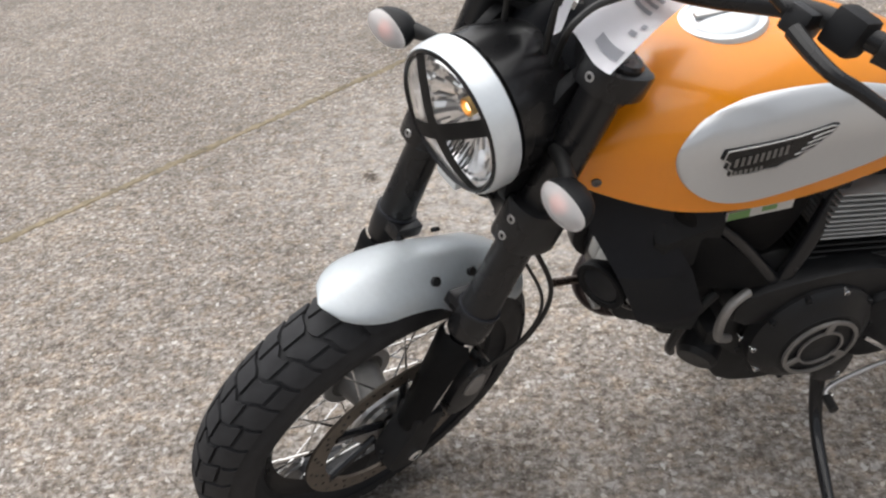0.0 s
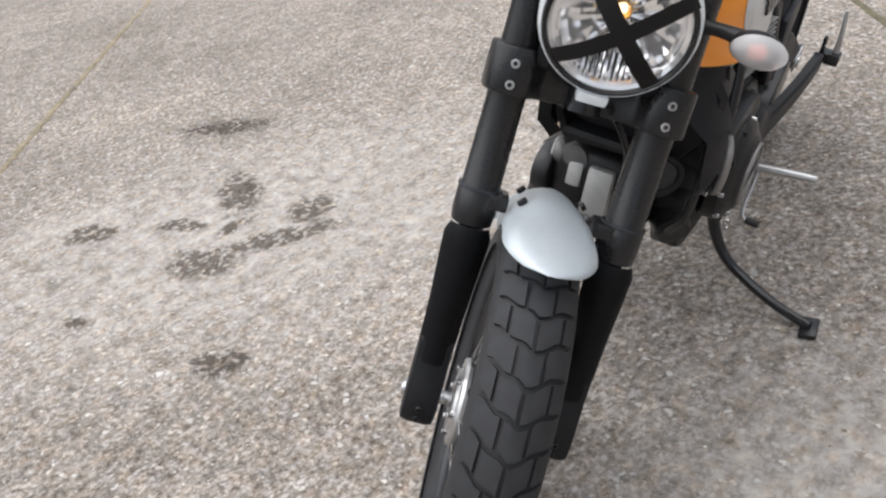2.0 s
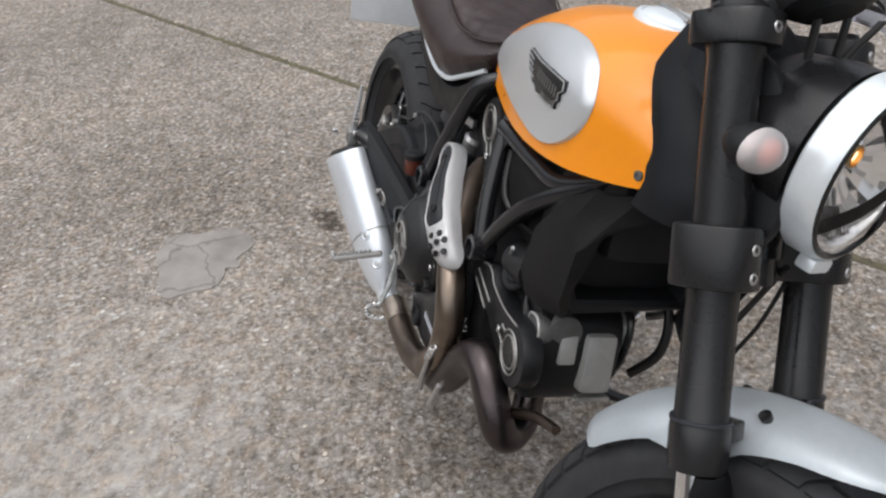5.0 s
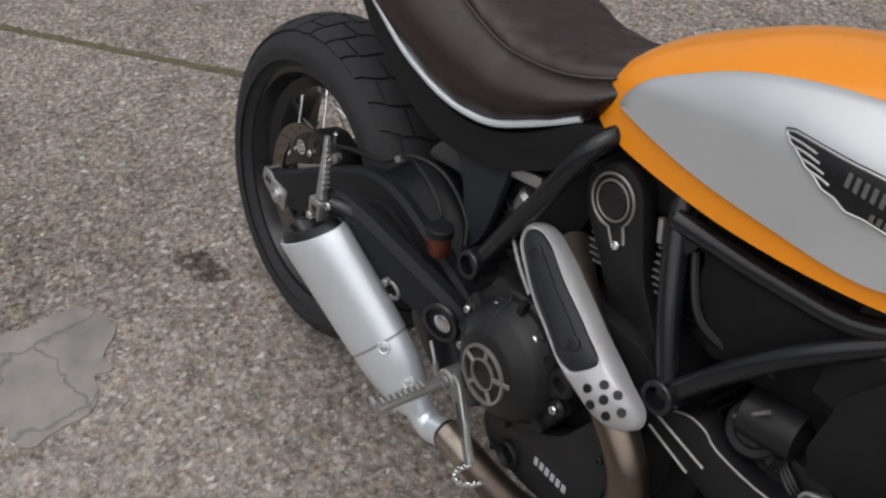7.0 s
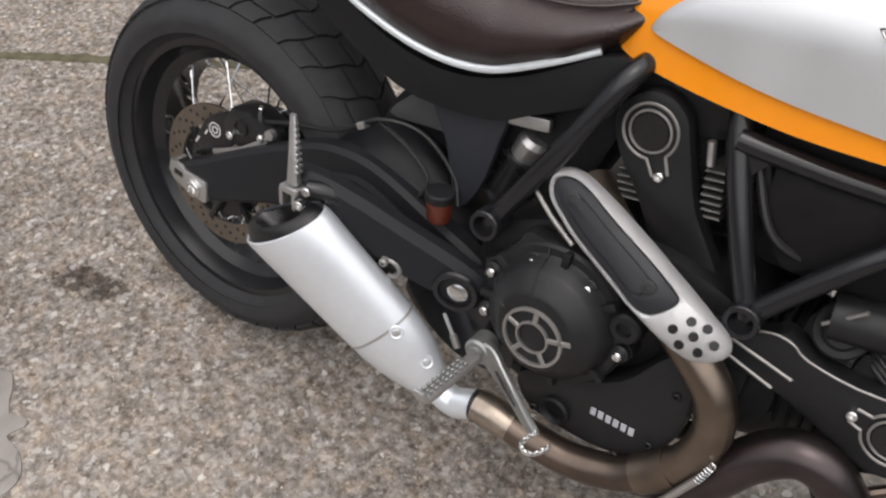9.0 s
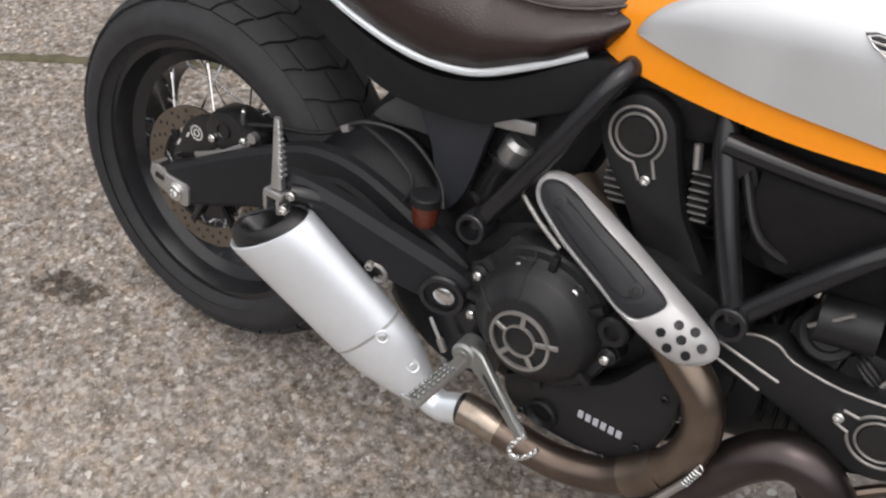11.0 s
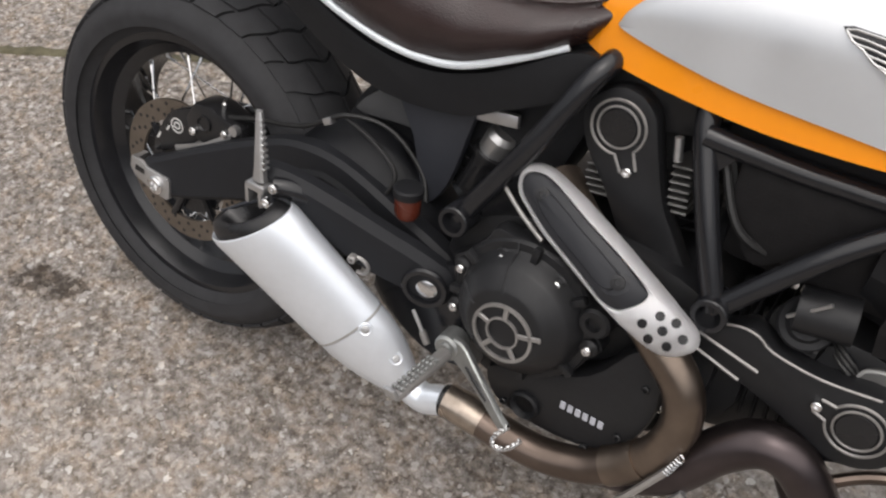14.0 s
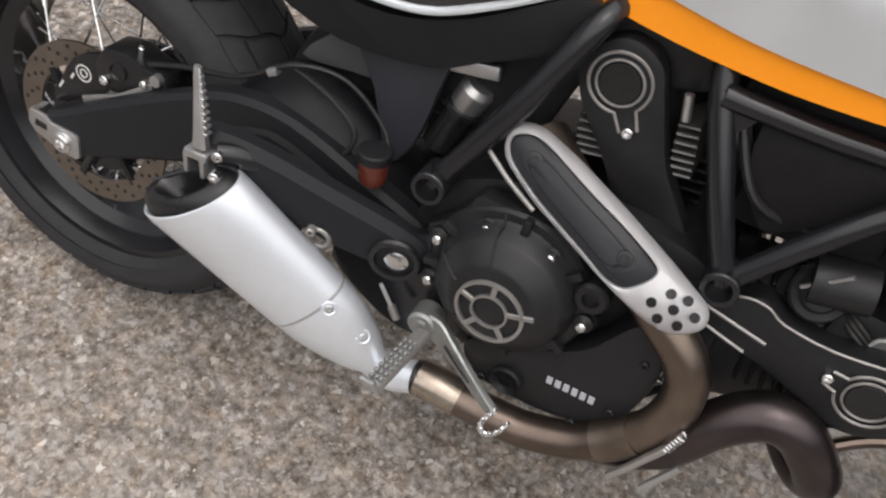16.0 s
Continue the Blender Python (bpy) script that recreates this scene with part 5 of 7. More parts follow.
# maker's name on the cover, as plain bars
b = bmesh.new()
for k in range(6):
    box((0.713 + 0.0105 * k, -0.1868, 0.337 + 0.0004 * k), (0.0072, 0.002, 0.0115), 0.0006, (0, -4, 0), b, 1)
part("cover_lettering", b, GREYPRINT, low)
part("oil_sight", lathe([(-0.18, 0.0), (-0.18, 0.022), (-0.191, 0.021), (-0.194, 0.018), (-0.190, 0.0145), (-0.186, 0.013), (-0.186, 0.0)], (0.665, 0, 0.304), (0, 1, 0), 28), PLASTIC, low, "round oil sight plug")
for x, z in ((0.80, 0.425), (0.79, 0.335), (0.755, 0.29), (0.635, 0.29)):
    part("cover_bolt", bolt((x, -0.184, z), (0, -1, 0), 0.0055, 0.006), CASTING, low)
for pts in ([(0.60, -0.15, 0.29), (0.66, -0.155, 0.268), (0.72, -0.155, 0.262), (0.77, -0.15, 0.27)],):
    part("crankcase_web", tube(pts, [0.009, 0.013, 0.012, 0.01], 10, 5), GREYCAST, bike, "bare alloy crankcase edge")

# cam belt covers
def keyhole(cx, cz, tx, tz, y, parent):
    """Two raised rings, the outer one open towards its screw."""
    d = Vector((tx - cx, tz - cz))
    a0 = math.atan2(d.y, d.x)
    for r, w in ((0.0325, 0.0019), (0.0245, 0.0017)):
        gap = 0.36 if r > 0.03 else 0.0
        pts = [(cx + r * math.cos(a), y, cz + r * math.sin(a)) for a in np.linspace(a0 + gap, a0 + 2 * math.pi - gap, 34)]
        if gap:
            n = Vector((-d.y, d.x)).normalized() * 0.0095
            pts = [(tx + n.x, y, tz + n.y)] + pts + [(tx - n.x, y, tz - n.y)]
        part("cover_ring", tube(pts, w, 6, 1), GREYCAST, parent)
    part("belt_cover_screw", bolt((tx, y, tz), (0, -1, 0), 0.0062, 0.006), STEEL, parent)
    part("pulley_cap", lathe([(0.0, 0.0), (0.0, 0.022), (-0.002, 0.021), (-0.003, 0.0)], (cx, y, cz), (0, 1, 0), 32), BLACK, parent)


bc = part("belt_cover", prism(rounded([(0.645, 0.717), (0.672, 0.721), (0.698, 0.706), (0.712, 0.674), (0.738, 0.61), (0.765, 0.572), (0.80, 0.52), (0.80, 0.47), (0.72, 0.47), (0.706, 0.53), (0.670, 0.59), (0.630, 0.64), (0.618, 0.685)], 4), -0.122, -0.095, 0.008), CASTING, bike, "black cam belt cover", pose(-0.007, 0.003, -0.0035))
keyhole(0.664, 0.675, 0.689, 0.629, -0.1235, bc)
bc = part("belt_cover", prism(rounded([(0.79, 0.50), (0.845, 0.512), (0.872, 0.528), (0.892, 0.522), (0.915, 0.510), (0.96, 0.507), (1.02, 0.517), (1.058, 0.497), (1.066, 0.46), (1.045, 0.425), (1.005, 0.412), (0.96, 0.428), (0.88, 0.452), (0.80, 0.46)], 4), -0.148, -0.115, 0.008), CASTING, bike, "black cam belt cover")
keyhole(1.014, 0.468, 0.968, 0.476, -0.150, bc)
part("cover_edge", tube([(0.838, -0.148, 0.511), (0.862, -0.149, 0.523), (0.885, -0.149, 0.522), (0.905, -0.149, 0.511), (0.96, -0.149, 0.507), (1.02, -0.149, 0.5165)], 0.0016, 6, 3), GREYCAST, bc)
b = bmesh.new()
tube([(0.825, -0.1485, 0.492), (0.90, -0.149, 0.478)], 0.0022, 6, 1, b)
tube([(0.82, -0.1485, 0.472), (0.885, -0.149, 0.456)], 0.0022, 6, 1, b)
part("cover_ribs", b, GREYCAST, bc)
# shiny cable ends and clips inside the frame triangle
part("hose_clip", tube([(0.897, -0.118, 0.541), (0.915, -0.118, 0.554), (0.937, -0.118, 0.572)], 0.0022, 8, 3), STEEL, bike, "thin bright wire clip")
part("plug_cap", lathe([(-0.02, 0.0), (-0.02, 0.03), (0.0, 0.036), (0.004, 0.034), (0.004, 0.022), (0.010, 0.018), (0.012, 0.0)], (0.918, -0.095, 0.515), (0.1, -0.6, 0.8), 28), CASTING, bike, "round black cap")
part("coil", lathe([(-0.03, 0.0), (-0.03, 0.026), (0.03, 0.026), (0.03, 0.0)], (0.935, -0.12, 0.565), (1, 0.1, 0.15), 20), CASTING, bike, "black ignition coil")
part("mounting_bar", tube([(0.9168, -0.1155, 0.5495), (0.934, -0.1225, 0.570), (0.951, -0.1295, 0.591)], 0.0026, 8, 2), ALU, bike, "thin bare metal bar over the coil")
part("regulator", lathe([(0.0, 0.0), (0.0, 0.030), (0.010, 0.0315), (0.013, 0.029), (0.011, 0.022), (0.016, 0.018), (0.016, 0.0)], (0.937, -0.098, 0.542), (0.1, -0.9, 0.42), 28), PLASTIC, bike, "round black electrical unit with a raised rim")
part("starter_motor", lathe([(-0.05, 0.0), (-0.05, 0.024), (-0.044, 0.027), (0.0, 0.028), (0.003, 0.025), (0.008, 0.025), (0.011, 0.028), (0.05, 0.027), (0.054, 0.0)], (0.985, -0.082, 0.508), (1, 0, 0.12), 28), DARKFIN, bike, "dull grey starter motor")
part("starter_end_cover", prism(rounded([(0.988, 0.505), (0.994, 0.525), (1.018, 0.534), (1.036, 0.522), (1.038, 0.50), (1.01, 0.492)], 3), -0.122, -0.10, 0.006), DARKFIN, bike, "dull grey rounded end cover")
part("cover_edge", tube([(0.99, -0.121, 0.513), (0.996, -0.122, 0.525), (1.018, -0.122, 0.532), (1.034, -0.122, 0.521), (1.036, -0.122, 0.503)], 0.0022, 8, 5), FINALLOY, bike)
for k in range(3):
    part("starter_cable", tube([(0.94, -0.09, 0.545 - 0.006 * k), (0.962, -0.118, 0.535 - 0.007 * k), (0.985, -0.122, 0.520 - 0.006 * k), (0.995, -0.10, 0.49)], 0.0028, 8, 5), HOSE, bike)
for y, r in ((0.0, 0.007), (-0.035, 0.006), (-0.06, 0.005)):
    part("engine_hose", tube([(0.78, y - 0.06, 0.68), (0.82, y - 0.07, 0.62), (0.88, y - 0.05, 0.60), (0.96, y - 0.03, 0.62), (1.02, y * 0.5 - 0.03, 0.68)], r, 8, 6), HOSE, bike)

# alternator side
ac = part("alternator_cover", lathe([(0.12, 0.0), (0.12, 0.105), (0.142, 0.104), (0.152, 0.096), (0.158, 0.083), (0.168, 0.07), (0.171, 0.0)], (0.742, 0, 0.423), (0, 1, 0), 52), CASTING, bike, "round black alternator cover")
b = lathe([(0.1715, 0.056), (0.175, 0.056), (0.175, 0.0625), (0.1705, 0.0625)], (0.742, 0, 0.423), (0, 1, 0), 48, closed=True)
lathe([(0.1715, 0.034), (0.175, 0.034), (0.175, 0.038), (0.1715, 0.038)], (0.742, 0, 0.423), (0, 1, 0), 40, b, closed=True)
for k in range(3):
    a = radians(k * 120 + 95)
    box((0.742 + 0.048 * math.cos(a), 0.1735, 0.423 + 0.048 * math.sin(a)), (0.022, 0.004, 0.013), 0.001, (0, -math.degrees(a), 0), b, 1)
part("cover_emblem", b, GREYCAST, ac, "raised bare-metal ring emblem")
for k in range(10):
    a = radians(k * 36)
    part("cover_bolt", bolt((0.742 + 0.1 * math.cos(a), 0.144, 0.423 + 0.1 * math.sin(a)), (0, 1, 0), 0.0055, 0.007), CASTING if k % 3 else STEEL, ac)
part("sprocket_cover", prism(rounded([(0.50, 0.36), (0.50, 0.44), (0.56, 0.47), (0.65, 0.47), (0.65, 0.34), (0.56, 0.325)], 4), 0.11, 0.15, 0.012), PLASTIC, bike, "black sprocket cover")
part("sump", prism(rounded([(0.80, 0.30), (0.90, 0.37), (0.90, 0.45), (0.84, 0.50), (0.80, 0.42)], 3), -0.10, 0.12, 0.014), CASTING, bike)
part("sump", prism(rounded([(0.60, 0.27), (0.80, 0.27), (0.85, 0.33), (0.86, 0.37), (0.62, 0.33)], 3), -0.09, 0.125, 0.014), CASTING, bike)
# black filler added ahead of the crankcase to close a see-through dark gap
part("sump", prism(rounded([(0.86, 0.33), (0.93, 0.345), (0.985, 0.372), (0.975, 0.41), (0.90, 0.42), (0.86, 0.40)], 3), -0.075, 0.06, 0.010), CASTING, bike)
for x, z in ((0.833, 0.371), (0.843, 0.375), (0.799, 0.409), (0.832, 0.385)):
    part("case_bolt", bolt((x, -0.128, z), (0, -1, 0), 0.0065, 0.010), STEEL, engine)
part("sump", prism(rounded([(0.93, 0.42), (0.89, 0.285), (0.78, 0.245), (0.73, 0.28), (0.80, 0.42)], 3), 0.06, 0.118, 0.010), CASTING, bike)
part("upper_case", prism(rounded([(0.60, 0.50), (0.66, 0.545), (0.80, 0.55), (0.88, 0.53), (0.86, 0.47), (0.64, 0.47)], 3), 0.06, 0.136, 0.012), CASTING, bike)
for x, z in ((0.645, 0.52), (0.70, 0.535), (0.76, 0.537), (0.82, 0.533), (0.87, 0.50), (0.88, 0.42)):
    part("case_bolt", bolt((x, 0.135, z), (0, 1, 0), 0.0065, 0.008), STEEL, engine)
part("oil_hose", tube([(0.875, 0.135, 0.558), (0.905, 0.146, 0.552), (0.918, 0.15, 0.52), (0.912, 0.146, 0.478), (0.885, 0.135, 0.452)], 0.0075, 10, 6), GREYCAST, bike, "grey braided oil line")
part("oil_hose", tube([(0.91, 0.11, 0.54), (0.955, 0.12, 0.50), (0.97, 0.115, 0.44), (0.95, 0.09, 0.385)], 0.008, 10, 6), HOSE, bike)
part("oil_filter", lathe([(-0.05, 0.0), (-0.05, 0.034), (0.02, 0.036), (0.03, 0.03), (0.03, 0.0)], (0.885, 0.075, 0.36), (0.6, 0.6, -0.3), 28), CASTING, bike, "black oil filter")

# ---- exhaust ----
part("rear_header", tube([(0.60, -0.09, 0.565), (0.635, -0.12, 0.553), (0.675, -0.142, 0.538), (0.735, -0.166, 0.512), (0.79, -0.184, 0.482), (0.834, -0.190, 0.446), (0.851, -0.190, 0.402), (0.848, -0.190, 0.356), (0.832, -0.190, 0.318), (0.803, -0.192, 0.284)], 0.0245, 20, 7), HEADER, bike, "heat-stained brown steel header pipe")
part("lower_header", tube([(0.807, -0.192, 0.288), (0.768, -0.195, 0.257), (0.712, -0.2, 0.239), (0.66, -0.204, 0.238), (0.61, -0.2075, 0.2435), (0.566, -0.2098, 0.2452)], 0.0235, 20, 7), PIPE, bike, "brown heat-stained lower exhaust pipe")
part("exhaust_sleeve", tube([(0.622, -0.2068, 0.2422), (0.595, -0.2083, 0.2446), (0.566, -0.2098, 0.2452)], 0.0245, 20, 4), WORNPIPE, bike, "rubbed bright end of the exhaust pipe")
part("front_header", tube([(0.953, -0.072, 0.387), (0.971, -0.078, 0.347), (0.991, -0.089, 0.316), (1.015, -0.116, 0.309), (1.026, -0.139, 0.330), (1.006, -0.152, 0.366), (0.972, -0.158, 0.398), (0.936, -0.163, 0.400), (0.900, -0.170, 0.366), (0.866, -0.177, 0.306), (0.82, -0.18, 0.268), (0.76, -0.182, 0.245)], [0.0235, 0.0240, 0.0250, 0.026, 0.0268, 0.0272, 0.028, 0.0285, 0.028, 0.026, 0.024, 0.022], 20, 7), DARKHEADER, bike, "dark heat-stained steel header pipe")
part("header_collar", tube([(0.829, -0.1903, 0.314), (0.812, -0.1915, 0.293), (0.793, -0.193, 0.276)], 0.0266, 20, 3), HEADER, bike)
b = tube([(0.822, -0.208, 0.247), (0.836, -0.213, 0.28), (0.862, -0.216, 0.342)], 0.0052, 8, 1)
part("exhaust_strap", b, ALU, bike, "bare metal exhaust bracket")
part("engine_pipe", tube([(1.03, -0.10, 0.352), (1.07, -0.085, 0.378), (1.12, -0.075, 0.395)], 0.008, 10, 4), PIPE, bike, "thin tan metal pipe beside the header")
part("exhaust_strap", tube([(0.862, -0.20, 0.245), (0.888, -0.198, 0.305)], 0.005, 8, 1), ALU, bike, "bare metal exhaust bracket")


def spring(p0, p1, r, turns):
    a, c = Vector(p0), Vector(p1)
    d = (c - a).normalized()
    u = d.orthogonal().normalized()
    w = d.cross(u)
    pts = [a + (c - a) * (k / (turns * 8)) + r * (math.cos(k * math.pi / 4) * u + math.sin(k * math.pi / 4) * w) for k in range(turns * 8 + 1)]
    return tube([tuple(p) for p in pts], 0.0013, 5, 1)


part("exhaust_spring", spring((0.87, -0.214, 0.37), (0.862, -0.218, 0.342), 0.005, 6), STEEL, bike, "small steel spring")

# heat shield: a long silver frame with a black insert and seven holes in its foot
SH_A, SH_B = Vector((0.601, -0.178, 0.6095)), Vector((0.825, -0.207, 0.494))
sh_d = (SH_B - SH_A).normalized()
sh_n = Vector((0.12, -0.93, 0.36))
sh_n = (sh_n - sh_d * sh_n.dot(sh_d)).normalized()
sh_w = sh_n.cross(sh_d)
if sh_w.z < 0:
    sh_w = -sh_w
SHIELD = Matrix((sh_d, sh_w, sh_n)).transposed().to_4x4()
SHIELD.translation = SH_A


HB = [(-0.02, -0.03), (0.02, -0.024), (0.08, -0.004), (0.15, 0.010), (0.217, 0.007), (0.26, -0.004)]
OUTER = rounded([(-0.021, -0.012), (-0.003, 0.007), (0.032, 0.015), (0.068, 0.021), (0.114, 0.026), (0.159, 0.029), (0.215, 0.030), (0.247, 0.027), (0.259, 0.010), (0.241, -0.020), (0.197, -0.031), (0.163, -0.034), (0.128, -0.037), (0.085, -0.041), (0.049, -0.045), (-0.003, -0.040)], 4)
INNER = rounded([(-0.012, -0.018), (-0.001, -0.001), (0.023, 0.006), (0.062, 0.010), (0.099, 0.0145), (0.132, 0.0185), (0.160, 0.020), (0.179, 0.018), (0.183, 0.008), (0.179, -0.010), (0.172, -0.022), (0.155, -0.0285), (0.118, -0.0305), (0.080, -0.034), (0.045, -0.037), (0.004, -0.034)], 4)


def lift(u, w, extra):
    mid = interp(u, [(-0.02, -0.015), (0.05, -0.012), (0.12, -0.006), (0.2, -0.001), (0.26, 0.004)])
    return interp(u, HB) + extra - 9.0 * (w - mid) ** 2


# the shell: a rolled outer edge, a broad band and the rim of a long opening; its foot is whole and has seven holes
b = bmesh.new()
bands = []
for f, extra in ((0.0, -0.012), (0.02, -0.002), (0.12, 0.005), (0.45, 0.012), (0.85, 0.014), (1.0, 0.012), (1.02, 0.006)):
    row = []
    for (u0, w0), (u1, w1) in zip(OUTER, INNER):
        u, w = u0 + (u1 - u0) * f, w0 + (w1 - w0) * f
        row.append((u, w, lift(u, w, extra)))
    bands.append(row)
ring_faces(b, bands, caps=(False, False))
bmesh.ops.solidify(b, geom=b.faces[:], thickness=0.002)
shield = part("heat_shield", b, SHIELDPAINT, bike, "satin silver heat shield with black insert", SHIELD, sharp=50)
# raised black discs stand in for the dark inside the foot's seven holes
HOLES = [(0.200, -0.006), (0.205, 0.014), (0.221, 0.022), (0.219, 0.006), (0.217, -0.012), (0.239, 0.016), (0.235, -0.002)]
for u, w in HOLES:
    part("shield_hole", lathe([(-0.001, 0.0), (0.0012, 0.0), (0.0012, 0.0052), (-0.001, 0.0054)], (u, w, lift(u, w, 0.0138)), (-(lift(u + 0.002, w, 0) - lift(u - 0.002, w, 0)) / 0.004, 18.0 * (w - 0.0), 1), 16), BLACK, shield)
b = bmesh.new()
mid_line = [(sum(p[0] for p in INNER) / len(INNER), sum(p[1] for p in INNER) / len(INNER))]
bands = []
for f, extra in ((1.0, 0.002), (0.985, 0.009), (0.93, 0.0115), (0.72, 0.0125), (0.58, 0.0128), (0.56, 0.0118), (0.52, 0.0118), (0.50, 0.0135), (0.25, 0.0138)):
    row = []
    for u1, w1 in INNER:
        cu, cw = 0.085, interp(u1, [(0.0, -0.018), (0.085, -0.011), (0.18, -0.003)])
        u = cu + (u1 - cu) * (f if f > 0.6 else 0.8 * f / 0.58)
        cw2 = interp(u, [(0.0, -0.018), (0.085, -0.011), (0.18, -0.003)])
        w = cw2 + (w1 - cw) * f
        row.append((u, w, lift(u, w, extra)))
    bands.append(row)
ring_faces(b, bands, caps=(False, True))
insert = part("shield_insert", b, SWINGPAINT, shield, "matt black insert")
for u, w in ((0.020, -0.0135), (0.150, 0.001)):
    part("insert_screw", bolt((u, w, lift(u, w, 0.013)), (0, 0, 1), 0.0085, 0.0022), BLACK, insert)
part("shield_wire", tube([(-0.02, -0.050, -0.035), (0.02, -0.052, -0.026), (0.06, -0.050, -0.018)], 0.003, 8, 4), GREYCAST, shield)

# muffler: an oval can on a slanting axis, its mouth cut on the slant
MA = Vector((0.30, -0.2354, 0.418))
md = Vector((0.7339, 0.2301, -0.6391)).normalized()
tall = Vector((0.6464, 0.0526, 0.7612))
tall = (tall - md * tall.dot(md)).normalized()
flat = tall.cross(md)
flat = flat if flat.y < 0 else -flat


def oval(profile, n=56):
    """Rings along the muffler's axis: distance, half height, half width, and how far the ring takes part in the slanted cut."""
    return [[MA + md * (s + k * (0.0175 * math.cos(a) + 0.004 * math.sin(a))) + tall * (h * math.cos(a)) + flat * (w * math.sin(a)) for a in (2 * math.pi * i / n for i in range(n))] for s, h, w, k in profile]


b = bmesh.new()
ring_faces(b, oval([(0.0, 0.060, 0.0345, 1), (-0.016, 0.062, 0.036, 1), (-0.0225, 0.0645, 0.0385, 1), (-0.021, 0.067, 0.0405, 1), (-0.013, 0.068, 0.0412, 1), (0.03, 0.0663, 0.0402, 0.5), (0.07, 0.065, 0.039, 0), (0.12, 0.0633, 0.038, 0), (0.1675, 0.0616, 0.0369, 0),
                    (0.1680, 0.0588, 0.0342, 0), (0.1712, 0.0588, 0.0342, 0), (0.1720, 0.0606, 0.0360, 0), (0.19, 0.0596, 0.036, 0), (0.215, 0.0548, 0.0345, 0), (0.24, 0.0468, 0.0320, 0), (0.262, 0.0362, 0.0290, 0), (0.276, 0.0284, 0.0258, 0), (0.282, 0.0244, 0.0232, 0), (0.286, 0.022, 0.0215, 0), (0.30, 0.0205, 0.0205, 0)]), caps=(False, True))
muf = part("muffler", b, MUFFLER, bike, "satin silver oval exhaust muffler", sharp=30)
b = bmesh.new()
ring_faces(b, oval([(-0.004, 0.0605, 0.0352, 1), (-0.019, 0.0605, 0.0352, 1), (-0.028, 0.057, 0.0325, 1), (-0.034, 0.051, 0.029, 0.95), (-0.036, 0.046, 0.026, 0.9), (-0.035, 0.034, 0.021, 0.8), (-0.030, 0.030, 0.018, 0.7), (0.02, 0.028, 0.016, 0.3)], 48), caps=(False, True))
end = part("muffler_outlet", b, BLACK, muf, "black muffler end cap")
# duller ring set in the groove: the seam's shade put into colour
b = bmesh.new()
ring_faces(b, oval([(0.1680, 0.0607, 0.0361, 0), (0.1712, 0.0604, 0.0358, 0)]), caps=(False, False))
part("seam_groove_shade", b, FINALLOY, muf, "duller ring that stands in for shade in the can's seam")
b = bmesh.new()
tube([tuple(MA - md * 0.052 + tall * -0.042 - flat * 0.012), tuple(MA - md * 0.040 - flat * 0.016), tuple(MA - md * 0.024 + tall * 0.044 - flat * 0.012)], 0.0026, 6, 5, b)
part("outlet_ridge", b, GREYPLASTIC, end)
for s, h, w, a in ((0.177, 0.0609, 0.0365, 0.80), (0.238, 0.0476, 0.0322, 0.62)):
    at = MA + md * s + tall * (h * math.cos(a)) + flat * (w * math.sin(a))
    out = (tall * (math.cos(a) / h) + flat * (math.sin(a) / w)).normalized()
    dimple = part("screw_seat", lathe([(-0.002, 0.0), (-0.002, 0.0105), (0.0006, 0.0098), (0.0012, 0.0085), (0.0004, 0.0072), (-0.0004, 0.0)], at, out, 24), MUFFLER, muf)
    part("muffler_screw", bolt(tuple(at), tuple(out), 0.0052, 0.0028), ALU, dimple)
LINK = [tuple(MA + md * 0.272), tuple(MA + md * 0.296), (0.541, -0.1665, 0.2225), (0.562, -0.1675, 0.2335), (0.579, -0.169, 0.2415)]
part("link_pipe", tube(LINK, [0.020, 0.0208, 0.0212, 0.0214, 0.0214], 20, 5), MUFFLER, bike, "satin silver link pipe")
part("pipe_clamp", tube([(0.574, -0.1688, 0.2405), (0.5805, -0.169, 0.242)], 0.0232, 20, 1), BLACK, bike, "thin dark pipe joint")
hook = [MA + md * 0.112 + tall * 0.066 - flat * 0.022 + md * (0.014 * math.cos(a)) + tall * (0.012 * math.sin(a)) for a in np.linspace(-1.2, 2.6, 9)]
part("muffler_hook", tube([tuple(q) for q in hook], 0.0032, 8, 3), GREYCAST, bike, "small grey metal muffler hook")
part("hook_bolt", bolt(tuple(MA + md * 0.098 + tall * 0.070 - flat * 0.02), tuple(flat), 0.006, 0.008), GREYCAST, bike)

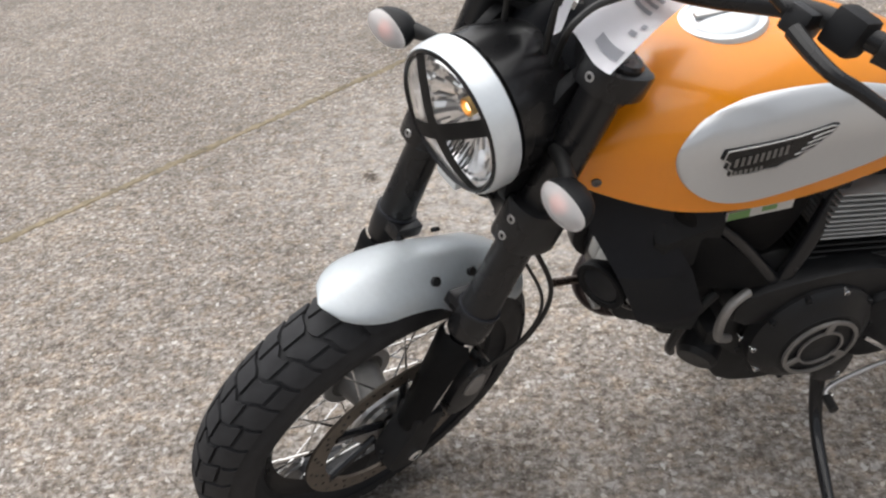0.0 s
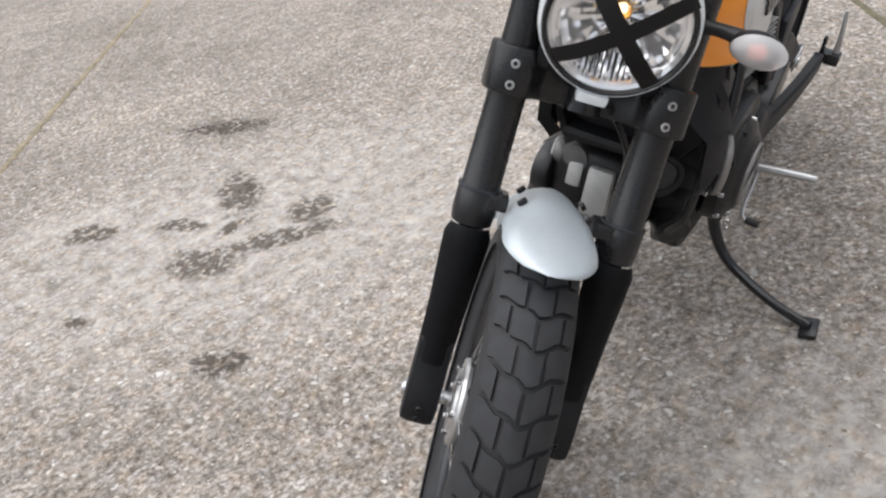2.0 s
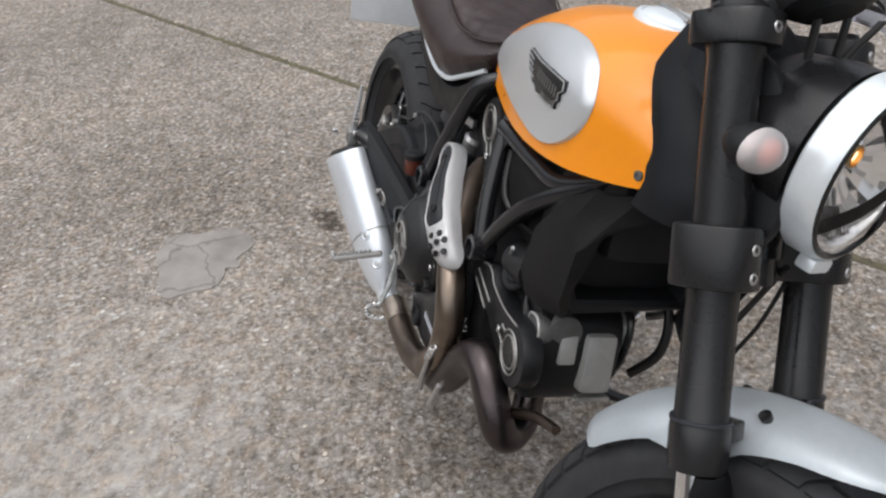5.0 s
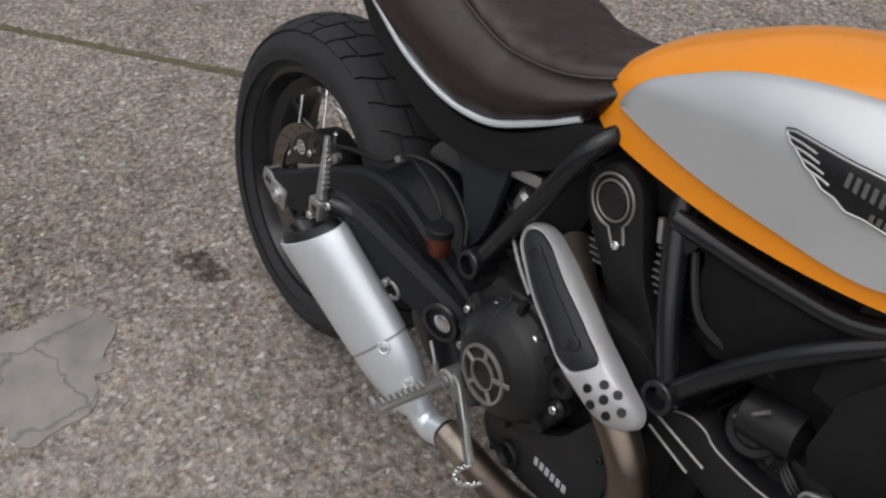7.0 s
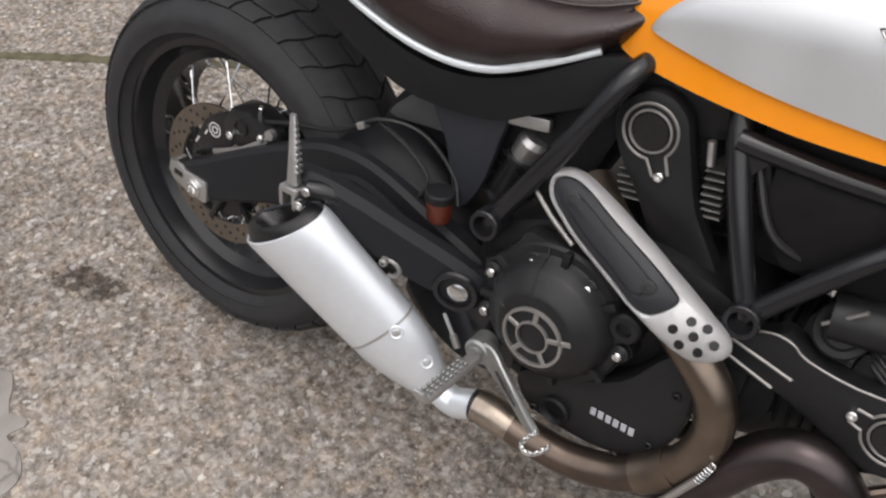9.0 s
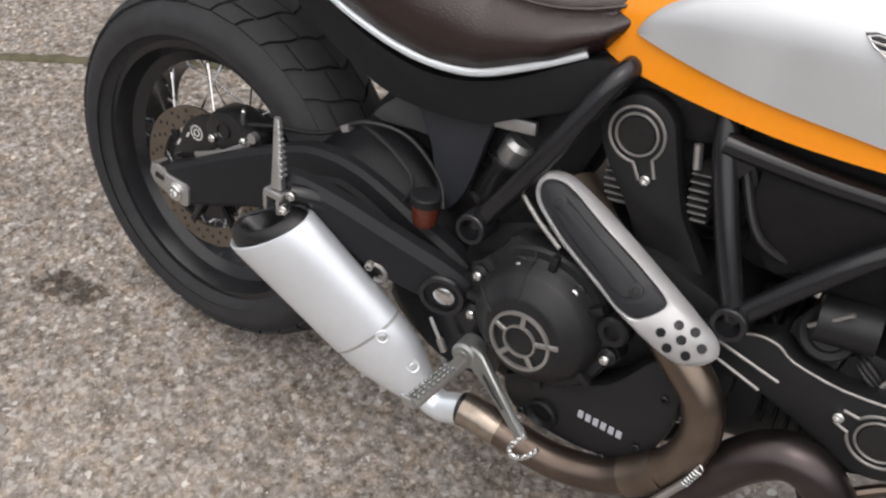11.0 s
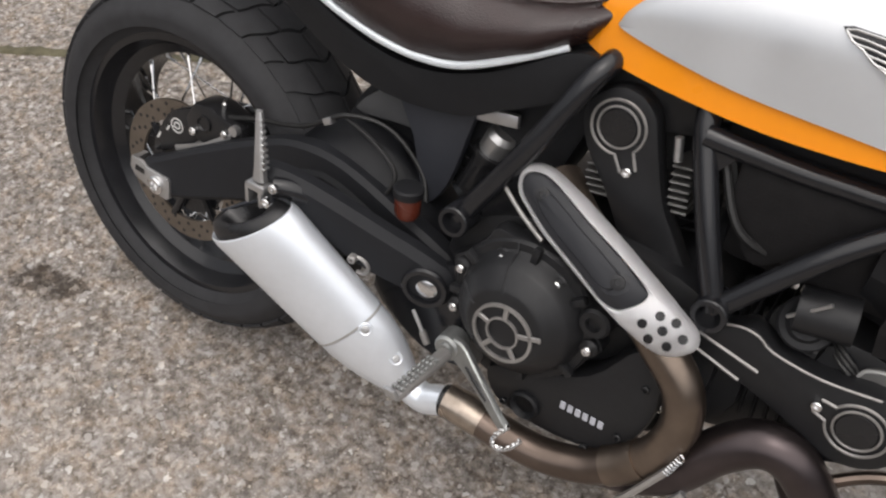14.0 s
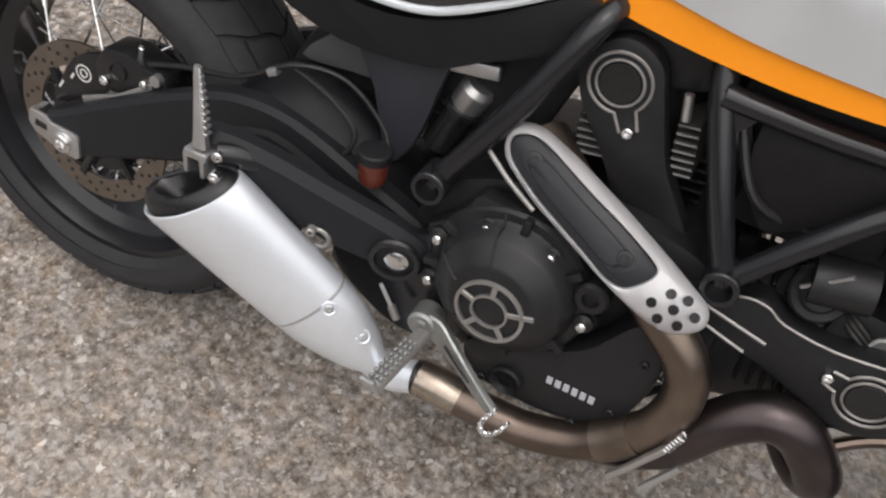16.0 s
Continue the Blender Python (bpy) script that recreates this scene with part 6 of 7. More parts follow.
# ---- swingarm ----
ARM = rounded([(-0.035, 0.298), (-0.038, 0.34), (0.0, 0.362), (0.09, 0.415), (0.19, 0.468), (0.26, 0.495), (0.34, 0.495), (0.44, 0.46), (0.53, 0.42), (0.53, 0.36), (0.40, 0.37), (0.28, 0.39), (0.17, 0.357), (0.03, 0.30)], 4)
for sy in (1, -1):
    arm = part("swingarm", prism(ARM, sy * 0.095, sy * 0.130, 0.007, seg=1), ARMPAINT, bike, "black box-section swingarm")
    # axle plate and adjuster
    b = prism([(-0.058, 0.326), (-0.054, 0.346), (-0.03, 0.343), (-0.02, 0.336), (0.022, 0.334), (0.026, 0.328), (0.026, 0.299), (0.018, 0.294), (-0.02, 0.302), (-0.048, 0.312)], sy * 0.128, sy * 0.135, 0.002)
    plate = part("axle_plate", b, ALU, arm, "bare metal chain adjuster plate")
    # thin black plate on the metal stands in for the slot's dark inside
    part("plate_slot", prism([(-0.046, 0.324), (-0.044, 0.334), (-0.026, 0.331), (-0.026, 0.322)], sy * 0.135, sy * 0.1356, 0.0), BLACK, plate)
    part("axle_nut", lathe([(0.132, 0.015), (0.140, 0.015), (0.142, 0.012), (0.142, 0.008), (0.136, 0.007), (0.136, 0.0)], (0, 0, 0.315), (0, sy, 0), 20), STEEL, plate)
    part("adjuster_block", box((-0.055, sy * 0.115, 0.330), (0.010, 0.026, 0.022), 0.002), ALU, plate)

# footrest hanger: a flat beam from the engine's rear out to the pillion footpeg
HANG_A, HANG_B = Vector((0.302, -0.268, 0.484)), Vector((0.505, -0.198, 0.398))
hg_d = (HANG_B - HANG_A).normalized()
hg_n = Vector((0.1, -1, 0.0))
hg_n = (hg_n - hg_d * hg_n.dot(hg_d)).normalized()
hg_w = hg_n.cross(hg_d)
hg_w = hg_w if hg_w.z > 0 else -hg_w
HANGER = Matrix((hg_d, hg_w, hg_n)).transposed().to_4x4()
HANGER.translation = HANG_A
HL_ = (HANG_B - HANG_A).length
hanger = part("footrest_hanger", prism(rounded([(-0.03, 0.012), (0.0, 0.024), (0.05, 0.030), (0.12, 0.032), (HL_ - 0.02, 0.034), (HL_ + 0.022, 0.024), (HL_ + 0.034, -0.004), (HL_ + 0.02, -0.03), (HL_ - 0.02, -0.037), (0.14, -0.046), (0.07, -0.036), (0.01, -0.016), (-0.025, -0.008)], 4), -0.036, 0.0, 0.011, None, "xy", seg=1), ARMPAINT, bike, "black cast footrest hanger", HANGER)
part("pivot_cup", lathe([(-0.004, 0.030), (0.002, 0.032), (0.006, 0.030), (0.006, 0.024), (-0.006, 0.022), (-0.006, 0.0)], (HL_ - 0.008, -0.004, 0), (0, 0, 1), 32), FRAME, hanger)
part("pivot_bolt", lathe([(-0.006, 0.0), (-0.006, 0.0155), (0.003, 0.0145), (0.006, 0.009), (0.0065, 0.0)], (HL_ - 0.005, -0.004, 0), (0, 0, 1), 24), STEEL, hanger, "polished pivot bolt")
part("swingarm_bridge", prism(rounded([(0.30, 0.40), (0.33, 0.47), (0.43, 0.44), (0.47, 0.38), (0.40, 0.36)], 4), -0.125, 0.125, 0.01), FRAME, bike, "black swingarm bridge")
b = bmesh.new()
rings = []
for k in range(13):
    u = k / 12
    x = 0.20 + 0.30 * u
    zc = interp(x, [(0.20, 0.455), (0.23, 0.488), (0.265, 0.518), (0.311, 0.534), (0.358, 0.527), (0.407, 0.500), (0.452, 0.454), (0.50, 0.40)])
    ze = interp(x, [(0.20, 0.44), (0.266, 0.468), (0.307, 0.478), (0.364, 0.46), (0.44, 0.424), (0.50, 0.39)])
    rings.append([(x, -0.165 + 0.125 * v, ze - 0.012 + (zc + 0.012 - ze) * math.sin(min(v / 0.62, 1) * math.pi / 2) - 0.05 * max(0, v - 0.65) ** 1.5) for v in np.linspace(0, 1, 14)])
ring_faces(b, rings, wrap=False)
bmesh.ops.solidify(b, geom=b.faces[:], thickness=0.006)
part("swingarm_brace", b, SWINGPAINT, bike, "smooth black arched swingarm brace")
part("brake_hose", tube([(0.05, -0.115, 0.44), (0.14, -0.12, 0.475), (0.24, -0.135, 0.508), (0.31, -0.135, 0.552), (0.37, -0.12, 0.55), (0.42, -0.11, 0.505), (0.44, -0.12, 0.47)], 0.0035, 8, 6), HOSE, bike, "black brake hose")
part("sensor_cable", tube([(0.30, -0.13, 0.548), (0.36, -0.135, 0.53), (0.40, -0.14, 0.50), (0.385, -0.15, 0.46), (0.36, -0.155, 0.445)], 0.003, 8, 6), HOSE, bike)
b = bmesh.new()
box((0.285, -0.137, 0.535), (0.014, 0.012, 0.01), 0.002, (0, -30, 0), b)
part("cable_clip", b, ALU, bike)
cup = part("brake_reservoir", lathe([(-0.026, 0.0), (-0.026, 0.014), (-0.020, 0.0165), (0.006, 0.0175), (0.006, 0.0)], (0.441, -0.184, 0.500), (-0.05, -0.05, 1), 28), FLUID, bike, "amber brake fluid reservoir")
part("reservoir_cap", lathe([(0.006, 0.0), (0.006, 0.020), (0.016, 0.020), (0.018, 0.018), (0.020, 0.0)], (0.441, -0.184, 0.500), (-0.05, -0.05, 1), 28), PLASTIC, cup)
# rear caliper
cal = part("rear_caliper", prism([(0.03, 0.402), (0.022, 0.43), (0.04, 0.458), (0.075, 0.462), (0.10, 0.452), (0.135, 0.45), (0.14, 0.425), (0.10, 0.408), (0.07, 0.395)], -0.118, -0.066, 0.006), BLACK, bike, "black rear brake caliper")
part("piston_cap", lathe([(0.0, 0.0), (0.0, 0.014), (0.004, 0.014), (0.0045, 0.0105), (0.002, 0.009), (0.002, 0.0)], (0.062, -0.117, 0.432), (0, -1, 0), 24), BLACK, cal)
carrier = part("caliper_carrier", prism(rounded([(-0.046, 0.345), (-0.024, 0.404), (0.0, 0.430), (0.040, 0.444), (0.05, 0.40), (0.0, 0.364)], 3), -0.117, -0.105, 0.003), BLACK, cal)
b = lathe([(-0.1174, 0.0105), (-0.1180, 0.0105), (-0.1180, 0.0125), (-0.1174, 0.0125)], (0.006, 0, 0.406), (0, 1, 0), 28, closed=True)
lathe([(-0.1174, 0.0045), (-0.1180, 0.0045), (-0.1180, 0.0065), (-0.1174, 0.0065)], (0.006, 0, 0.406), (0, 1, 0), 20, b, closed=True)
box((-0.033, -0.1175, 0.375), (0.003, 0.001, 0.013), 0, (0, 30, 0), b)
box((-0.013, -0.1175, 0.395), (0.003, 0.001, 0.010), 0, (0, 30, 0), b)
part("carrier_marks", b, WHITE, carrier, "white ring and dashes")
part("caliper_bar", prism([(0.003, 0.362), (0.001, 0.371), (0.060, 0.398), (0.114, 0.436), (0.116, 0.428), (0.065, 0.386)], -0.119, -0.114, 0.001), ALU, cal, "bare metal edge of the bracket")
part("caliper_bolt", bolt((0.042, -0.118, 0.412), (0, -1, 0), 0.007, 0.006), STEEL, cal)
part("caliper_bolt", bolt((0.105, -0.118, 0.432), (0, -1, 0), 0.006, 0.007), STEEL, cal)
part("bleed_nipple", lathe([(0.0, 0.0045), (0.012, 0.0045), (0.013, 0.003), (0.018, 0.003), (0.018, 0.0)], (0.085, -0.10, 0.458), (0.2, -0.1, 1), 10), STEEL, cal)
part("hose_joint", lathe([(0.0, 0.0), (0.0, 0.008), (0.010, 0.008), (0.010, 0.0)], (0.125, -0.116, 0.446), (0, -1, 0), 14), ALU, cal)
part("caliper_bracket", prism(rounded([(-0.005, 0.35), (0.015, 0.392), (0.06, 0.394), (0.13, 0.405), (0.12, 0.39), (0.06, 0.372), (0.02, 0.345)], 3), -0.113, -0.10, 0.003), GREYCAST, cal, "grey metal caliper bracket")

# folded pillion footpeg on its bracket
PEGLINE = [(0.2910, -0.2345, 0.4930), (0.2890, -0.2340, 0.5150), (0.2840, -0.2305, 0.5500), (0.2785, -0.2270, 0.5820)]
b = bmesh.new()
rings = []
for (x, y, z), h in zip(spline(PEGLINE, 4), np.interp(np.linspace(0, 1, 13), [0, 0.15, 0.85, 1], [0.009, 0.008, 0.005, 0.004])):
    rings.append([(x + u * h, y + v * h * 0.8, z) for u, v in ((-1, -0.6), (-0.6, -1), (0.6, -1), (1, -0.6), (1, 0.6), (0.6, 1), (-0.6, 1), (-1, 0.6))])
ring_faces(b, rings)
peg = part("pillion_footpeg", b, ALU, bike, "bare aluminium pillion footpeg folded up")
for k in range(9):
    u = k / 8
    part("peg_tooth", box((0.2985 - 0.012 * u - 0.003 * u * u, -0.2345 + 0.006 * u, 0.512 + 0.060 * u), (0.005, 0.011 - 0.004 * u, 0.0036), 0.0008, seg=1), ALU, peg)
part("peg_clevis", box((0.2905, -0.2350, 0.4850), (0.030, 0.022, 0.010), 0.003), ALU, peg)
for x in (0.279, 0.300):
    part("clevis_ear", box((x, -0.236, 0.4725), (0.0062, 0.020, 0.026), 0.0025, (0, -6, 0)), ALU, peg)
part("peg_bolt", bolt((0.3135, -0.2350, 0.4905), (0.2, -1, 0), 0.0065, 0.006), STEEL, peg)
part("peg_bracket", tube([(0.306, -0.228, 0.488), (0.325, -0.214, 0.486), (0.345, -0.200, 0.478)], [0.013, 0.0145, 0.0135], 14, 4), FRAME, bike, "black footpeg bracket")
part("peg_bolt", bolt((0.343, -0.284, 0.505), (0.2, -1, 0), 0.006, 0.005), STEEL, peg)

# the same on the stand's side
beam = [(0.300, 0.205, 0.476), (0.335, 0.204, 0.468), (0.40, 0.190, 0.432), (0.455, 0.172, 0.398), (0.52, 0.150, 0.362)]
b = bmesh.new()
rings = []
for p, h in zip(spline([Vector(q) for q in beam], 4), np.interp(np.linspace(0, 1, 17), [0, 0.2, 0.6, 1], [0.013, 0.019, 0.030, 0.034])):
    rings.append([Vector(p) + Vector((0.35 * u * h, w, 0.93 * u * h)) for u, w in ((-1, -0.012), (-1, 0.004), (-0.8, 0.010), (0.8, 0.010), (1, 0.004), (1, -0.012))])
ring_faces(b, rings)
part("stand_side_hanger", b, SWINGPAINT, bike, "black cast footrest hanger")
b = bmesh.new()
rings = []
for (x, y, z), h in zip(spline(PEGLINE, 4), np.interp(np.linspace(0, 1, 13), [0, 0.15, 0.85, 1], [0.009, 0.008, 0.005, 0.004])):
    rings.append([(x + u * h, v * h * 0.8 - y, z) for u, v in ((-1, -0.6), (-0.6, -1), (0.6, -1), (1, -0.6), (1, 0.6), (0.6, 1), (-0.6, 1), (-1, 0.6))])
ring_faces(b, rings)
far_peg = part("pillion_footpeg", b, ALU, bike, "bare aluminium pillion footpeg folded up")
part("peg_clevis", box((0.292, 0.225, 0.478), (0.034, 0.044, 0.026), 0.005), FRAME, far_peg)
part("clevis_ear", box((0.296, 0.206, 0.503), (0.014, 0.009, 0.040), 0.004), FRAME, far_peg)

# rider's footpeg and brake pedal
ARMLINE = [(0.549, -0.217, 0.346), (0.572, -0.220, 0.347), (0.598, -0.229, 0.338), (0.628, -0.242, 0.328), (0.655, -0.256, 0.321), (0.678, -0.267, 0.316)]
HALF = [0.0160, 0.0165, 0.0120, 0.0088, 0.0070, 0.006]
b = bmesh.new()
rings = []
for p, h in zip(spline([Vector(q) for q in ARMLINE], 5), smooth_table(list(enumerate(HALF)), 5)):
    p, h = Vector(p), h[1]
    rings.append([p + Vector((0.35 * u * h, w, 0.93 * u * h)) for u, w in ((-1, -0.003), (-0.86, -0.0055), (0.86, -0.0055), (1, -0.003), (1, 0.004), (-1, 0.004))])
ring_faces(b, rings)
pedal = part("brake_pedal", b, WORNALLOY, bike, "bare aluminium brake pedal with a toothed toe loop", sharp=30)
part("pedal_pivot", lathe([(-0.198, 0.0), (-0.198, 0.019), (-0.224, 0.0185), (-0.227, 0.015), (-0.227, 0.010), (-0.231, 0.009), (-0.231, 0.004), (-0.228, 0.0)], (0.556, 0, 0.344), (0, 1, 0), 28), WORNALLOY, pedal)
# black strip laid on the uncut arm for the dark inside its slot
slot = [Vector(ARMLINE[2]).lerp(Vector(ARMLINE[3]), u) + Vector((0, -0.0056, 0)) for u in (-0.2, 0.5, 1.3)]
part("pedal_slot", tube([tuple(q) for q in slot], [0.002, 0.003, 0.0018], 8, 4), BLACK, pedal)
LOOP = [(0.679, -0.264, 0.320), (0.672, -0.277, 0.314), (0.671, -0.286, 0.306), (0.681, -0.285, 0.300), (0.691, -0.272, 0.299), (0.696, -0.257, 0.302)]
part("toe_loop", tube(LOOP, 0.0030, 8, 5), ALU, pedal)
line = spline([Vector(q) for q in LOOP], 4)
for k in range(1, len(line) - 1, 2):
    c = Vector(line[k])
    part("toe_tooth", box(tuple(c + Vector((0, -0.001, 0.0035))), (0.005, 0.005, 0.0054), 0.0011, (20, 15, 40 * k), seg=1), STEEL, pedal)
PEG_A, PEG_B = Vector((0.578, -0.212, 0.366)), Vector((0.559, -0.299, 0.340))
pd = (PEG_B - PEG_A).normalized()
pw = Vector((0.8, -0.1, 0.35))
pw = (pw - pd * pw.dot(pd)).normalized()
pn = pw.cross(pd)
pn = pn if pn.z > 0 else -pn
PEG = Matrix((pd, pw, pn)).transposed().to_4x4()
PEG.translation = PEG_A
PL = (PEG_B - PEG_A).length
rider = part("rider_footpeg", box((PL / 2, 0, -0.005), (PL, 0.020, 0.011), 0.004), GREYCAST, bike, "grey metal rider footpeg with ribbed tread", PEG)
tooth = None
for k in range(8):
    for side_y in (-0.0072, 0.0, 0.0072):
        if tooth is None:
            tooth = ob = part("peg_tooth", box((0, 0, 0.0015), (0.0058, 0.0048, 0.006), 0.0012, seg=1), WORNALLOY, rider)
        else:
            ob = new("peg_tooth", tooth.data)
            ob.parent = rider
        ob.matrix_local = pose(0.024 + 0.0082 * k, side_y, 0)
part("peg_end_lip", box((PL, 0, 0.002), (0.006, 0.021, 0.015), 0.002), ALU, rider)
part("brake_switch_rod", tube([(0.488, -0.206, 0.357), (0.497, -0.207, 0.346), (0.509, -0.208, 0.331)], [0.0026, 0.0028, 0.0026], 8, 3), ALU, bike, "thin bare metal brake rod")
part("rod_sleeve", tube([(0.508, -0.208, 0.333), (0.519, -0.209, 0.318)], 0.0052, 10, 1), GREYCAST, bike)
part("rear_set_plate", prism(rounded([(0.42, 0.345), (0.45, 0.40), (0.53, 0.44), (0.56, 0.45), (0.60, 0.37), (0.60, 0.31), (0.55, 0.285), (0.49, 0.295)], 3), -0.178, -0.16, 0.004), FRAME, bike, "black footrest plate", pose(-0.014, -0.006, -0.006))
part("rider_footpeg", tube([(0.586, 0.16, 0.328), (0.584, 0.23, 0.336), (0.5815, 0.302, 0.343)], [0.008, 0.009, 0.008], 10, 3), ALU, bike, "bare aluminium rider footpeg")
lever = part("gear_lever", tube([(0.555, 0.165, 0.32), (0.62, 0.172, 0.325), (0.69, 0.176, 0.30), (0.70, 0.19, 0.292)], [0.005, 0.004, 0.004, 0.004], 10, 5), ALU, bike, "bare aluminium gear lever")
part("toe_rubber", tube([(0.70, 0.188, 0.292), (0.702, 0.215, 0.293)], 0.008, 10, 1), HOSE, lever)
part("gear_linkage", tube([(0.60, 0.165, 0.36), (0.63, 0.17, 0.39), (0.655, 0.165, 0.41)], 0.004, 8, 3), STEEL, bike)

# ---- side stand ----
foot = bike.matrix_world.inverted()
toe = foot @ Vector((0.671, 1.442, 0.013))
stand = part("side_stand", tube([(0.70, 0.13, 0.30), (0.697, 0.150, 0.225), (0.706, 0.190, 0.170), (0.722, 0.254, 0.139), (0.744, 0.33, 0.122), tuple(toe)], [0.015, 0.013, 0.0115, 0.011, 0.0105, 0.011], 12, 6), FRAME, bike, "black steel side stand")
b = box((0, 0, 0), (0.062, 0.036, 0.012), 0.004)
m = foot @ pose(0.671, 1.442, 0.007, 0, 0, 18)
part("stand_foot", b, FRAME, bike, "flat stand foot on the concrete", m)
part("stand_bracket", prism(rounded([(0.67, 0.28), (0.67, 0.34), (0.73, 0.34), (0.735, 0.29), (0.70, 0.265)], 3), 0.12, 0.165, 0.006), FRAME, bike)
part("stand_spring", spring((0.685, 0.155, 0.33), (0.680, 0.168, 0.22), 0.005, 14), STEEL, bike)

# ---- under the seat ----
SEATBASE = [(0.10, 0.775), (0.20, 0.712), (0.28, 0.672), (0.36, 0.652), (0.43, 0.655), (0.50, 0.68), (0.575, 0.725), (0.61, 0.74), (0.64, 0.73), (0.60, 0.68), (0.52, 0.635), (0.47, 0.61), (0.36, 0.60), (0.26, 0.63), (0.15, 0.70)]
part("seat_base", prism(rounded(SEATBASE, 3), -0.118, 0.118, 0.01), PLASTIC, bike, "black plastic under-seat panel")
for sy in (1, -1):
    part("mud_flap", prism(rounded([(0.365, 0.62), (0.475, 0.625), (0.478, 0.58), (0.462, 0.50), (0.438, 0.462), (0.425, 0.475), (0.40, 0.55)], 3), sy * 0.096, sy * 0.112, 0.005), GREYPLASTIC, bike, "dark grey plastic splash panel")
part("rear_mudguard", prism(rounded([(0.27, 0.50), (0.30, 0.575), (0.36, 0.60), (0.40, 0.55), (0.36, 0.50)], 3), -0.07, 0.07, 0.008), PLASTIC, bike, "black plastic splash guard")
part("guard_plate", prism(rounded([(0.292, 0.542), (0.345, 0.597), (0.358, 0.603), (0.372, 0.592), (0.392, 0.552), (0.36, 0.545)], 3), -0.09, -0.078, 0.003), material("grey_guard_plastic", (0.06, 0.061, 0.064), 0.5, grain=0.1, bump=0.1, bscale=900), bike, "grey plastic guard plate above the tyre")
# black filler added behind the shock so the rear frame reads dark
part("rear_dark_filler", prism(rounded([(0.46, 0.52), (0.47, 0.64), (0.56, 0.70), (0.64, 0.70), (0.62, 0.60), (0.58, 0.52)], 3), -0.055, 0.055, 0.01), PLASTIC, bike)
part("shock", lathe([(-0.06, 0.0), (-0.06, 0.02), (-0.004, 0.02), (0.0, 0.026), (0.006, 0.026), (0.006, 0.0)], (0.503, -0.085, 0.556), (0.35, 0, 0.94), 28), BLACK, bike, "black shock absorber body")
part("shock_sleeve", lathe([(0.004, 0.0), (0.004, 0.020), (0.030, 0.0215), (0.038, 0.017), (0.038, 0.0)], (0.503, -0.085, 0.556), (0.35, 0, 0.94), 28), ALU, bike, "bare metal sleeve of the shock")
part("shock_spring", spring((0.44, -0.06, 0.49), (0.49, -0.08, 0.57), 0.022, 5), BLACK, bike)
part("exhaust_port_bracket", box((0.503, -0.103, 0.616), (0.072, 0.010, 0.017), 0.003, (0, -9, 0)), ALU, bike, "bare metal bracket")
part("seat_lock", prism([(0.566, 0.682), (0.578, 0.70), (0.586, 0.698), (0.574, 0.679)], -0.124, -0.119, 0.001), ALU, bike, "small bare metal tab")
plate = part("number_plate", box((-0.36, -0.030, 0.640), (0.003, 0.229, 0.178), 0.001, (0, -18, 0)), material("number_plate_back", (0.46, 0.475, 0.49), 0.5, grain=0.1), bike, "grey number plate seen from its back")
part("tail_bracket", tube([(-0.35, -0.02, 0.70), (-0.25, 0.0, 0.76), (-0.02, 0.0, 0.80)], 0.014, 10, 4), PLASTIC, bike, "black tail bracket")

# ---- handlebar and what hangs on it ----
BAR = [(-0.16, 0.42, 1.215), (-0.135, 0.34, 1.21), (-0.09, 0.22, 1.205), (-0.045, 0.12, 1.165), (-0.03, 0.06, 1.148), (-0.03, 0.0, 1.146)]
bar = part("handlebar", tube(BAR + [(x, -y, z) for x, y, z in reversed(BAR[:-1])], 0.0125, 14, 6), BLACK, bike, "wide black handlebar", FORK)
for sy in (1, -1):
    part("riser", lathe([(1.07, 0.018), (1.16, 0.018), (1.163, 0.015), (1.163, 0.0)], (-0.03, sy * 0.04, 0), (0, 0, 1), 20), BLACK, bar)
    part("grip", tube([(-0.16, sy * 0.42, 1.215), (-0.14, sy * 0.355, 1.211), (-0.115, sy * 0.285, 1.208)], [0.017, 0.0165, 0.018], 16, 4), HOSE, bar, "black rubber grip")
    part("switch_block", box((-0.10, sy * 0.255, 1.207), (0.045, 0.04, 0.045), 0.008), PLASTIC, bar, "black switch block")
    part("lever_perch", box((-0.078, sy * 0.215, 1.195), (0.045, 0.03, 0.032), 0.006), BLACK, bar)
    pull = [(-0.045, 0.225, 1.190), (-0.036, 0.262, 1.185), (-0.035, 0.292, 1.182), (-0.051, 0.318, 1.180), (-0.068, 0.368, 1.174), (-0.056, 0.427, 1.167)] if sy > 0 else [(-0.07, -0.22, 1.188), (-0.062, -0.26, 1.181), (-0.045, -0.33, 1.165), (-0.02, -0.395, 1.149)]
    lv = part("lever", tube(pull, [0.010, 0.0088, 0.008, 0.0075, 0.007, 0.0065][-len(pull):], 10, 5), BLACK, bar, "black hand lever")
    b = bmesh.new()
    bmesh.ops.create_uvsphere(b, u_segments=14, v_segments=10, radius=0.0095, matrix=pose(*pull[-1]))
    part("lever_ball", b, BLACK, lv)
part("clutch_cable", tube([(-0.05, 0.20, 1.20), (0.03, 0.13, 1.235), (0.07, 0.055, 1.20), (0.075, 0.03, 1.12), (0.045, 0.035, 1.0), (0.0, 0.05, 0.9)], 0.0045, 8, 6), HOSE, bike, "", FORK)
part("brake_line", tube([(-0.05, -0.20, 1.20), (0.04, -0.14, 1.22), (0.08, -0.06, 1.14), (0.05, -0.03, 0.98), (0.03, -0.03, 0.84)], 0.0045, 8, 6), HOSE, bike, "", FORK)
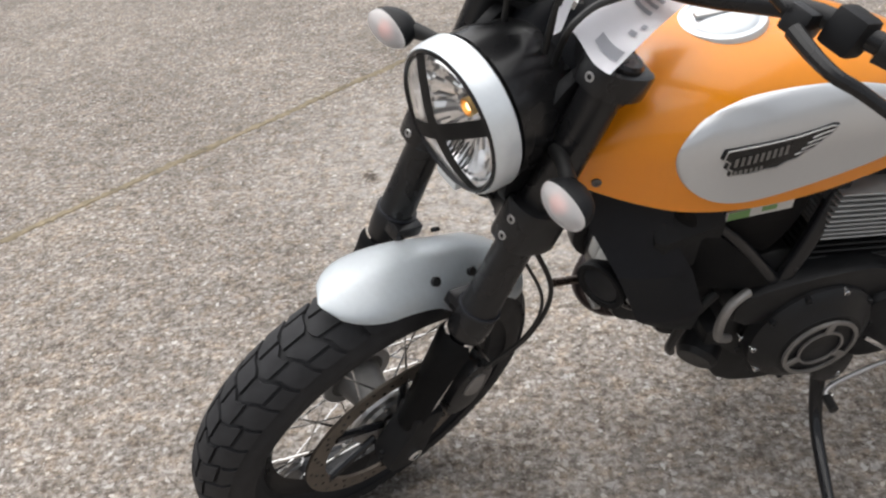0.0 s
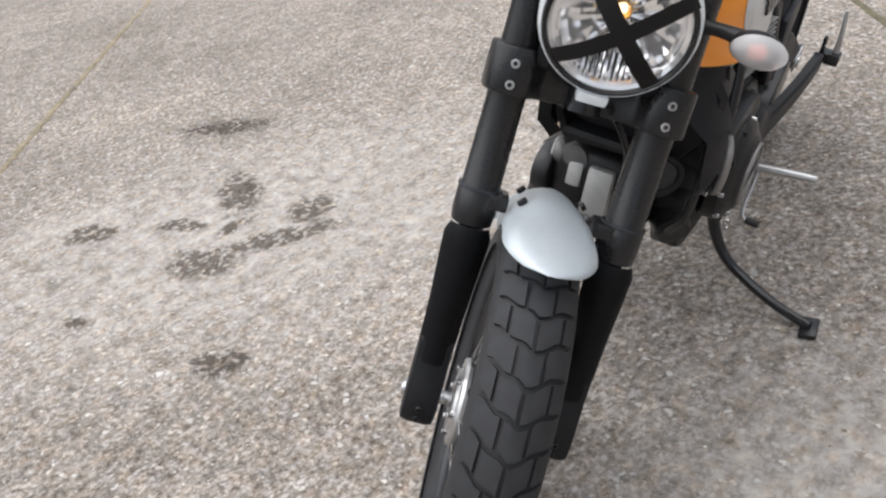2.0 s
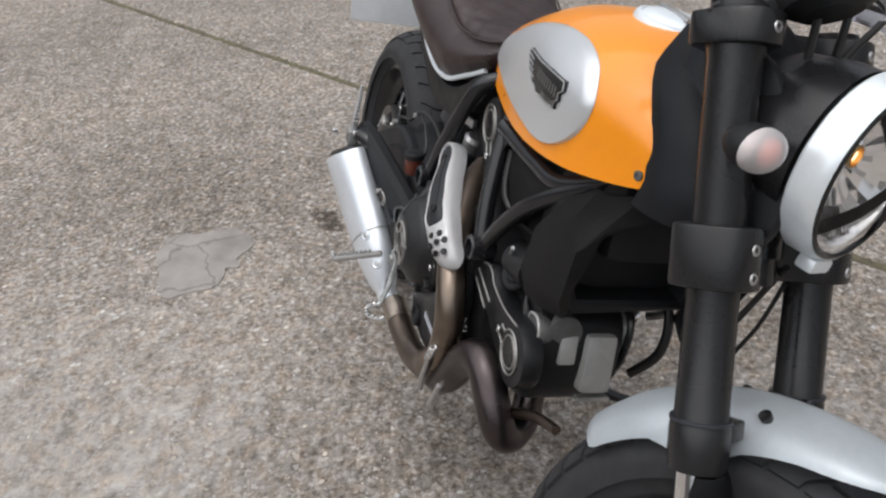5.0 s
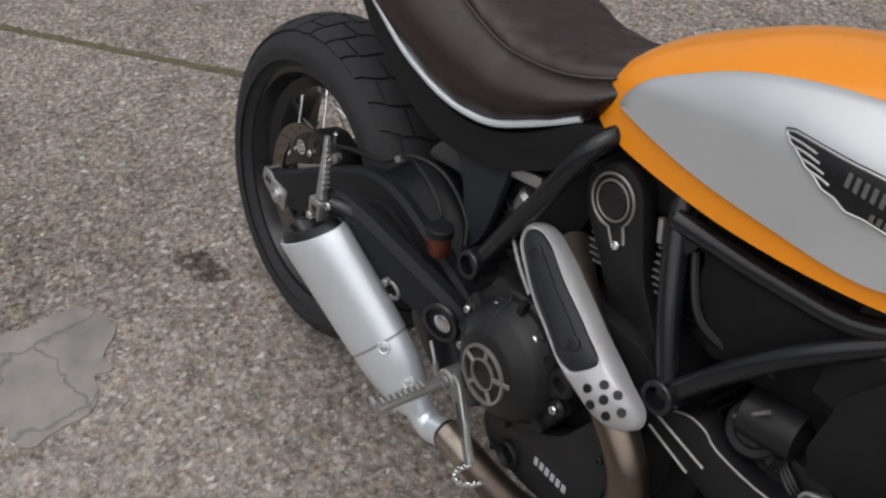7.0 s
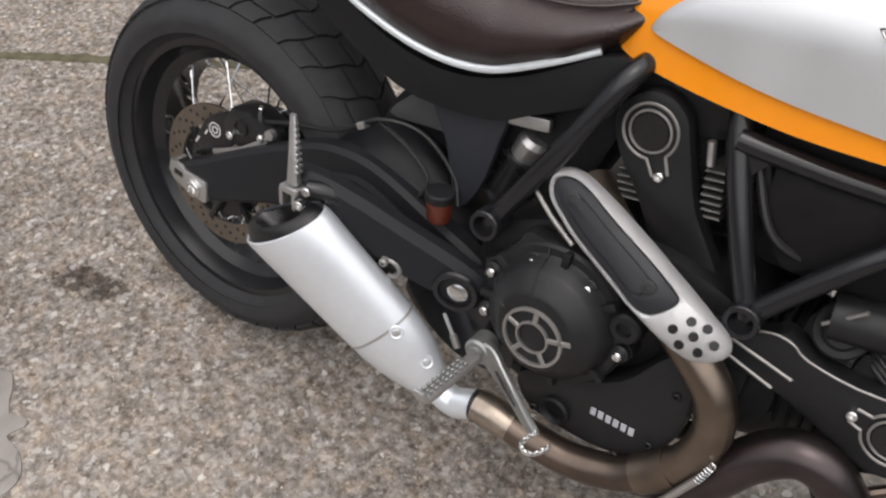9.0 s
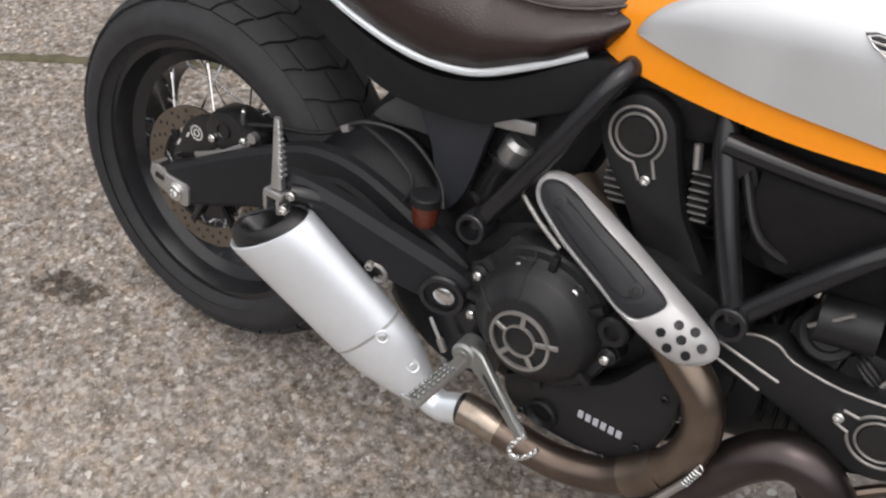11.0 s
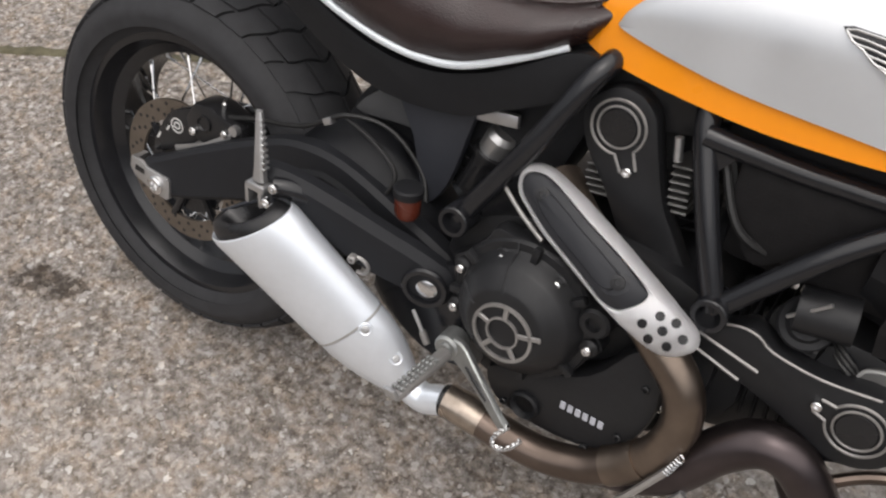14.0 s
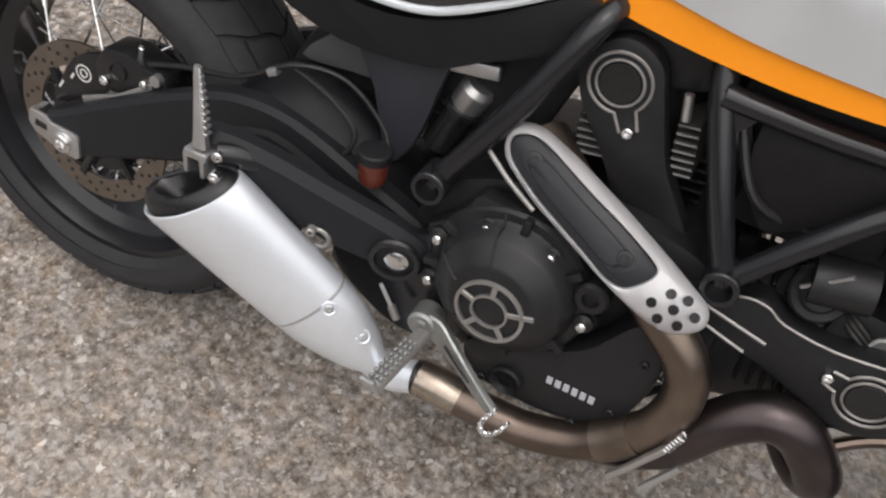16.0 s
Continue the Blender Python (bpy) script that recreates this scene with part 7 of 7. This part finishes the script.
part("front_brake_line", tube([(0.03, 0.03, 0.82), (-0.04, 0.085, 0.76), (-0.125, 0.115, 0.66), (-0.13, 0.12, 0.56), (-0.07, 0.11, 0.48)], 0.004, 8, 6), HOSE, bike, "", FORK)
part("wheel_sensor_cable", tube([(0.02, 0.05, 0.80), (-0.03, 0.095, 0.74), (-0.095, 0.125, 0.66), (-0.11, 0.125, 0.57), (-0.06, 0.115, 0.50)], 0.0028, 8, 6), HOSE, bike, "", FORK)
cal = part("front_caliper", prism(rounded([(-0.095, 0.40), (-0.10, 0.46), (-0.085, 0.505), (-0.045, 0.51), (-0.025, 0.47), (-0.03, 0.41), (-0.06, 0.385)], 3), 0.05, 0.118, 0.009), BLACK, bike, "black front brake caliper", FORK)
part("caliper_plate", prism(rounded([(-0.08, 0.44), (-0.075, 0.485), (-0.05, 0.49), (-0.045, 0.45)], 3), 0.118, 0.121, 0.001), GREYCAST, cal)

# ---- paper tag lying over the fork clamp ----
bar_m = bike.matrix_world @ FORK
b = bmesh.new()
rings = []
for i in range(25):
    v = i / 24
    row = []
    for j in range(25):
        u = j / 24
        p = Vector((0.081, 0.135, 1.082)).lerp(Vector((0.082, 0.066, 1.088)), u).lerp(Vector((-0.1228, 0.0725, 1.14)).lerp(Vector((-0.087, 0.005, 1.142)), u), v)
        row.append(p + Vector((0, 0, 0.010 * math.sin(v * math.pi) - 0.004 * math.sin(u * 5))))
    rings.append(row)
ring_faces(b, rings, wrap=False)
sheet = [[v.copy() for v in r] for r in rings]
bmesh.ops.solidify(b, geom=b.faces[:], thickness=0.0012)
tag = tagged(part("paper_tag", b, PAPER), "white printed paper tag lying over the handlebar clamp", "paper tag")
tag.matrix_world = bar_m


def printed(i0, i1, j0, j1, mat, name):
    b = bmesh.new()
    ring_faces(b, [[sheet[i][j] + Vector((0, 0, 0.0016)) for j in range(j0, j1 + 1)] for i in range(i0, i1 + 1)], wrap=False)
    bmesh.ops.solidify(b, geom=b.faces[:], thickness=0.0004)
    part(name, b, mat, tag)


printed(2, 4, 2, 14, GREYPRINT, "printed_band")
b = bmesh.new()
ring_faces(b, [[Vector((0.107, 0.066, 1.086)).lerp(Vector((0.088, 0.060, 1.087)), u).lerp(Vector((-0.01, -0.050, 1.118)).lerp(Vector((-0.03, -0.03, 1.12)), u), v) + Vector((0, 0, 0.006 * math.sin(v * 3))) for u in (0, 0.5, 1)] for v in np.linspace(0, 1, 7)], wrap=False)
bmesh.ops.solidify(b, geom=b.faces[:], thickness=0.001)
part("tag_leaf", b, PAPER, tag, "second leaf of the tag")
for i0, i1, j0, j1 in ((7, 8, 4, 7), (9, 10, 3, 5), (12, 13, 6, 14), (14, 15, 6, 17), (16, 17, 6, 12), (19, 20, 6, 15)):
    printed(i0, i1, j0, j1, GREYPRINT, "printed_bar")
printed(9, 14, 20, 24, RED, "printed_block")
part("tag_cord", tube([(0.035, 0.042, 1.00), (0.062, 0.052, 1.05), (0.0886, 0.068, 1.088), (0.086, 0.0705, 1.106), (0.062, 0.067, 1.121), (0.0294, 0.067, 1.131), (-0.03, 0.07, 1.150)], 0.0042, 8, 6), HOSE, bike, "black cable over the paper tag", FORK)

# ---- wheel of a parked vehicle at the yard's edge ----
park = pose(2.22, 6.3, 0.305, 0, 0, 25)
b = lathe([(-0.09, 0.20), (-0.098, 0.23), (-0.098, 0.275), (-0.085, 0.298), (-0.05, 0.305), (0.05, 0.305), (0.085, 0.298), (0.098, 0.275), (0.098, 0.23), (0.09, 0.20)], (0, 0, 0), (0, 1, 0), 56, closed=True)
spare = tagged(part("parked_wheel", b, RUBBER), "black tyre of a parked vehicle standing on the concrete", "wheel")
spare.matrix_world = park
part("rim", lathe([(-0.06, 0.0), (-0.065, 0.05), (-0.05, 0.17), (-0.085, 0.205), (0.085, 0.205), (0.06, 0.17), (0.05, 0.0)], (0, 0, 0), (0, 1, 0), 40), GREYCAST, spare)
